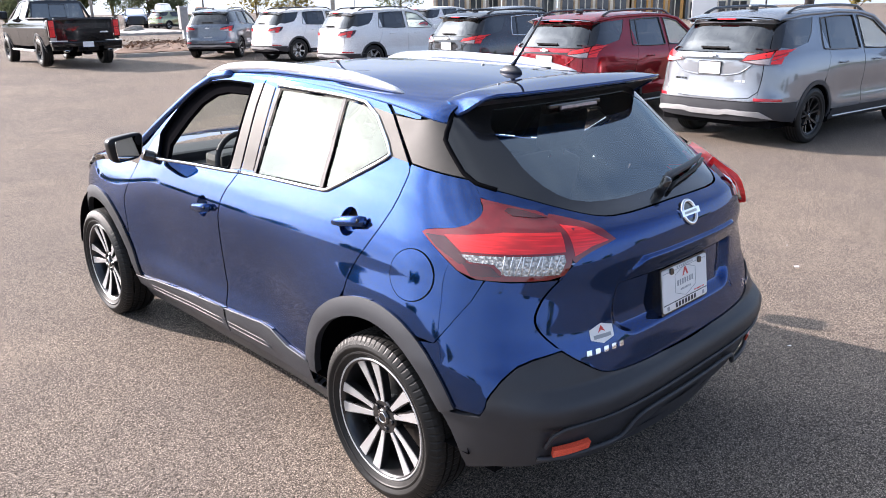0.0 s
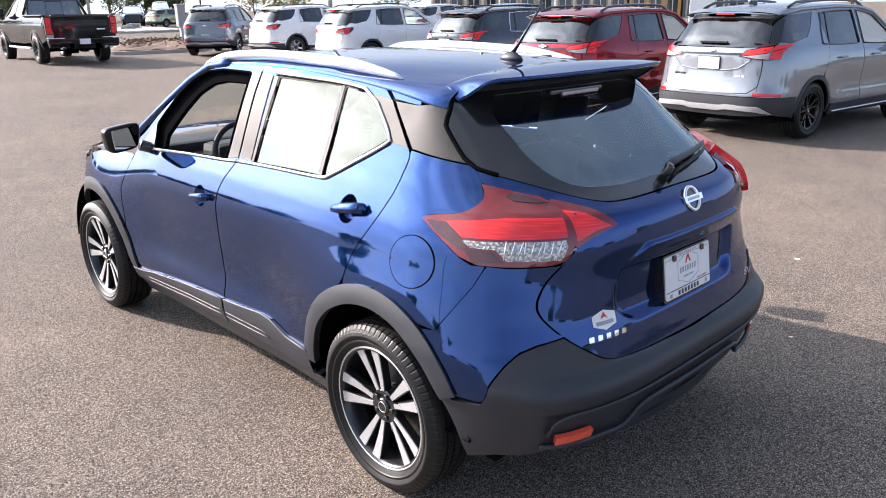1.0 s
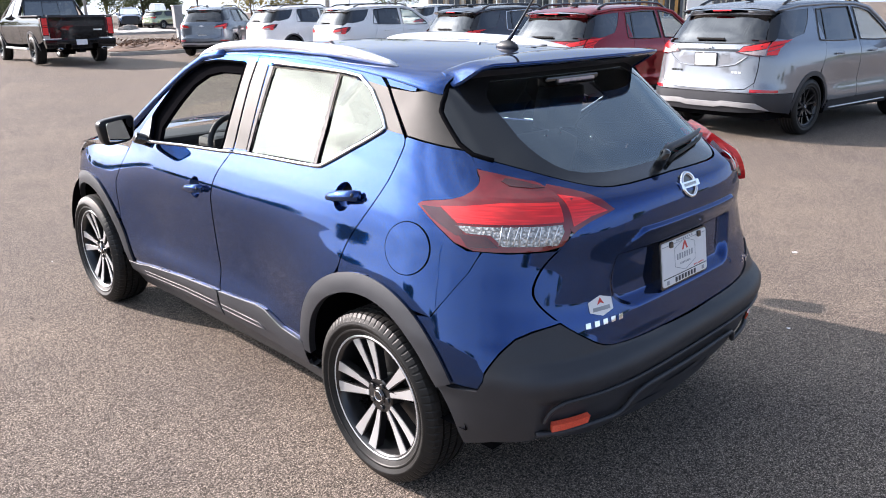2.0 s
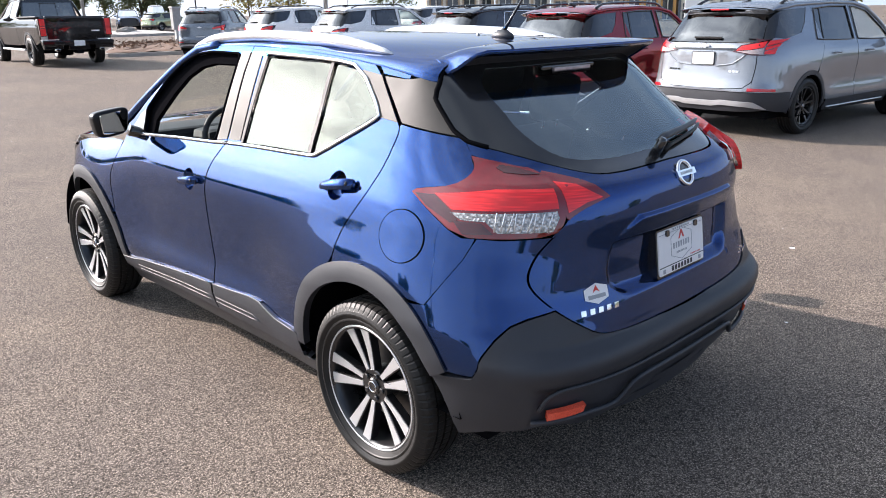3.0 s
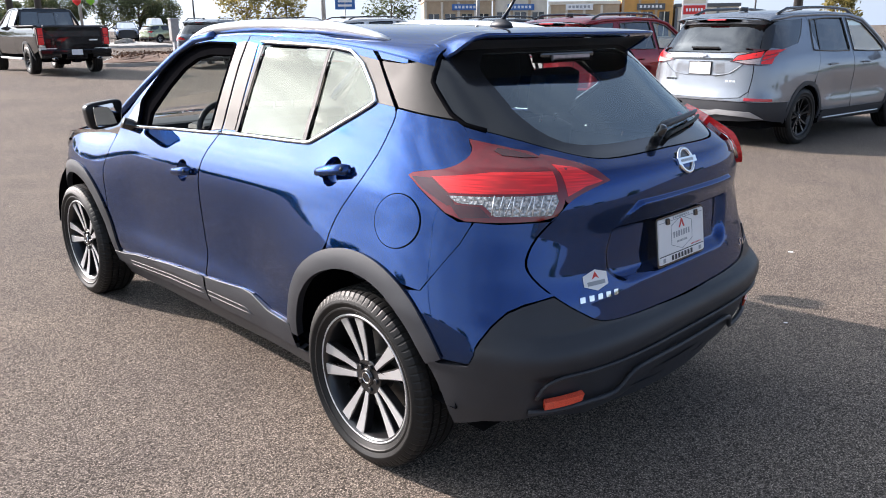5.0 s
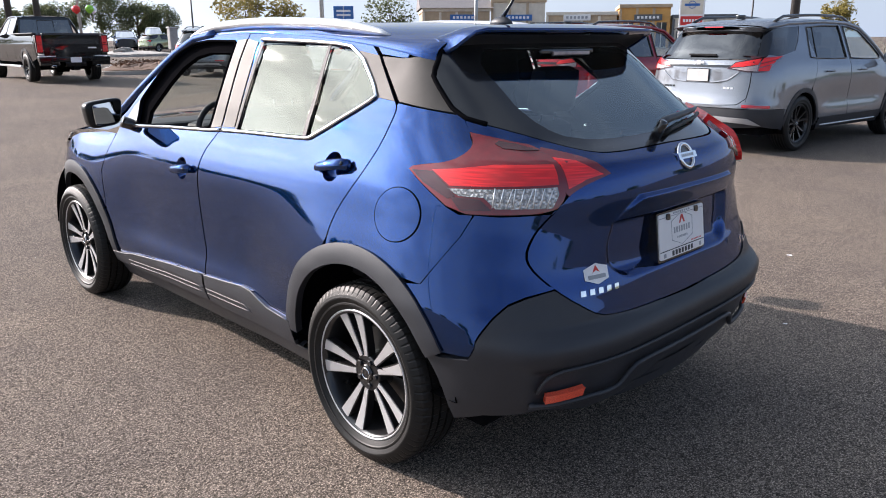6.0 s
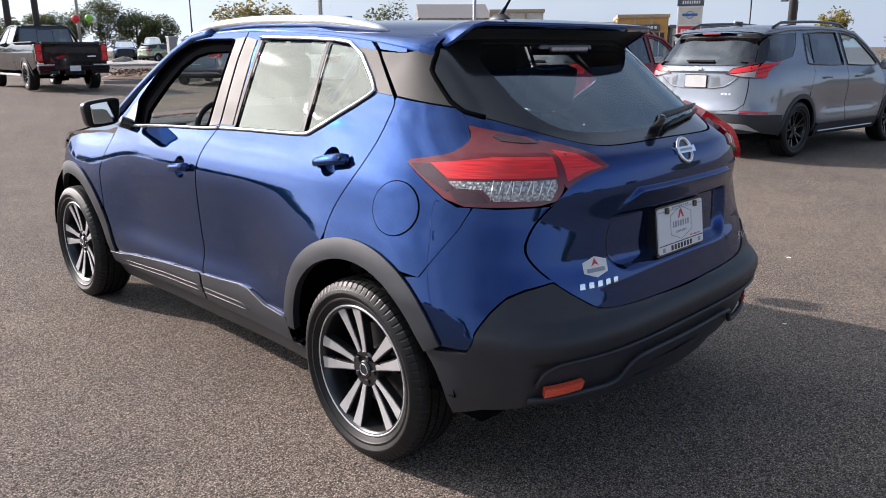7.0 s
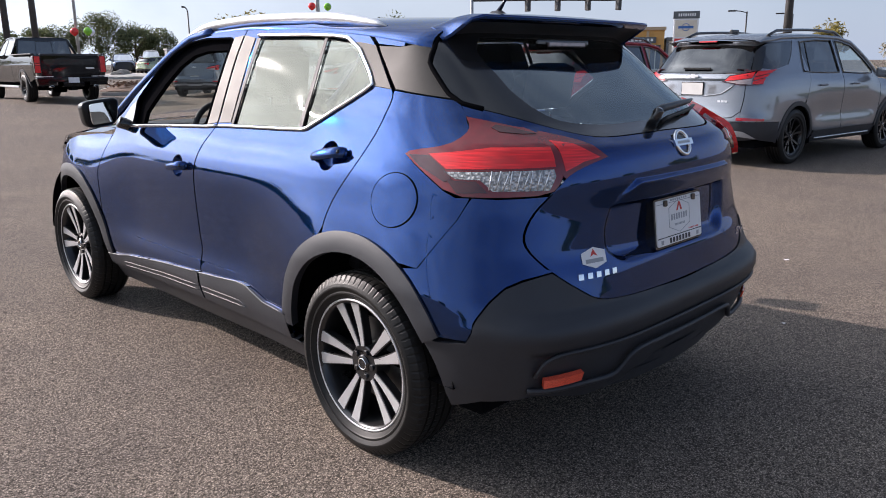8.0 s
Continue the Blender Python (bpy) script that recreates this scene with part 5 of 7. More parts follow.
def suv(name, label, body, at, turn, size=(4.65, 1.843, 1.66, 2.725), group="parked cars", style="black", lamp_style=0, chrome=False, rails=True, fine=True, skid=True):
    """A parked SUV, its origin on the ground between the axles."""
    L, W, H, B = size
    S, ht, k = suv_shell(*size), H / 1.66, L / 4.65
    car = thing(name, label, "car", group, at, turn)
    G = dict(grid=.06 if fine else .14, h=.04 if fine else .08)
    zz = lambda v: v * ht
    ya, R = B / 2, .355 * ht
    az, ar = R + .005, R + .075
    qy = lambda y, z: S.by_y(y, z)
    fl = lambda pts: [(S.by_y(y * k, zz(z)), zz(z)) for y, z in dense(pts, .06, False)]
    ty = lambda pts: [(S.by_x(x * W / 1.843, zz(z)), zz(z)) for x, z in pts]
    edge = [(-2.00, 1.50), (-1.75, 1.565), (-1.2, 1.60), (-.5, 1.615), (.1, 1.595), (.40, 1.545)]
    # flank from tail to nose, in panels with open seams
    sill, belt = .40, 1.13
    zb = .565 if lamp_style == 0 else .50      # top of the black lower bumper
    g = .006
    tailgate_cut = [(-.70, 1.12), (-.655, 1.02), (-.66, .85), (-.645, .70), (-.56, .625), (0, .60)]
    rq = [(-2.02, 1.50), (-1.80, 1.545), (-1.40, 1.575), (-1.06, 1.585)]
    door_b = [(-1.06, 1.585), (-1.00, 1.20), (-1.02, 1.08), (-1.10, .95), (-1.16, .83)]
    back = ty(tailgate_cut[:4])
    quarter = fl(rq) + fl(door_b) + arch(S, -ya, az, ar, 70, 178, 24) + [(qy(-ya - ar - .03, zz(zb)), zz(zb))]
    quarter += ty([(-.915, zb), (-.80, zb + .005), (-.655, zb + .005)]) + [(q - .01, z) for q, z in back[::-1]] + ty([(-.735, 1.22), (-.69, 1.35)]) + ty([(-.645, 1.47)])
    side_hole = fl([(-1.92, 1.46), (-1.75, 1.52), (-1.16, 1.548), (-1.30, 1.37), (-1.45, 1.255), (-1.84, 1.19), (-2.03, 1.215)])
    skin("quarter_panel", S, quarter, body, car, [side_hole], both=True, **G)
    d_split = [(-.07, 1.605), (-.09, 1.13), (-.13, .95), (-.12, .45)]
    rear_door = fl([(y + g, z) for y, z in door_b[::-1]]) + fl([(-1.05, 1.588), (-.5, 1.603), (-.07 - g, 1.605)]) + fl([(y - g, z) for y, z in d_split]) + fl([(-.12 - g, sill), (-.86, sill)]) + arch(S, -ya, az, ar, 8, 64, 12)
    r_hole = fl([(-.96, 1.155), (-1.14, 1.165), (-1.00, 1.535), (-.60, 1.56), (-.15, 1.56), (-.17, 1.14), (-.5, 1.14)])
    rd = skin("rear_door", S, rear_door, body, car, [r_hole], both=True, **G)
    f_front = [(1.06, 1.02), (1.02, .85), (.98, .60), (.95, sill)]
    front_door = fl([(y + g, z) for y, z in d_split[::-1]]) + fl([(-.07 + g, 1.605), (.12, 1.59), (.40, 1.53), (1.05, 1.12), (1.06, 1.02)]) + fl(f_front[1:]) + fl([(.95, sill), (-.12 + g, sill)])
    f_hole = fl([(-.06, 1.14), (-.03, 1.555), (.12, 1.545), (.38, 1.49), (.86, 1.16), (.84, 1.12), (.4, 1.12)])
    fd = skin("front_door", S, front_door, body, car, [f_hole], both=True, **G)
    fender = fl([(y + .012, z) for y, z in f_front]) + arch(S, ya, az, ar, 172, 0, 24) + fl([(1.95, .55), (2.05, .80), (1.85, .96), (1.4, 1.02), (1.075, 1.05)])
    skin("front_fender", S, fender, body, car, both=True, **G)
    skin("front_bumper", S, arch(S, ya, az, ar, 0, -12, 4) + fl([(2.0, .28), (2.16, .5), (2.10, .75), (1.98, .54)]), CLAD, car, both=True, **G)
    # panes
    for pts, par in ((side_hole, car), (r_hole, rd[0]), (f_hole, fd[0])):
        skin("side_window", S, pts, DARKGLASS if par is not fd[0] else CLEAR, par, off=-.006, both=True, lip=0, **G)
    skin("window_post", S, fl([(-.93, 1.15), (-.97, 1.15), (-.86, 1.545), (-.82, 1.545)]), BLACK, rd[0], off=.002, both=True, lip=.01, **G)
    trim = CHROME if chrome else BLACK
    for hole, par in ((r_hole, rd[0]), (f_hole, fd[0])):
        for mir in (False, True):
            tube("window_trim", [S.on(q, z, .003) for q, z in hole], .010, trim, par, sides=6, closed=True, mirror=mir)
    for par, y0 in ((rd[0], -.82), (fd[0], .10)):
        for mir in (False, True):
            tube("door_handle", [S.on(qy((y0 + .2 * t) * k, zz(.985)), zz(.985), .012 + .025 * math.sin(math.pi * t)) for t in span(0, 1, 6)], .014, body, par, sides=6, mirror=mir)
    # lower cladding and arches
    skin("sill_cladding", S, fl([(.93, .395), (-.10, .395), (-.88, .395), (-.90, .26), (.95, .24)]), CLAD, car, off=.004, both=True, **G)
    for cy in (-ya, ya):
        skin("arch_moulding", S, arch(S, cy, az, ar + .012, -8, 188, 30) + arch(S, cy, az, ar - .045, 188, -8, 30), CLAD, car, off=.008, both=True, lip=.02, **G)
    if skid:
        for mir in (False, True):
            tube("sill_strip", [S.on(q, z, .01) for q, z in fl([(.8, .30), (-.8, .30)])], .012, SATIN, car, sides=6, mirror=mir)
    # tail
    gate_l = ty(tailgate_cut)
    gtop = ty([(-.685, 1.15), (-.60, 1.145), (0, 1.145)])
    gate = gate_l[:-1] + [(.9, zz(.60))] + [(1.8 - q, z) for q, z in gate_l[:-1][::-1]] + [(1.8 - q, z) for q, z in gtop[:-1]] + [(.9, zz(1.145))] + gtop[:-1][::-1]
    tg = skin("tailgate", S, gate, body, car, **G)[0]
    gl = ty([(-.665, 1.16), (-.64, 1.25), (-.60, 1.40), (-.565, 1.49)])
    glass_o = gl + [(.9, zz(1.50))] + [(1.8 - q, z) for q, z in gl[::-1]] + [(.9, zz(1.155))]
    skin("rear_window", S, glass_o, DARKGLASS, tg, off=-.004, lip=.01, label="dark tinted rear window", **G)
    pil = ty([(-.675, 1.16), (-.735, 1.20), (-.69, 1.35), (-.645, 1.47), (-.575, 1.49), (-.605, 1.40), (-.645, 1.25)])
    skin("rear_pillar", S, pil, BLACK, tg, both=True, **G)
    sp = grid_data(lambda u, t: Vector((u * .60 * W / 1.843, (-1.86 - .17 * t + .05 * u * u) * k, zz(1.585 - .035 * t - .02 * u * u))), span(-1, 1, 10), span(0, 1, 3))
    sl = grid_data(lambda u, t: Vector((u * .60 * W / 1.843, (-2.03 + .05 * u * u + .10 * t) * k, zz(1.55 - .035 * t - .02 * u * u))), span(-1, 1, 10), [0, .3, 1])
    joined("spoiler", [sp, sl], body, car, smooth=True)
    box("brake_lamp", -.13, -2.035 * k, zz(1.532), .13, -2.015 * k, zz(1.548), LAMP_GLOW, car)
    box("wiper", -.20, -2.235 * k, zz(1.195), .20, -2.215 * k, zz(1.22), BLACK, tg, bev=.004)
    # lamps
    if lamp_style == 0:
        lamp = ty([(-.39, 1.045), (-.47, 1.120), (-.72, 1.180)]) + fl([(-2.17, 1.195), (-2.14, 1.19), (-2.19, 1.01)]) + ty([(-.80, 1.00), (-.62, 1.005)])
    else:
        lamp = ty([(-.47, .985), (-.52, 1.06), (-.74, 1.09)]) + fl([(-1.93, 1.10), (-1.98, 1.02), (-2.06, .96)]) + ty([(-.80, .945), (-.62, .935)])
    dz = 0 if lamp_style == 0 else -.10
    for ob in skin("tail_lamp", S, lamp, RED_DARK, car, off=.014, both=True, lip=.02, label="red tail lamp", **G):
        pass
    lm = ob
    for mir in (1, -1):
        bits = (([(-.43, 1.060), (-.48, 1.110), (-.708, 1.160), (-.708, 1.095), (-.58, 1.072)], RED_BRIGHT), ([(-.44, 1.050), (-.58, 1.064), (-.708, 1.086), (-.708, 1.018), (-.60, 1.022)], LENS_DULL),
                ([(-.720, 1.105), (-.720, 1.166), (-.805, 1.188), (-.805, 1.150)], RED_BRIGHT), ([(-.720, 1.060), (-.720, 1.096), (-.805, 1.140), (-.805, 1.105)], RED_BRIGHT), ([(-.720, 1.018), (-.720, 1.050), (-.80, 1.092), (-.80, 1.02)], RED_BRIGHT))
        for pts, mt in ((ty([(x, z + dz) for x, z in p]), mt) for p, mt in bits):
            ob = skin("lens", S, pts, mt, lm, off=.016, lip=.003, **G)[0]
            ob.matrix_basis = Matrix.Diagonal((mir, 1, 1, 1))
    if lamp_style == 0:
        skin("tailgate_strip", S, ty([(-.42, 1.06), (.42, 1.06), (.42, 1.085), (-.42, 1.085)]), BLACK, tg, off=.010, **G)
    prism("maker_badge", [(-.075, -.014), (-.03, -.014), (-.024, -.028), (.03, -.028), (.024, -.014), (.075, -.014), (.068, .014), (.024, .014), (.018, .028), (-.036, .028), (-.03, .014), (-.082, .014)], .0, .012, lambda u, v, d: (u, -2.29 * k - d, zz(1.115 + dz) + v), SATIN, tg, "satin cross-shaped badge")
    # plate in its pressing
    prism("number_plate", fillet([(-.155, -.075), (.155, -.075), (.155, .075), (-.155, .075)], .01), .0, .012, lambda u, v, d: (u, -2.295 * k - d, zz(.96 if lamp_style == 0 else .66) + v), PLATE_DULL, tg, "plain white dealer plate")
    tube("plate_surround", [(u, -2.30 * k, zz(.96 if lamp_style == 0 else .66) + v) for u, v in ((-.16, -.08), (.16, -.08), (.16, .08), (-.16, .08))], .006, BLACK, tg, sides=5, closed=True)
    if fine and lamp_style == 0:
        tube("pressing", [S.on(q, z, .002) for q, z in dense(ty([(-.55, 1.02), (-.40, .905), (-.2, .875), (.2, .875), (.40, .905), (.55, 1.02)]), .05, False)], .010, body, tg, sides=6)
        for x0, n in ((-.50, 4), (.36, 3)):
            for i in range(n):
                skin("model_badge", S, ty([(x0 + .045 * i, .80), (x0 + .035 + .045 * i, .80), (x0 + .035 + .045 * i, .825), (x0 + .045 * i, .825)]), SATIN if x0 > 0 else BLACK, tg, off=.004, lip=.002)
    # bumper
    low = ty([(-.915, zb - .005), (-.80, zb), (-.62, zb), (-.45, zb), (0, zb)])
    bot = ty([(0, .33), (-.55, .34), (-.80, .36)])
    bo = arch(S, -ya, az, ar, 186, 178, 3) + [(qy(-ya - ar - .03, zz(zb)), zz(zb))] + low[:-1] + [(.9, zz(zb))] + [(1.8 - q, z) for q, z in low[:-1][::-1]] + [(1.8 - qy(-ya - ar - .03, zz(zb)), zz(zb))] + [(1.8 - q, z) for q, z in arch(S, -ya, az, ar, 178, 186, 3)] + [(1.8 - q, z) for q, z in bot[::-1]][:-1] + bot
    bp = skin("rear_bumper", S, bo, CLAD, car, off=.012, lip=.04, label="black lower bumper", **G)[0]
    skin("bumper_skin", S, ty([(-.650, .69), (-.565, .615), (-.3, .60), (.3, .60), (.565, .615), (.650, .69), (.655, zb + .008), (-.655, zb + .008)]), body, bp, off=.0, **G)
    if skid:
        skin("skid_plate", S, ty([(-.80, .375), (-.70, .455), (-.3, .47), (-.22, .455), (.22, .455), (.3, .47), (.70, .455), (.80, .375), (.62, .405), (.3, .415), (.2, .395), (-.2, .395), (-.3, .415), (-.62, .405)]), SKID, bp, off=.030, lip=.03, **G)
    skin("reflector", S, ty([(-.86, zb + .015), (-.62, zb + .02), (-.62, zb + .055), (-.86, zb + .045)]), LAMP_GLOW, bp, off=.006, both=True, lip=.01, **G)
    # roof and front
    re = curve([y * k for y, _ in edge], [zz(z) for _, z in edge])
    def top(a, y):
        ze = re(y)
        xe, c, s = S.half(y, ze), math.cos(radians(a)), math.sin(radians(a))
        return Vector((-math.copysign(xe * abs(c) ** .87, c), y, ze + (zz(.055)) * max(s, 0) ** .87))
    link("roof", mesh_of("roof", *grid_data(top, [0, 4, 10, 20, 35, 60, 90, 120, 145, 160, 170, 176, 180], [y * k for y in (-1.95, -1.75, -1.3, -.8, -.3, .1, .40)]), body), car)
    link("headliner", mesh_of("headliner", *grid_data(lambda a, y: top(a, y) - Vector((0, 0, .04)), [10, 35, 90, 145, 170], [y * k for y in (-1.9, -1.0, .38)]), TRIM), car)
    for mir in (False, True):
        tube("roof_pillar", [S.on(q, z, -.004) for q, z in fl([(-1.95, 1.52), (-1.4, 1.585), (-.5, 1.612), (.10, 1.597), (.42, 1.54), (1.10, 1.10)])], .030, body, car, sides=8, mirror=mir)
    def screen(u, t):
        y, z = (1.10 - .68 * t) * k, zz(1.10 + .46 * t)
        return Vector(((S.half(y, z) - .02) * u, y + .10 * (1 - u * u), z))
    link("windscreen", mesh_of("windscreen", *grid_data(screen, span(-1, 1, 8), span(0, 1, 5)), CLEAR), car)
    link("bonnet", mesh_of("bonnet", *grid_data(lambda u, t: Vector((u * (.80 - .22 * max(t - .5, 0)) * W / 1.843, (1.08 + 1.02 * t) * k + .06 * (1 - u * u), zz(1.10 - .07 * t - .08 * t ** 3 - .05 * abs(u) ** 3))), span(-1, 1, 10), span(0, 1, 8)), body), car)
    link("grille", mesh_of("grille", *grid_data(lambda u, t: Vector((u * .6, (2.14 + .10 * t) * k - .12 * u * u, zz(.97 - .65 * t))), span(-1, 1, 8), span(0, 1, 4)), CLAD), car)
    skin("headlamp", S, fl([(1.75, .97), (2.0, .93), (2.08, .84), (1.85, .88)]), WHITE_LENS, car, off=.012, both=True, **G)
    if rails:
        for mir in (False, True):
            path = []
            for t in span(0, 1, 18):
                p = top(24, (.30 - 1.95 * t) * k)
                path.append(p + Vector((0, 0, .055 * min(1, 9 * t, 9 * (1 - t)))))
            tube("roof_rail", path, .019, BLACK, car, "black roof rail", 8, False, mir)
        box("aerial_fin", -.025, -1.52 * k, zz(1.645), .025, -1.36 * k, zz(1.70), BLACK, car, bev=.015)
    # mirrors and cabin
    for s in (-1, 1):
        box("door_mirror", s * 1.02 - .10, .80 * k, zz(1.06), s * 1.02 + .10, .90 * k, zz(1.20), body, car, bev=.04)
    skin("inner_skin", S, fl([(-2.0, 1.10), (-1.0, 1.08), (1.0, 1.04), (1.0, .35), (-.80, .35)]) + arch(S, -ya, az, ar - .03, 10, 170, 20) + [(.3, zz(.5)), (.9, zz(.5)), (.9, zz(1.10))], DARK, car, off=-.035, both=True, grid=.15, h=.08, lip=0)
    box("floor_pan", -.78 * W / 1.843, -2.1 * k, .25, .78 * W / 1.843, 2.0 * k, .34, DARK, car)
    if fine:
        for x in (-.38, .38):
            box("seat_back", x - .25, -.08, 0, x + .25, .08, .66, CLOTH, car, bev=.06, m=pose(0, -.05, .65, 14))
            box("headrest", x - .13, -.05, 0, x + .13, .05, .19, CLOTH, car, bev=.045, m=pose(0, -.24, 1.33, 10))
        box("bench_back", -.62, -.08, 0, .62, .08, .62, CLOTH, car, bev=.05, m=pose(0, -1.02, .62, 14))
        box("dashboard", -.70, .45, .75, .70, 1.05, 1.08, TRIM, car, bev=.06)
    for cy in (-ya, ya):
        for s in (-1, 1):
            link("wheel_well", mesh_of("wheel_well", [Vector((s * (W / 2 - .02 - p.x), cy + p.y, max(az + p.z, .25))) for p in lathe_data([(0, ar - .01), (.30, ar - .01), (.31, .05)], 24)[0]], lathe_data([(0, ar - .01), (.30, ar - .01), (.31, .05)], 24)[1], DARK), car)
            alloy_wheel(car, (s * (W / 2 - .135), cy, R), 0 if s < 0 else 180, 11 * s, style, R, R * .66, .225)
    return car


def on_lot(x, y):
    return (x, y, ground_z(y))


suv("silver_suv", "silver family SUV with black wheels and black bumper, parked", SILVER, on_lot(9.43, 1.31), -96.4, (4.81, 1.905, 1.70, 2.82))
suv("red_suv", "dark red family SUV with dark roof rails, parked", REDPAINT, on_lot(9.35, 4.30), -90)
suv("grey_suv", "dark grey family SUV with chrome window trim, parked", GRAPHITE, on_lot(11.5, 8.6), -92, chrome=True)
SMALL = (4.56, 1.87, 1.71, 2.73)
suv("white_suv", "white compact SUV with black rear pillar, parked", WHITEPAINT, on_lot(12.8, 14.7), -93, SMALL, style="bright", lamp_style=1)
suv("white_suv", "white compact SUV with alloy wheels, parked", WHITEPAINT, on_lot(13.7, 20.0), -89, SMALL, style="bright", lamp_style=1)
suv("slate_suv", "blue-grey compact SUV with bright skid plate, parked", SLATE, on_lot(12.5, 24.1), -46.5, SMALL, style="bright", lamp_style=1)


def pickup():
    """A black crew-cab pickup, tail towards the lot."""
    turn = -2
    truck = thing("pickup_truck", "black crew-cab pickup truck with red lamps and white plate", "pickup truck", "parked cars", on_lot(6.6, 25.2), turn)
    truck.scale = (1.045, 1.045, 1.045)
    z = (.40, .55, .70, .90, 1.10, 1.25, 1.36, 1.45, 1.60, 1.80, 1.92, 2.0)
    hw = curve(z, (.92, .97, .995, 1.02, 1.03, 1.02, .99, .94, .88, .80, .74, .66))
    S = Shell(hw, hw, curve(z, (.90, .96, .99, 1.02, 1.03, 1.02, .98, .92, .85, .78, .72, .66)), curve((.4, .7, 1.0, 1.40, 2.0), (-3.02, -3.06, -3.07, -3.06, -3.04)), curve((.4, 2.0), (14, 14)), curve((.4, .8, 1.1, 1.3, 2.0), (2.72, 2.78, 2.74, 2.5, 2.2)), -2.55, 1.95, (-.5, -1.2), (.6, 1.4))
    B, R = 1.875, .415
    G = dict(grid=.09, h=.06)
    fl = lambda pts: [(S.by_y(y, q), q) for y, q in dense(pts, .08, False)]
    az, ar = R + .02, R + .10
    bed = fl([(-.80, 1.395), (-3.0, 1.40)]) + [(.35, 1.40), (.35, .72)] + fl([(-2.95, .70), (-2.5, .62)]) + arch(S, -B, az, ar, 160, 20, 18) + fl([(-1.35, .60), (-.80, .60)])
    skin("bed_side", S, bed, BLACKPAINT, truck, both=True, **G)
    rd_hole, fd_hole = fl([(-.62, 1.42), (-.50, 1.84), (.08, 1.87), (.10, 1.40)]), fl([(.20, 1.40), (.18, 1.87), (.42, 1.85), (1.05, 1.45), (1.02, 1.39)])
    skin("rear_door", S, fl([(-.78, .58), (-.78, 1.38), (-.62, 1.90), (.13, 1.93), (.15, 1.3), (.15, .58)]), BLACKPAINT, truck, [rd_hole], both=True, **G)
    skin("front_door", S, fl([(.165, .58), (.165, 1.3), (.145, 1.93), (.46, 1.90), (1.22, 1.40), (1.26, 1.25), (1.22, .58)]), BLACKPAINT, truck, [fd_hole], both=True, **G)
    for h in (rd_hole, fd_hole):
        skin("side_window", S, h, DARKGLASS, truck, off=-.006, both=True, lip=0, **G)
    skin("front_fender", S, fl([(1.275, .60), (1.275, 1.28), (2.0, 1.22), (2.45, 1.15), (2.55, .85)]) + arch(S, B, az, ar, 10, 165, 18), BLACKPAINT, truck, both=True, **G)
    for cy in (-B, B):
        skin("arch_moulding", S, arch(S, cy, az, ar + .03, 0, 180, 24) + arch(S, cy, az, ar - .04, 180, 0, 24), CLAD, truck, off=.015, both=True, lip=.03, **G)
    gate = prism("tailgate", fillet([(-.80, .74), (.80, .74), (.80, 1.37), (-.80, 1.37)], .03), 0, .06, lambda u, v, d: (u, -3.03 - d, v), BLACKPAINT, truck, "black tailgate with pressed lettering band")
    prism("tailgate_band", fillet([(-.74, 1.10), (.74, 1.10), (.74, 1.26), (-.74, 1.26)], .02), .06, .068, lambda u, v, d: (u, -3.03 - d, v), BLACK, gate)
    prism("tailgate_top", fillet([(-.82, 1.365), (.82, 1.365), (.82, 1.415), (-.82, 1.415)], .015), -.02, .075, lambda u, v, d: (u, -3.03 - d, v), CLAD, gate)
    prism("trim_badge", [(.42, .98), (.66, .98), (.66, 1.02), (.42, 1.02)], .06, .068, lambda u, v, d: (u, -3.03 - d, v), SATIN, gate)
    for s in (-1, 1):
        lm = prism("tail_lamp", fillet([(s * .83, .86), (s * 1.005, .86), (s * 1.015, 1.36), (s * .83, 1.36)], .02), -.10, .07, lambda u, v, d: (u, -3.03 - d, v), RED_DARK, truck, "tall red tail lamp")
        for a, b in ((1.15, 1.34), (1.095, 1.135), (.88, 1.08)):
            prism("lens", fillet([(s * .845, a), (s * .985, a), (s * .985, b), (s * .845, b)], .01), .07, .078, lambda u, v, d: (u, -3.03 - d, v), RED_BRIGHT, lm)
    bp = joined("rear_bumper", [box_data(-1.0, -3.22, .60, 1.0, -3.02, .74, .025), box_data(-.98, -3.20, .50, -.45, -3.04, .62, .02), box_data(.45, -3.20, .50, .98, -3.04, .62, .02), box_data(-.30, -3.19, .46, .30, -3.05, .60, .02)], BLACKPAINT, truck, "black step bumper")
    box("number_plate", -.155, -3.235, .58, .155, -3.222, .735, WHITE, bp, "plain white plate", .004)
    for s in (-1, 1):
        tube("exhaust_tip", [(s * .62, -3.0, .47), (s * .62, -3.24, .475)], .062, CHROME, truck, sides=14, flat=.6)
        tube("exhaust_bore", [(s * .62, -3.10, .47), (s * .62, -3.243, .475)], .05, DARK, truck, sides=14, flat=.55)
        prism("bumper_strip", [(s * .55, .755), (s * 1.0, .755), (s * 1.0, .775), (s * .55, .775)], 0, .19, lambda u, v, d: (u, -3.02 - d, v), SATIN, bp)
    box("tow_hitch", -.09, -3.2, .36, .09, -2.9, .46, DARK, truck, bev=.01)
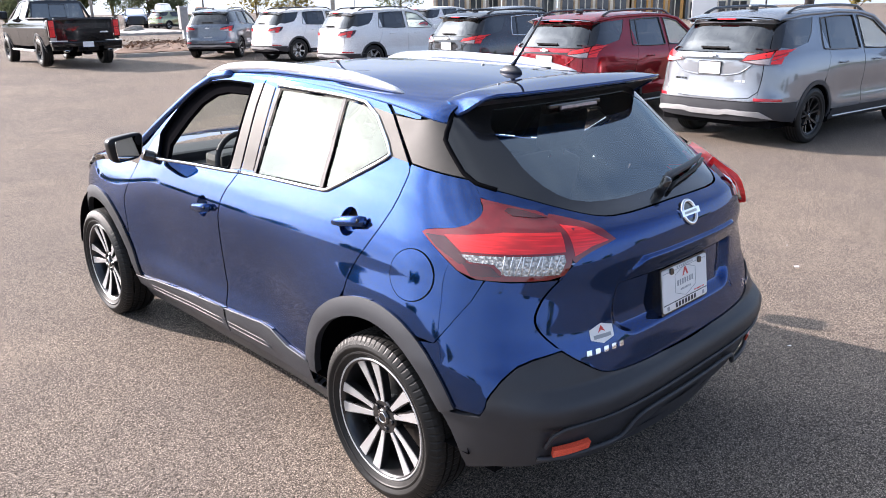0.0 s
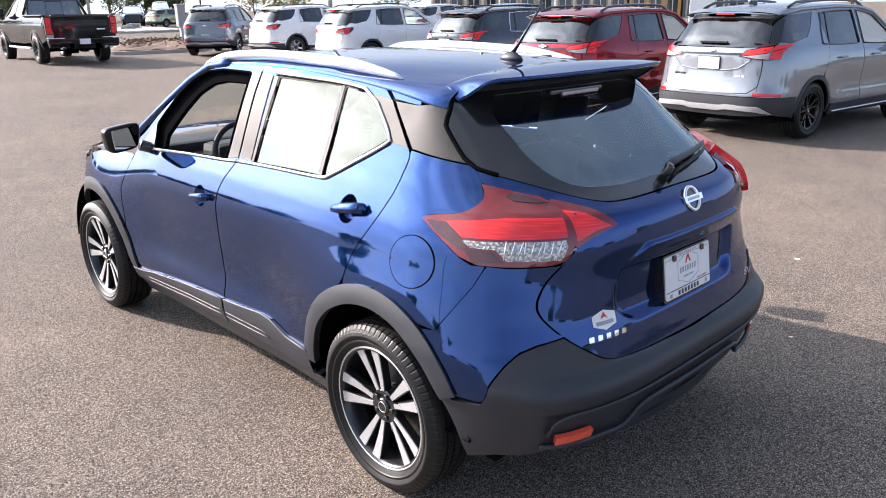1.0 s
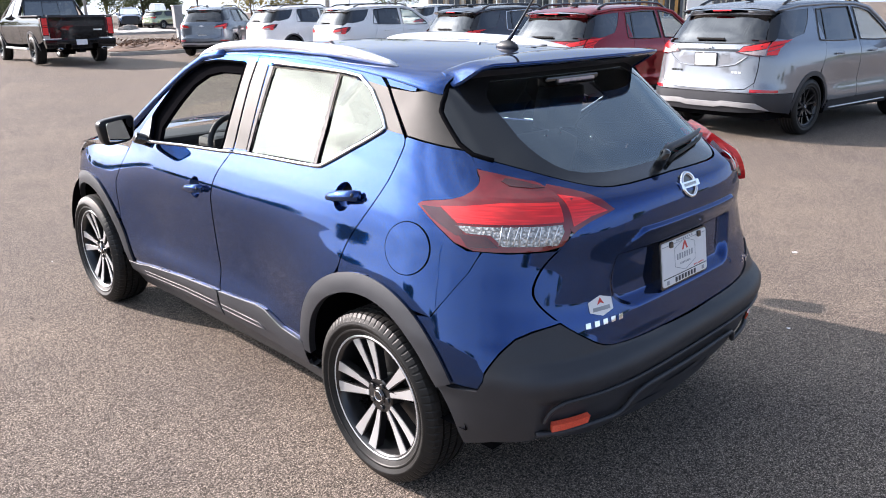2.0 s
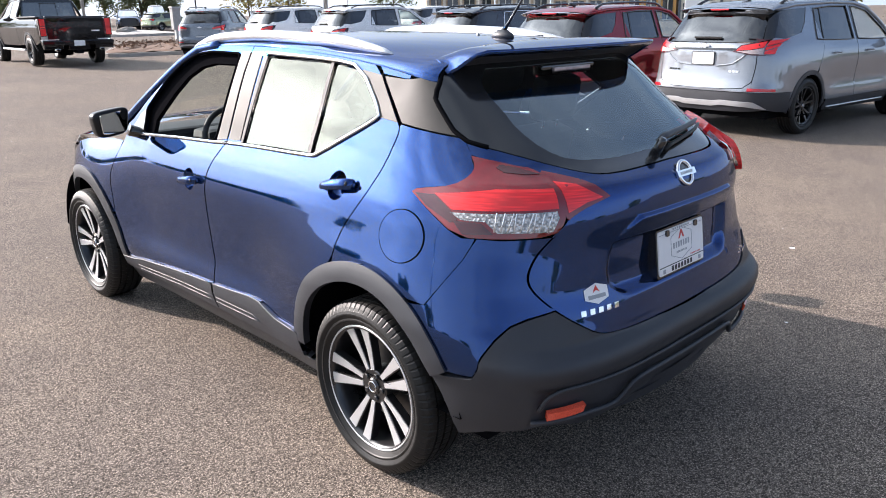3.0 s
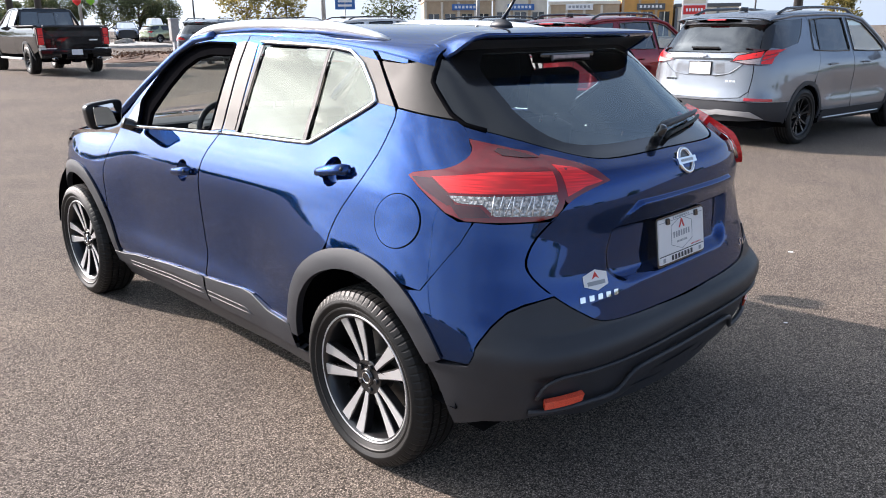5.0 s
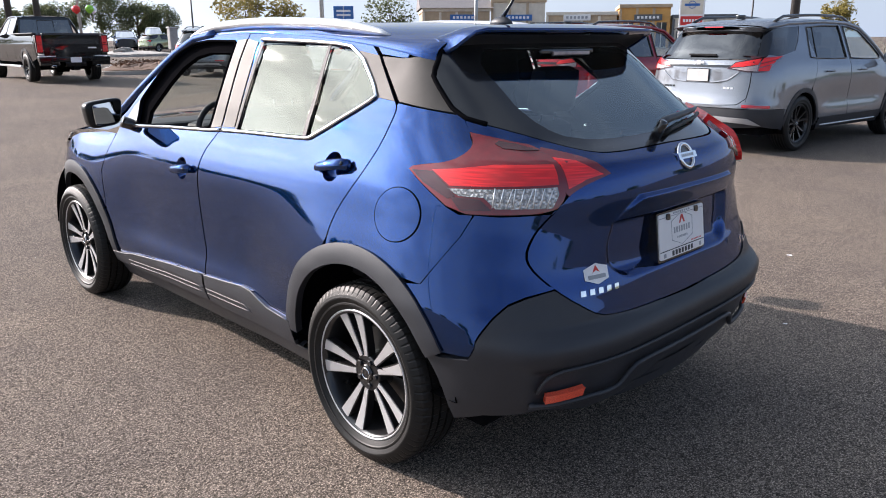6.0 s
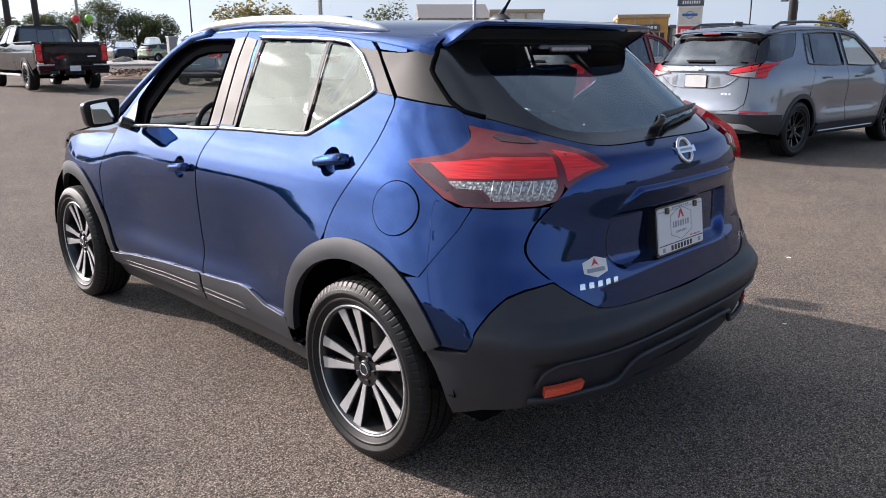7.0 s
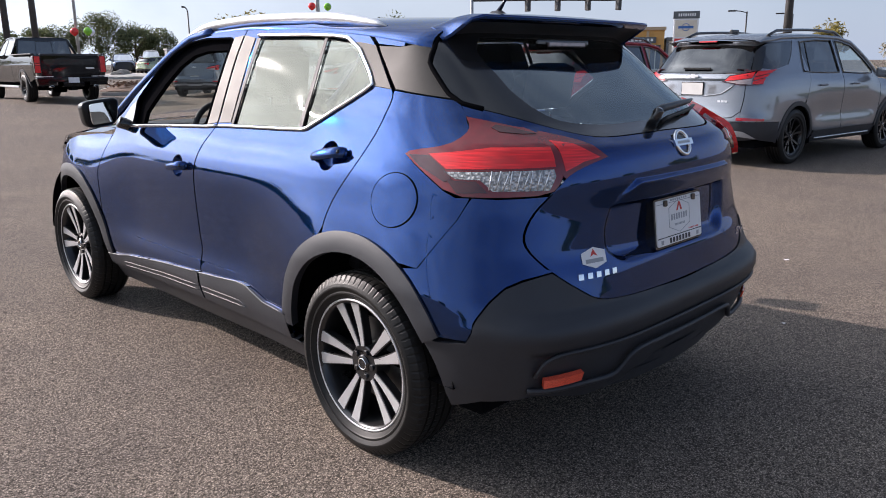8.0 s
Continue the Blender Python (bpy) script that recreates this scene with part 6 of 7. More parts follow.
    joined("cab_back", [grid_data(lambda u, t: Vector((u * (.90 - .16 * t), -.80 + .16 * t, .9 + 1.0 * t)), [-1, -.82], span(0, 1, 3)), grid_data(lambda u, t: Vector((u * (.90 - .16 * t), -.80 + .16 * t, .9 + 1.0 * t)), [.82, 1], span(0, 1, 3)), grid_data(lambda u, t: Vector((u * .74, -.80 + .08 * t, .9 + .52 * t)), [-1, 1], [0, 1]), grid_data(lambda u, t: Vector((u * (.64), -.66 + .02 * t, 1.82 + .12 * t)), [-1, 1], [0, 1])], BLACKPAINT, truck)
    link("rear_window", mesh_of("rear_window", *grid_data(lambda u, t: Vector((u * (.78 - .08 * t), -.725 + .065 * t, 1.40 + .44 * t)), span(-1, 1, 4), [0, 1]), DARKGLASS), truck)
    tube("window_frame", [(-.25, -.728, 1.42), (-.23, -.668, 1.82), (.23, -.668, 1.82), (.25, -.728, 1.42)], .012, BLACK, truck, closed=True, sides=5)
    link("roof", mesh_of("roof", *grid_data(lambda u, y: Vector((u * (.74 - .05 * abs(y + .05)), y, 1.915 + .06 * (1 - abs(u) ** 3) - .05 * max(abs(y + .1) - .3, 0))), span(-1, 1, 10), [-.66, -.60, -.3, .1, .40, .50]), BLACKPAINT), truck)
    for mir in (False, True):
        tube("roof_side", [S.on(S.by_y(y, q), q, -.02) for y, q in ((-.72, 1.42), (-.62, 1.88), (-.3, 1.925), (.2, 1.93), (.47, 1.89), (1.25, 1.36))], .04, BLACKPAINT, truck, sides=8, mirror=mir)
    link("windscreen", mesh_of("windscreen", *grid_data(lambda u, t: Vector((u * (.92 - .2 * t), 1.28 - .80 * t + .1 * (1 - u * u), 1.36 + .56 * t)), span(-1, 1, 6), [0, .5, 1]), CLEAR), truck)
    link("bonnet", mesh_of("bonnet", *grid_data(lambda u, t: Vector((u * .95, 1.28 + 1.3 * t, 1.36 - .10 * t - .05 * abs(u) ** 3)), span(-1, 1, 6), span(0, 1, 4)), BLACKPAINT), truck)
    link("bed_floor", mesh_of("bed_floor", *grid_data(lambda u, y: Vector((u * .82, y, .92)), [-1, 1], [-3.0, -.82]), CLAD), truck)
    for s in (-1, 1):
        box("bed_rail", s * .99 - .06, -3.0, 1.39, s * .99 + .06, -.80, 1.425, CLAD, truck, bev=.012)
        box("door_mirror", s * 1.16 - .12, 1.02, 1.38, s * 1.16 + .12, 1.14, 1.64, BLACKPAINT, truck, bev=.04)
        box("side_step", s * .96 - .05, -1.2, .42, s * .96 + .05, 1.3, .48, SATIN, truck, bev=.015)
    box("underbody", -.75, -2.9, .45, .75, 2.4, .62, DARK, truck)
    tube("rear_axle", [(-.85, -B, R), (.85, -B, R)], .07, DARK, truck)
    tube("axle_case", [(-.16, -B, R), (.16, -B, R)], .15, DARK, truck, sides=12)
    for cy in (-B, B):
        for s in (-1, 1):
            alloy_wheel(truck, (s * .885, cy, R), 0 if s < 0 else 180, 5 * s, "black", R, .245, .285)
    return truck


pickup()

# ---- far side of the lot ----
CONCRETE = plain("kerb_concrete", (0.42, 0.40, 0.37), 0.85, vary=0.2, scale=3, grain=0.3, grain_scale=90)
CABINET = plain("grey_cabinet_paint", (0.34, 0.34, 0.33), 0.6, vary=0.1)
MULCH = plain("brown_mulch", (0.15, 0.085, 0.052), 0.95, vary=0.6, scale=25, grain=0.8, grain_scale=60)
STONE = plain("boulder", (0.27, 0.25, 0.22), 0.9, vary=0.35, scale=4, grain=0.6, grain_scale=30)
POLE_DARK = plain("dark_painted_steel", (0.045, 0.042, 0.04), 0.5, vary=0.25)
POLE_GREY = plain("galvanised_steel", (0.42, 0.43, 0.43), 0.45, 0.6, vary=0.15)
BARK = plain("bark", (0.09, 0.065, 0.045), 0.95, vary=0.4, scale=6, grain=0.6, grain_scale=40)
BRICK_TAN = plain("tan_render", (0.48, 0.36, 0.24), 0.85, vary=0.12, scale=1.5)
OCHRE = plain("ochre_render", (0.62, 0.33, 0.10), 0.8, vary=0.1, scale=1.2)
CREAM = plain("cream_render", (0.68, 0.62, 0.52), 0.85, vary=0.1, scale=1.5)
SHOPGLASS = plain("shop_glass", (0.03, 0.035, 0.04), 0.05, coat=1.0)
SIGNRED = plain("red_sign", (0.60, 0.03, 0.03), 0.4)
SIGNBLUE = plain("blue_sign", (0.03, 0.14, 0.42), 0.4)
SIGNGREY = plain("grey_sign_band", (0.10, 0.11, 0.12), 0.5)
ROOFGREY = plain("grey_roofing", (0.20, 0.19, 0.19), 0.8, vary=0.2)
BALLOON_RED = plain("red_balloon", (0.80, 0.03, 0.03), 0.2, coat=0.5)
BALLOON_GREEN = plain("green_balloon", (0.22, 0.62, 0.04), 0.2, coat=0.5)
BALLOON_WHITE = plain("pale_balloon", (0.75, 0.80, 0.85), 0.2, coat=0.5)


def leaf_material(name, lo, hi):
    m, n, l, b = nodes_of(name)
    set_in(b, Roughness=0.6)
    g = n.new("ShaderNodeNewGeometry")
    tone = ramp(n, l, g.outputs["Random Per Island"], [(0.0, lo), (1.0, hi)])
    l.new(tone.outputs[0], b.inputs["Base Color"])
    through_light, mix = n.new("ShaderNodeBsdfTranslucent"), n.new("ShaderNodeMixShader")
    l.new(tone.outputs[0], through_light.inputs["Color"])
    mix.inputs[0].default_value = 0.45
    l.new(b.outputs[0], mix.inputs[1]), l.new(through_light.outputs[0], mix.inputs[2]), l.new(mix.outputs[0], n["Material Output"].inputs[0])
    return m


LEAF = leaf_material("green_leaves", (0.045, 0.065, 0.022), (0.19, 0.21, 0.085))
LEAF_GOLD = leaf_material("yellowing_leaves", (0.12, 0.10, 0.02), (0.34, 0.27, 0.06))
LEAF_PALE = leaf_material("pale_seed_heads", (0.15, 0.145, 0.11), (0.34, 0.32, 0.26))


def tree(x, y, height, spread, leaves, label, seed, trunk=0.3, lean=0.0, base=0.25, count=2600, size=0.20, group="trees beyond the lot"):
    """A trunk with limbs and a crown of many small leaves in uneven clumps."""
    rng = random.Random(seed)
    t = thing("tree", label, "tree", group, on_lot(x, y))
    tube("trunk", [(0, 0, -.2), (.05, .02, height * .2), (lean * .5, .1, height * .45), (lean, 0, height * .75)], [trunk / 2, trunk * .42, trunk * .3, trunk * .12], BARK, t, sides=8)
    limbs, clumps = [], []
    for i in range(9):
        a, h = i * 2.4 + rng.random(), height * (base + .05 + .5 * rng.random())
        r = spread * (.45 + .4 * rng.random())
        e = Vector((math.cos(a) * r, math.sin(a) * r, h + height * .18))
        limbs.append(tube_data([(lean * .3, 0, h * .8), e * .5 + Vector((0, 0, h * .35)), e], [trunk * .2, trunk * .12, trunk * .04], 5))
        clumps.append((e, spread * (.30 + .22 * rng.random())))
    for i in range(12):
        a, r = rng.random() * 6.283, spread * (rng.random() ** .5) * .8
        hz = height * (base + .12 + (1 - base - .15) * rng.random() ** .7 * (1 - .35 * (r / spread) ** 2))
        clumps.append((Vector((lean + math.cos(a) * r, math.sin(a) * r, hz)), spread * (.22 + .20 * rng.random())))
    joined("branchwork", limbs, BARK, t, smooth=True)
    vs, fs = [], []
    for i in range(count):
        c, cr = clumps[rng.randrange(len(clumps))]
        d = Vector((rng.gauss(0, 1), rng.gauss(0, 1), rng.gauss(0, .8)))
        p = c + d.normalized() * cr * rng.random() ** .35
        u = Vector((rng.gauss(0, 1), rng.gauss(0, 1), rng.gauss(0, 1))).normalized()
        w = u.orthogonal().normalized()
        s = size * (.6 + .8 * rng.random())
        k = len(vs)
        vs += [p - u * s, p + w * s * .55, p + u * s, p - w * s * .55]
        fs.append((k, k + 1, k + 2, k + 3))
    crown = link("crown", mesh_of("crown", vs, fs, leaves, smooth=False), t)
    return t


def far_trees():
    for x, y, h, s, seed in ((25.8, 89.0, 4.6, 2.6, 1), (28.6, 88.0, 5.0, 2.4, 12), (33.0, 88.0, 6.2, 3.2, 2), (36.4, 86.0, 5.0, 2.8, 3), (39.2, 87.0, 4.6, 2.3, 4), (22.4, 90.0, 4.3, 2.6, 5)):
        tree(x, y, h, s, LEAF, "broad dark green tree with a rounded crown", seed, .4, base=.06, count=9000, size=.11)
    tree(20.6, 35.5, 3.6, 1.7, LEAF_GOLD, "small tree with yellowing autumn leaves", 6, .14, count=1800, size=.10)
    tree(22.6, 34.6, 3.3, 1.5, LEAF_GOLD, "small tree with yellow-green leaves", 7, .14, count=1600, size=.10)
    tree(36.8, 42.0, 4.3, 2.0, LEAF, "small dark green tree by the shops", 8, .2, count=1500, size=.12)
    tree(54.9, 16.0, 3.9, 1.25, LEAF_GOLD, "small round tree turning yellow", 9, .2, count=1300, size=.12)
    tree(42.5, 8.2, 2.3, 1.5, LEAF_PALE, "bush of pale feathery seed heads", 10, .12, base=.05, count=1600, size=.09)
    tree(44.0, 5.6, 2.4, 1.6, LEAF_PALE, "bush of pale feathery seed heads", 11, .12, base=.05, count=1600, size=.09)
    # unseen trees added round the lot, so paint and glass reflect a dark horizon
    for i, (x, y, h) in enumerate(((-60, -70, 9), (-42, -85, 11), (-20, -95, 10), (5, -100, 12), (28, -92, 9), (-85, -40, 10), (-95, -5, 11), (60, -75, 10), (90, -50, 9), (-88, 62, 8), (-70, 84, 7), (-50, 96, 8), (-104, 40, 9), (-96, 20, 7), (-14, 124, 12), (-30, 118, 11), (-42, 108, 13), (-2, 130, 11), (-60, 104, 10))):
        tree(x * 1.5, y * 1.5, h * .8, h * .9, LEAF, "tree added out of view to darken reflections", 30 + i, .5, base=.05, count=3600, size=.40)


far_trees()


def island(pts, height, fill, label):
    """A raised bed: a kerb ring with a filled top."""
    top = [Vector((x, y, ground_z(y) + height)) for x, y in pts]
    c = sum(top, Vector()) / len(top)
    low = [Vector((p.x, p.y, p.z - height - .05)) for p in top]
    inn = [p + (c - p).normalized() * .18 for p in top]
    n = len(pts)
    ob = tagged(new("kerb_island", mesh_of("kerb_island", low + top + inn, [(i, (i + 1) % n, n + (i + 1) % n, n + i) for i in range(n)] + [(n + i, n + (i + 1) % n, 2 * n + (i + 1) % n, 2 * n + i) for i in range(n)], CONCRETE, smooth=False)), label, "kerb island")
    rings = [[p.lerp(c, t) + Vector((random.uniform(-.05, .05), random.uniform(-.05, .05), .16 * math.sin(min(t, .9) * 1.7) + random.uniform(0, .05))) for p in inn] for t in (.0, .12, .3, .5, .75)]
    v = [p for r in rings for p in r] + [c + Vector((0, 0, .18))]
    f = [(r * n + i, r * n + (i + 1) % n, (r + 1) * n + (i + 1) % n, (r + 1) * n + i) for r in range(4) for i in range(n)] + [(4 * n + i, 4 * n + (i + 1) % n, 5 * n) for i in range(n)]
    for k in range(700 if fill is MULCH else 0):
        p = inn[random.randrange(n)].lerp(c, random.random() ** .8) + Vector((random.uniform(-.1, .1), random.uniform(-.1, .1), random.uniform(.06, .24)))
        d, w, j = Vector((random.uniform(-1, 1), random.uniform(-1, 1), random.uniform(-.4, .6))).normalized() * .09, Vector((random.uniform(-1, 1), random.uniform(-1, 1), .6)).normalized() * .04, len(v)
        v += [p - d, p + w, p + d, p - w]
        f.append((j, j + 1, j + 2, j + 3))
    link("bed", mesh_of("bed", v, f, fill, smooth=False), ob)
    return ob


island(dense(fillet([(8.6, 25.9), (12.3, 25.5), (16.8, 33.2), (12.2, 33.6)], .9, 6), .35), .13, MULCH, "concrete kerbed bed filled with brown mulch")
island(dense(fillet([(17.6, 48.0), (22.5, 47.6), (23.5, 53.5), (18.5, 54.0)], 1.0, 6), .5), .13, CONCRETE, "small pale kerbed island")


def boulder():
    bm = bmesh.new()
    bmesh.ops.create_icosphere(bm, subdivisions=4, radius=1)
    for v in bm.verts:
        d = noise.noise(v.co * 1.7) * .30 + noise.noise(v.co * 5) * .10
        v.co = Vector((v.co.x * 1.25, v.co.y * .8, max(v.co.z, -.3) * .62)) * (1 + d)
    me = bpy.data.meshes.new("boulder")
    bm.to_mesh(me)
    bm.free()
    me.materials.append(STONE)
    ob = tagged(new("boulder", me), "weathered grey boulder on a kerbed island", "boulder")
    ob.matrix_world = pose(19.6, 50.0, ground_z(50) + .24, 0, 0, 20) @ Matrix.Diagonal((.62, .62, .55, 1))


boulder()


def post_box():
    t = thing("meter_post", "pale grey utility cabinet on a short post", "utility box", "", on_lot(14.85, 32.6))
    box("cabinet", -.20, -.15, .75, .20, .15, 1.75, CABINET, t, bev=.03)
    box("post", -.10, -.10, -.1, .10, .10, .76, POLE_GREY, t, bev=.01)
    box("cap", -.23, -.18, 1.745, .23, .18, 1.80, POLE_GREY, t, bev=.01)


post_box()


def pole(name, x, y, height, r, material, label, head=None, arm=1.2, turn=0.0, group="light poles"):
    t = thing(name, label, "pole", group, on_lot(x, y), turn)
    tube("shaft", [(0, 0, -.3), (0, 0, height * .5), (0, 0, height)], [r, r * .9, r * .75], material, t, sides=10)
    joined("foot", [lathe_data([(-.3, .0), (-.3, r * 2.2), (.45, r * 2.0), (.5, 0)], 14, "z")], CONCRETE, t)
    if head == "shoe":
        tube("arm", [(0, 0, height - .1), (arm * .5, 0, height + .05), (arm, 0, height + .1)], r * .5, material, t)
        box("lamp_head", arm * .8, -.16, height + .02, arm * .8 + .75, .16, height + .16, material, t, bev=.04)
    elif head == "curve":
        tube("arm", [(0, 0, height - .05), (-.15, 0, height + .25), (-.5, 0, height + .40), (-.9, 0, height + .42)], r * .6, material, t)
        box("lamp_head", -1.25, -.14, height + .34, -.70, .14, height + .50, material, t, bev=.04)
    return t


pole("sign_pole", 9.9, 39.9, 9.0, .175, POLE_DARK, "thick dark steel sign support", group="sign poles")
pole("sign_pole", 11.1, 39.5, 9.0, .175, POLE_DARK, "thick dark steel sign support", group="sign poles")
pole("light_pole", 11.25, 34.3, 8.5, .075, POLE_GREY, "slim grey light pole", "shoe")
pole("street_lamp", 38.6, 77.0, 6.2, .10, POLE_DARK, "dark street lamp with a curved arm", "curve", turn=40)
pole("street_lamp", 70.8, 29.2, 5.6, .09, POLE_DARK, "dark street lamp beyond the signs", "shoe", turn=120)
pole("street_lamp", 84.0, 30.0, 5.9, .09, POLE_DARK, "dark street lamp far behind the parked cars", "shoe", turn=120)
pole("light_pole", 30.3, 9.5, 9.0, .17, POLE_DARK, "thick dark lot light pole", "shoe")
pole("light_pole", 22.2, 30.6, 8.5, .12, POLE_GREY, "pale light pole behind the white cars", "shoe")
pole("light_pole", -22.0, 6.0, 8.0, .10, POLE_GREY, "slim grey light pole", "shoe", turn=200)


def sign_panel():
    t = thing("pole_sign", "red and white roadside sign panel between dark poles", "sign", "", (8.9, 39.9, ground_z(39.9)))
    box("panel", -1.1, -.12, 2.6, .5, .12, 4.6, SIGNRED, t, bev=.03)
    box("panel_bar", -.9, -.14, 3.3, .3, -.125, 3.6, WHITE, t)
    box("strut", -.5, -.08, -.2, -.3, .08, 2.62, POLE_DARK, t)


sign_panel()


def balloon(x, y, z, r, material, label):
    prof = [(-r * 1.12, .012), (-r * 1.04, .02), (-r * .9, r * .42), (-r * .45, r * .88), (r * .1, r), (r * .55, r * .82), (r * .85, r * .45), (r * .96, 0)]
    me = mesh_of("balloon", *lathe_data(prof, 20, "z"), material)
    ob = tagged(new("balloon", me), label, "balloon", "balloons on poles")
    ob.matrix_world = pose(x, y, z)
    tube("string", [(0, 0, -r * 1.15), (.02, 0, -r * 2), (.0, .0, -r * 3.2)], .006, WHITE, ob, sides=4)


balloon(11.08, 34.1, 2.85, .19, BALLOON_RED, "red balloon tied to a light pole")
balloon(11.68, 34.1, 2.88, .19, BALLOON_GREEN, "lime green balloon tied to a light pole")
balloon(11.95, 34.4, 2.86, .17, BALLOON_WHITE, "pale balloon tied to a light pole")
balloon(21.85, 30.6, 4.25, .20, BALLOON_RED, "red balloon tied to a light pole")
balloon(22.7, 30.4, 4.25, .20, BALLOON_GREEN, "lime green balloon tied to a light pole")


def shops():
    """A row of low shops far across the road, each block with its openings and roofline."""
    def block(name, label, a, b, depth, height, material, cap, bays, gable=False):
        va, vb = Vector((*a, 0)), Vector((*b, 0))
        along = (vb - va).normalized()
        back = Vector((-along.y, along.x, 0))
        if back.dot(Vector((1, 1, 0))) < 0:
            back = -back
        z0, ln = ground_z(max(a[1], b[1])) - .4, (vb - va).length
        t = thing(name, label, "shop building", "shops across the road")
        t.matrix_world = Matrix(((along.x, back.x, 0, va.x), (along.y, back.y, 0, va.y), (0, 0, 1, z0), (0, 0, 0, 1)))
        wall = joined("wall", [box_data(0, 0, 0, ln, depth, height)], material, t)
        box("parapet", -.15, -.15, height - .02, ln + .15, depth + .15, height + .35, cap, t, bev=.04)
        if gable:
            v = [Vector(p) for p in ((-.4, -.5, height + .35), (ln + .4, -.5, height + .35), (ln + .4, depth * .5, height + 2.2), (-.4, depth * .5, height + 2.2), (-.4, depth + .4, height + .35), (ln + .4, depth + .4, height + .35))]
            link("roof", mesh_of("roof", v, [(0, 1, 2, 3), (3, 2, 5, 4), (0, 3, 4), (1, 5, 2)], ROOFGREY, smooth=False), t)
        step_w = ln / bays
        for i in range(bays):
            x = i * step_w
            w = box("window", x + .35, -.05, .5, x + step_w - .35, .10, min(3.1, height - 1.4), SHOPGLASS, t, bev=.02)
            box("mullion", x + step_w / 2 - .05, -.09, .5, x + step_w / 2 + .05, -.04, min(3.1, height - 1.4), CREAM, w)
            box("sill", x + .25, -.14, .38, x + step_w - .25, .0, .5, CREAM, w)
            box("pilaster", x - .14, -.12, 0, x + .14, .0, height - .1, cap, t)
        return t
    a = block("shop", "tan shop with a low gabled roof", (58.7, 61.6), (64.4, 56.7), 12, 4.3, BRICK_TAN, CREAM, 4, True)
    b = block("shop", "pale cream shop front with dark windows", (64.6, 56.5), (68.5, 52.0), 12, 5.3, CREAM, BRICK_TAN, 3)
    c = block("shop", "tan shop with a flat parapet", (68.7, 51.8), (73.1, 45.5), 12, 3.9, BRICK_TAN, CREAM, 4)
    d = block("shop", "ochre flat-roofed shop with a dark sign band", (73.3, 45.2), (76.4, 40.8), 12, 4.7, OCHRE, BRICK_TAN, 3)
    e = block("shop", "pale grey low shop", (76.6, 40.5), (80.0, 35.0), 12, 3.6, CREAM, SIGNGREY, 3)
    for o, m, x in ((a, SIGNBLUE, 3.0), (b, SIGNBLUE, 1.5), (c, WHITE, 1.8), (d, SIGNGREY, 1.5)):
        box("shop_sign", x, -.22, 3.3, x + 3.0, -.10, 3.95, m, o, bev=.03)
        for i in range(6):
            box("sign_bar", x + .3 + .42 * i, -.235, 3.5, x + .56 + .42 * i, -.222, 3.78, WHITE if m is not WHITE else INK_GREY, o)


shops()


def pylon():
    t = thing("pylon_sign", "white shopping centre pylon sign with grey cap and red panel", "sign", "", (59.7, 29.5, ground_z(29.5)), -62)
    t.scale = (.88, .88, .97)
    box("body", -1.15, -.35, -.3, 1.15, .35, 4.75, WHITE, t, bev=.05)
    cap = box("cap", -1.22, -.42, 4.74, 1.22, .42, 5.35, SIGNGREY, t, bev=.05)
    for i in range(8):
        box("cap_bar", -.75 + .21 * i, -.432, 4.92, -.62 + .21 * i, -.421, 5.16, WHITE, cap)
    f = box("face", -1.0, -.37, 3.2, 1.0, -.352, 4.6, CREAM, t)
    tube("face_ring", [(.34 * math.cos(a), -.38, 4.0 + .30 * math.sin(a)) for a in [i * math.pi / 10 for i in range(20)]], .03, SIGNBLUE, f, closed=True, sides=5)
    box("face_bar", -.7, -.385, 3.9, .7, -.371, 4.1, SIGNBLUE, f)
    r = box("red_panel", -1.0, -.37, 2.3, 1.0, -.352, 3.05, SIGNRED, t)
    for i in range(6):
        box("panel_bar", -.75 + .27 * i, -.385, 2.55, -.57 + .27 * i, -.371, 2.8, WHITE, r)


pylon()


def traffic_signals():
    t = thing("signal_mast", "dark traffic signal mast with four black signal heads", "traffic light", "", on_lot(41.8, 37.8))
    tube("mast", [(0, 0, -.3), (0, 0, 6.4)], [.17, .12], POLE_GREY, t)
    d = Vector((6.6, -9.0, 0))
    tube("arm", [(0, 0, 5.6), tuple(d * .5 + Vector((0, 0, 5.55))), tuple(d + Vector((0, 0, 5.4)))], [.10, .08, .05], POLE_DARK, t)
    for k in (.38, .58, .78, .98):
        p = d * k
        h = box("signal_head", p.x - .17, p.y - .17, 4.72, p.x + .17, p.y + .17, 5.75, POLE_DARK, t, bev=.04)
        for i, m in enumerate((RED_DARK, AMBER, BALLOON_GREEN)):
            o = link("signal_lens", mesh_of("signal_lens", *lathe_data([(0, 0), (0, .11), (.02, .10), (.03, 0)], 14, "z"), m if i == 0 else SIGNGREY), h)
            o.matrix_basis = pose(p.x - .13, p.y - .13, 5.56 - .33 * i, 90, 0, -45)


traffic_signals()


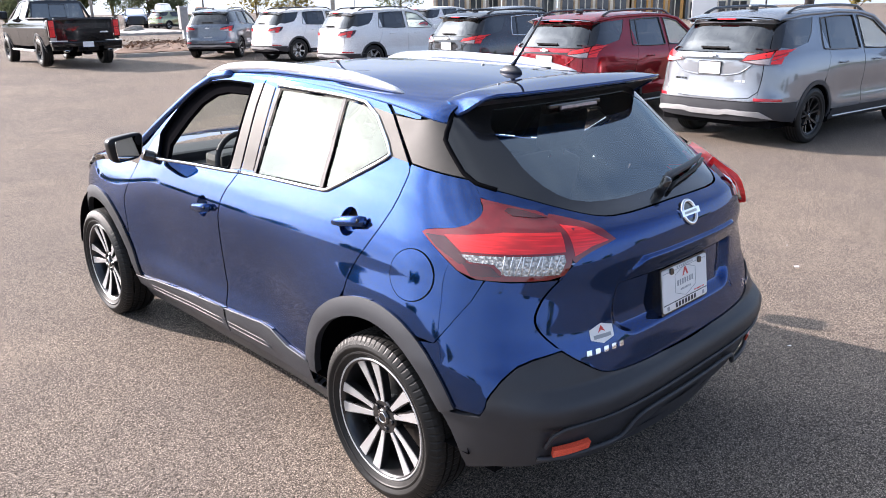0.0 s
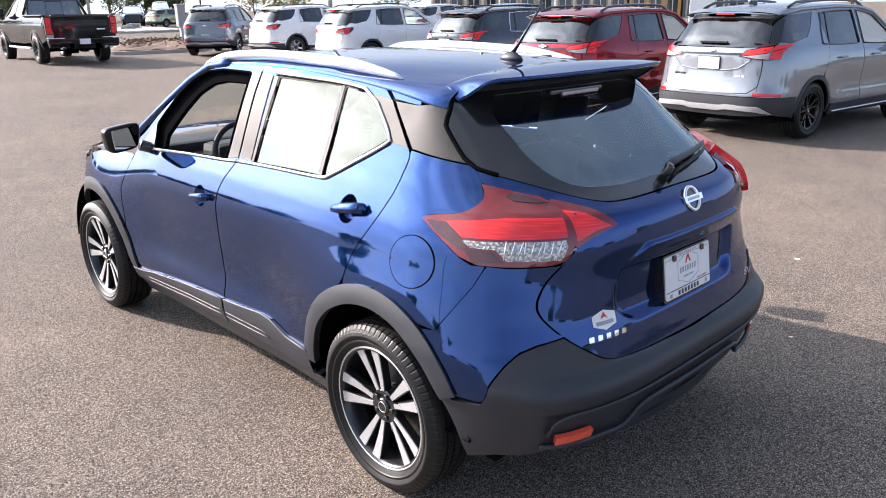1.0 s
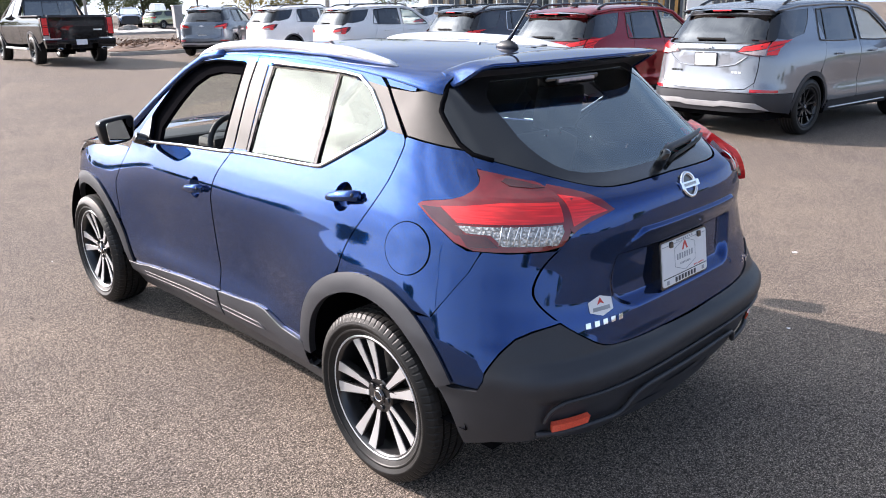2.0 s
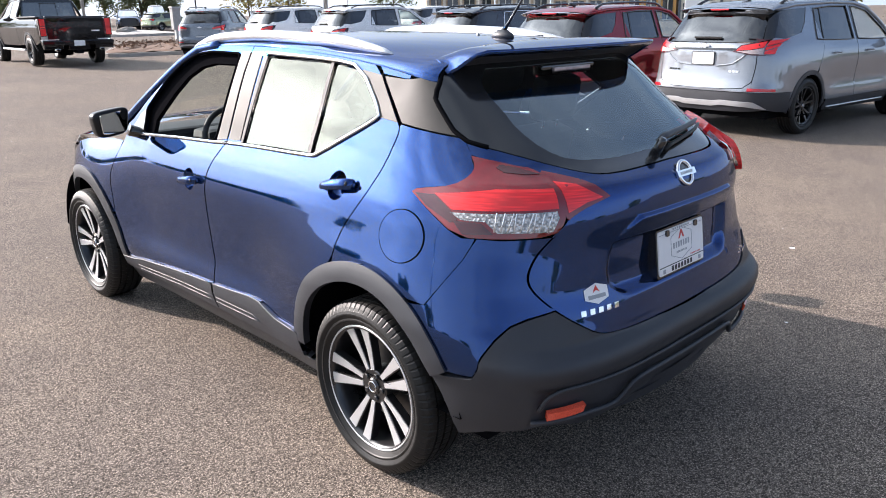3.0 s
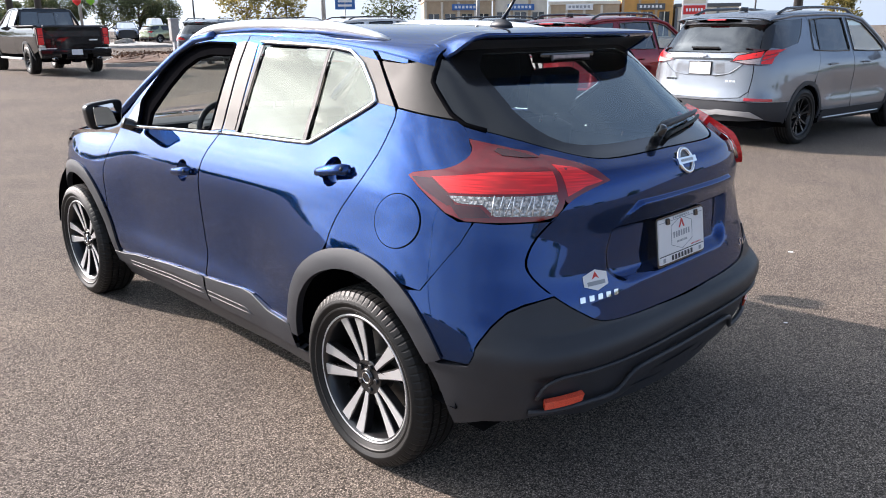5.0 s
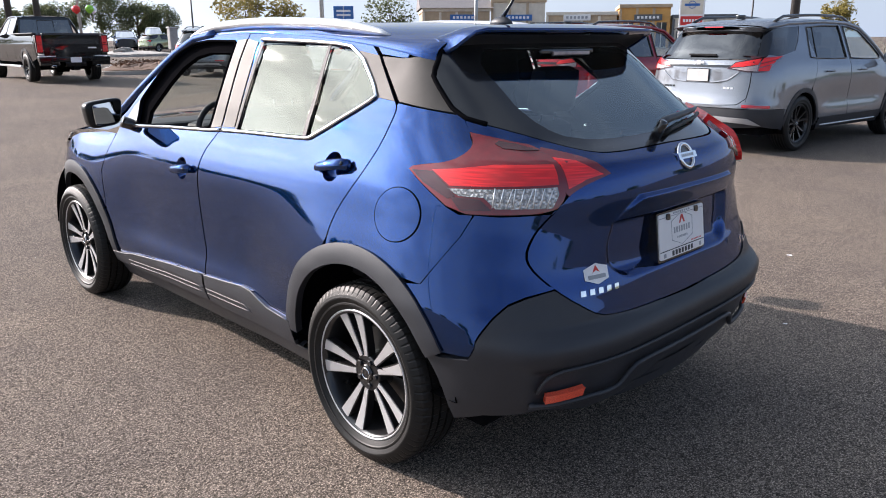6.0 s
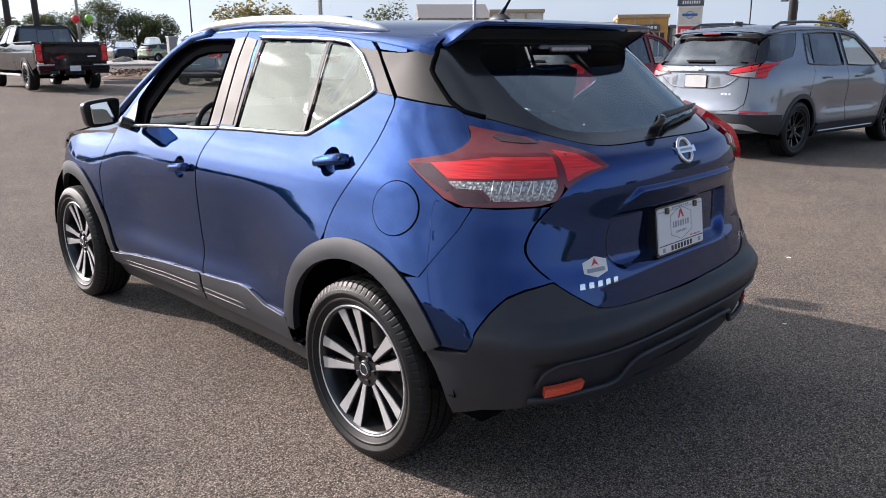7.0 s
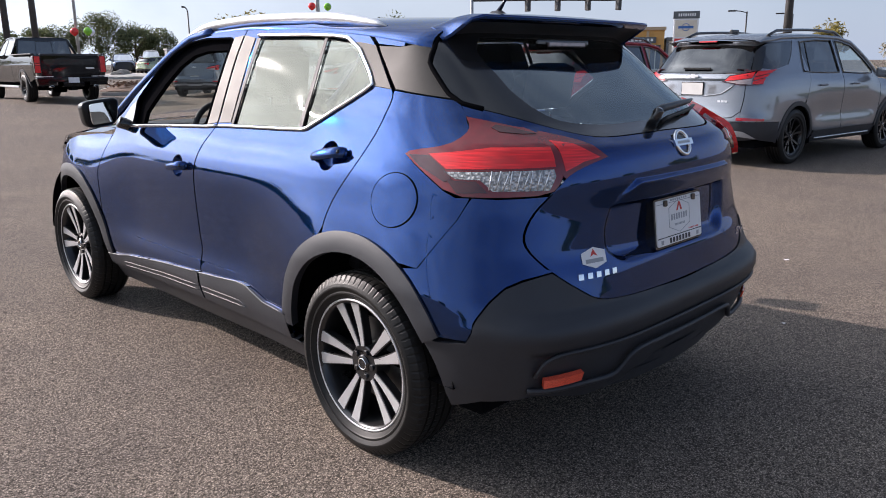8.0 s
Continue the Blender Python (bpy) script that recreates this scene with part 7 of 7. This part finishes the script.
def blue_sign():
    t = thing("road_sign", "small blue road sign on a thin post", "sign", "", on_lot(27.0, 35.0))
    tube("post", [(0, 0, -.2), (0, 0, 3.1)], .04, POLE_GREY, t)
    s = box("panel", -.6, -.03, 2.35, .6, .03, 3.1, SIGNBLUE, t, bev=.02, m=pose(0, 0, 0, 0, 0, -40))
    for i in range(2):
        box("panel_bar", -.42, -.042, 2.52 + .24 * i, .42, -.032, 2.64 + .24 * i, WHITE, s, m=pose(0, 0, 0, 0, 0, -40))


blue_sign()

# cars far across the lot and on the road
FAR = dict(fine=False, rails=False, skid=False, style="bright", group="cars far across the lot")
suv("navy_suv", "dark blue SUV far across the lot", NAVY, on_lot(26.2, 65.5), 160, SMALL, lamp_style=1, **FAR)
suv("white_van", "white van far across the lot", WHITEPAINT, on_lot(33.6, 76.0), 155, (4.9, 1.9, 2.1, 2.9), lamp_style=1, **FAR)
suv("grey_sedan", "blue-grey saloon car far across the lot", SLATE, on_lot(29.8, 68.5), 150, (4.6, 1.8, 1.45, 2.75), lamp_style=1, **FAR)
suv("orange_suv", "orange SUV far across the lot", ORANGE, on_lot(42.0, 84.0), -30, SMALL, lamp_style=1, **FAR)
suv("olive_car", "olive green saloon car far across the lot", OLIVE, on_lot(27.5, 60.5), -75, (4.6, 1.8, 1.45, 2.75), lamp_style=1, **FAR)
suv("white_suv", "white SUV far behind the parked row", WHITEPAINT, on_lot(21.5, 25.8), -88, SMALL, lamp_style=1, **FAR)
suv("white_suv", "white SUV far behind the parked row", WHITEPAINT, on_lot(22.0, 21.8), -88, SMALL, lamp_style=1, **FAR)
suv("silver_suv", "silver SUV far behind the parked row", SILVER, on_lot(22.4, 17.8), -88, SMALL, lamp_style=1, **FAR)


def scraps():
    """Leaf scraps and paper flecks on the asphalt."""
    rng = random.Random(5)
    vs, fs = [], []
    spots = [(2.86, -1.36, .022), (1.53, -1.86, .014)] + [(rng.uniform(-4, 6), rng.uniform(-3, 8), rng.uniform(.004, .011)) for _ in range(70)]
    for x, y, s in spots:
        k, a = len(vs), rng.random() * 6.28
        for i in range(4):
            b = a + i * 1.57
            vs.append((x + s * math.cos(b) * (1 if i % 2 else .5), y + s * math.sin(b), ground_z(y) + .004 + .004 * rng.random()))
        fs.append((k, k + 1, k + 2, k + 3))
    tagged(new("litter_flecks", mesh_of("litter_flecks", vs, fs, WHITE, smooth=False)), "pale flecks of paper and leaf on asphalt", "litter", kind="stuff")


scraps()
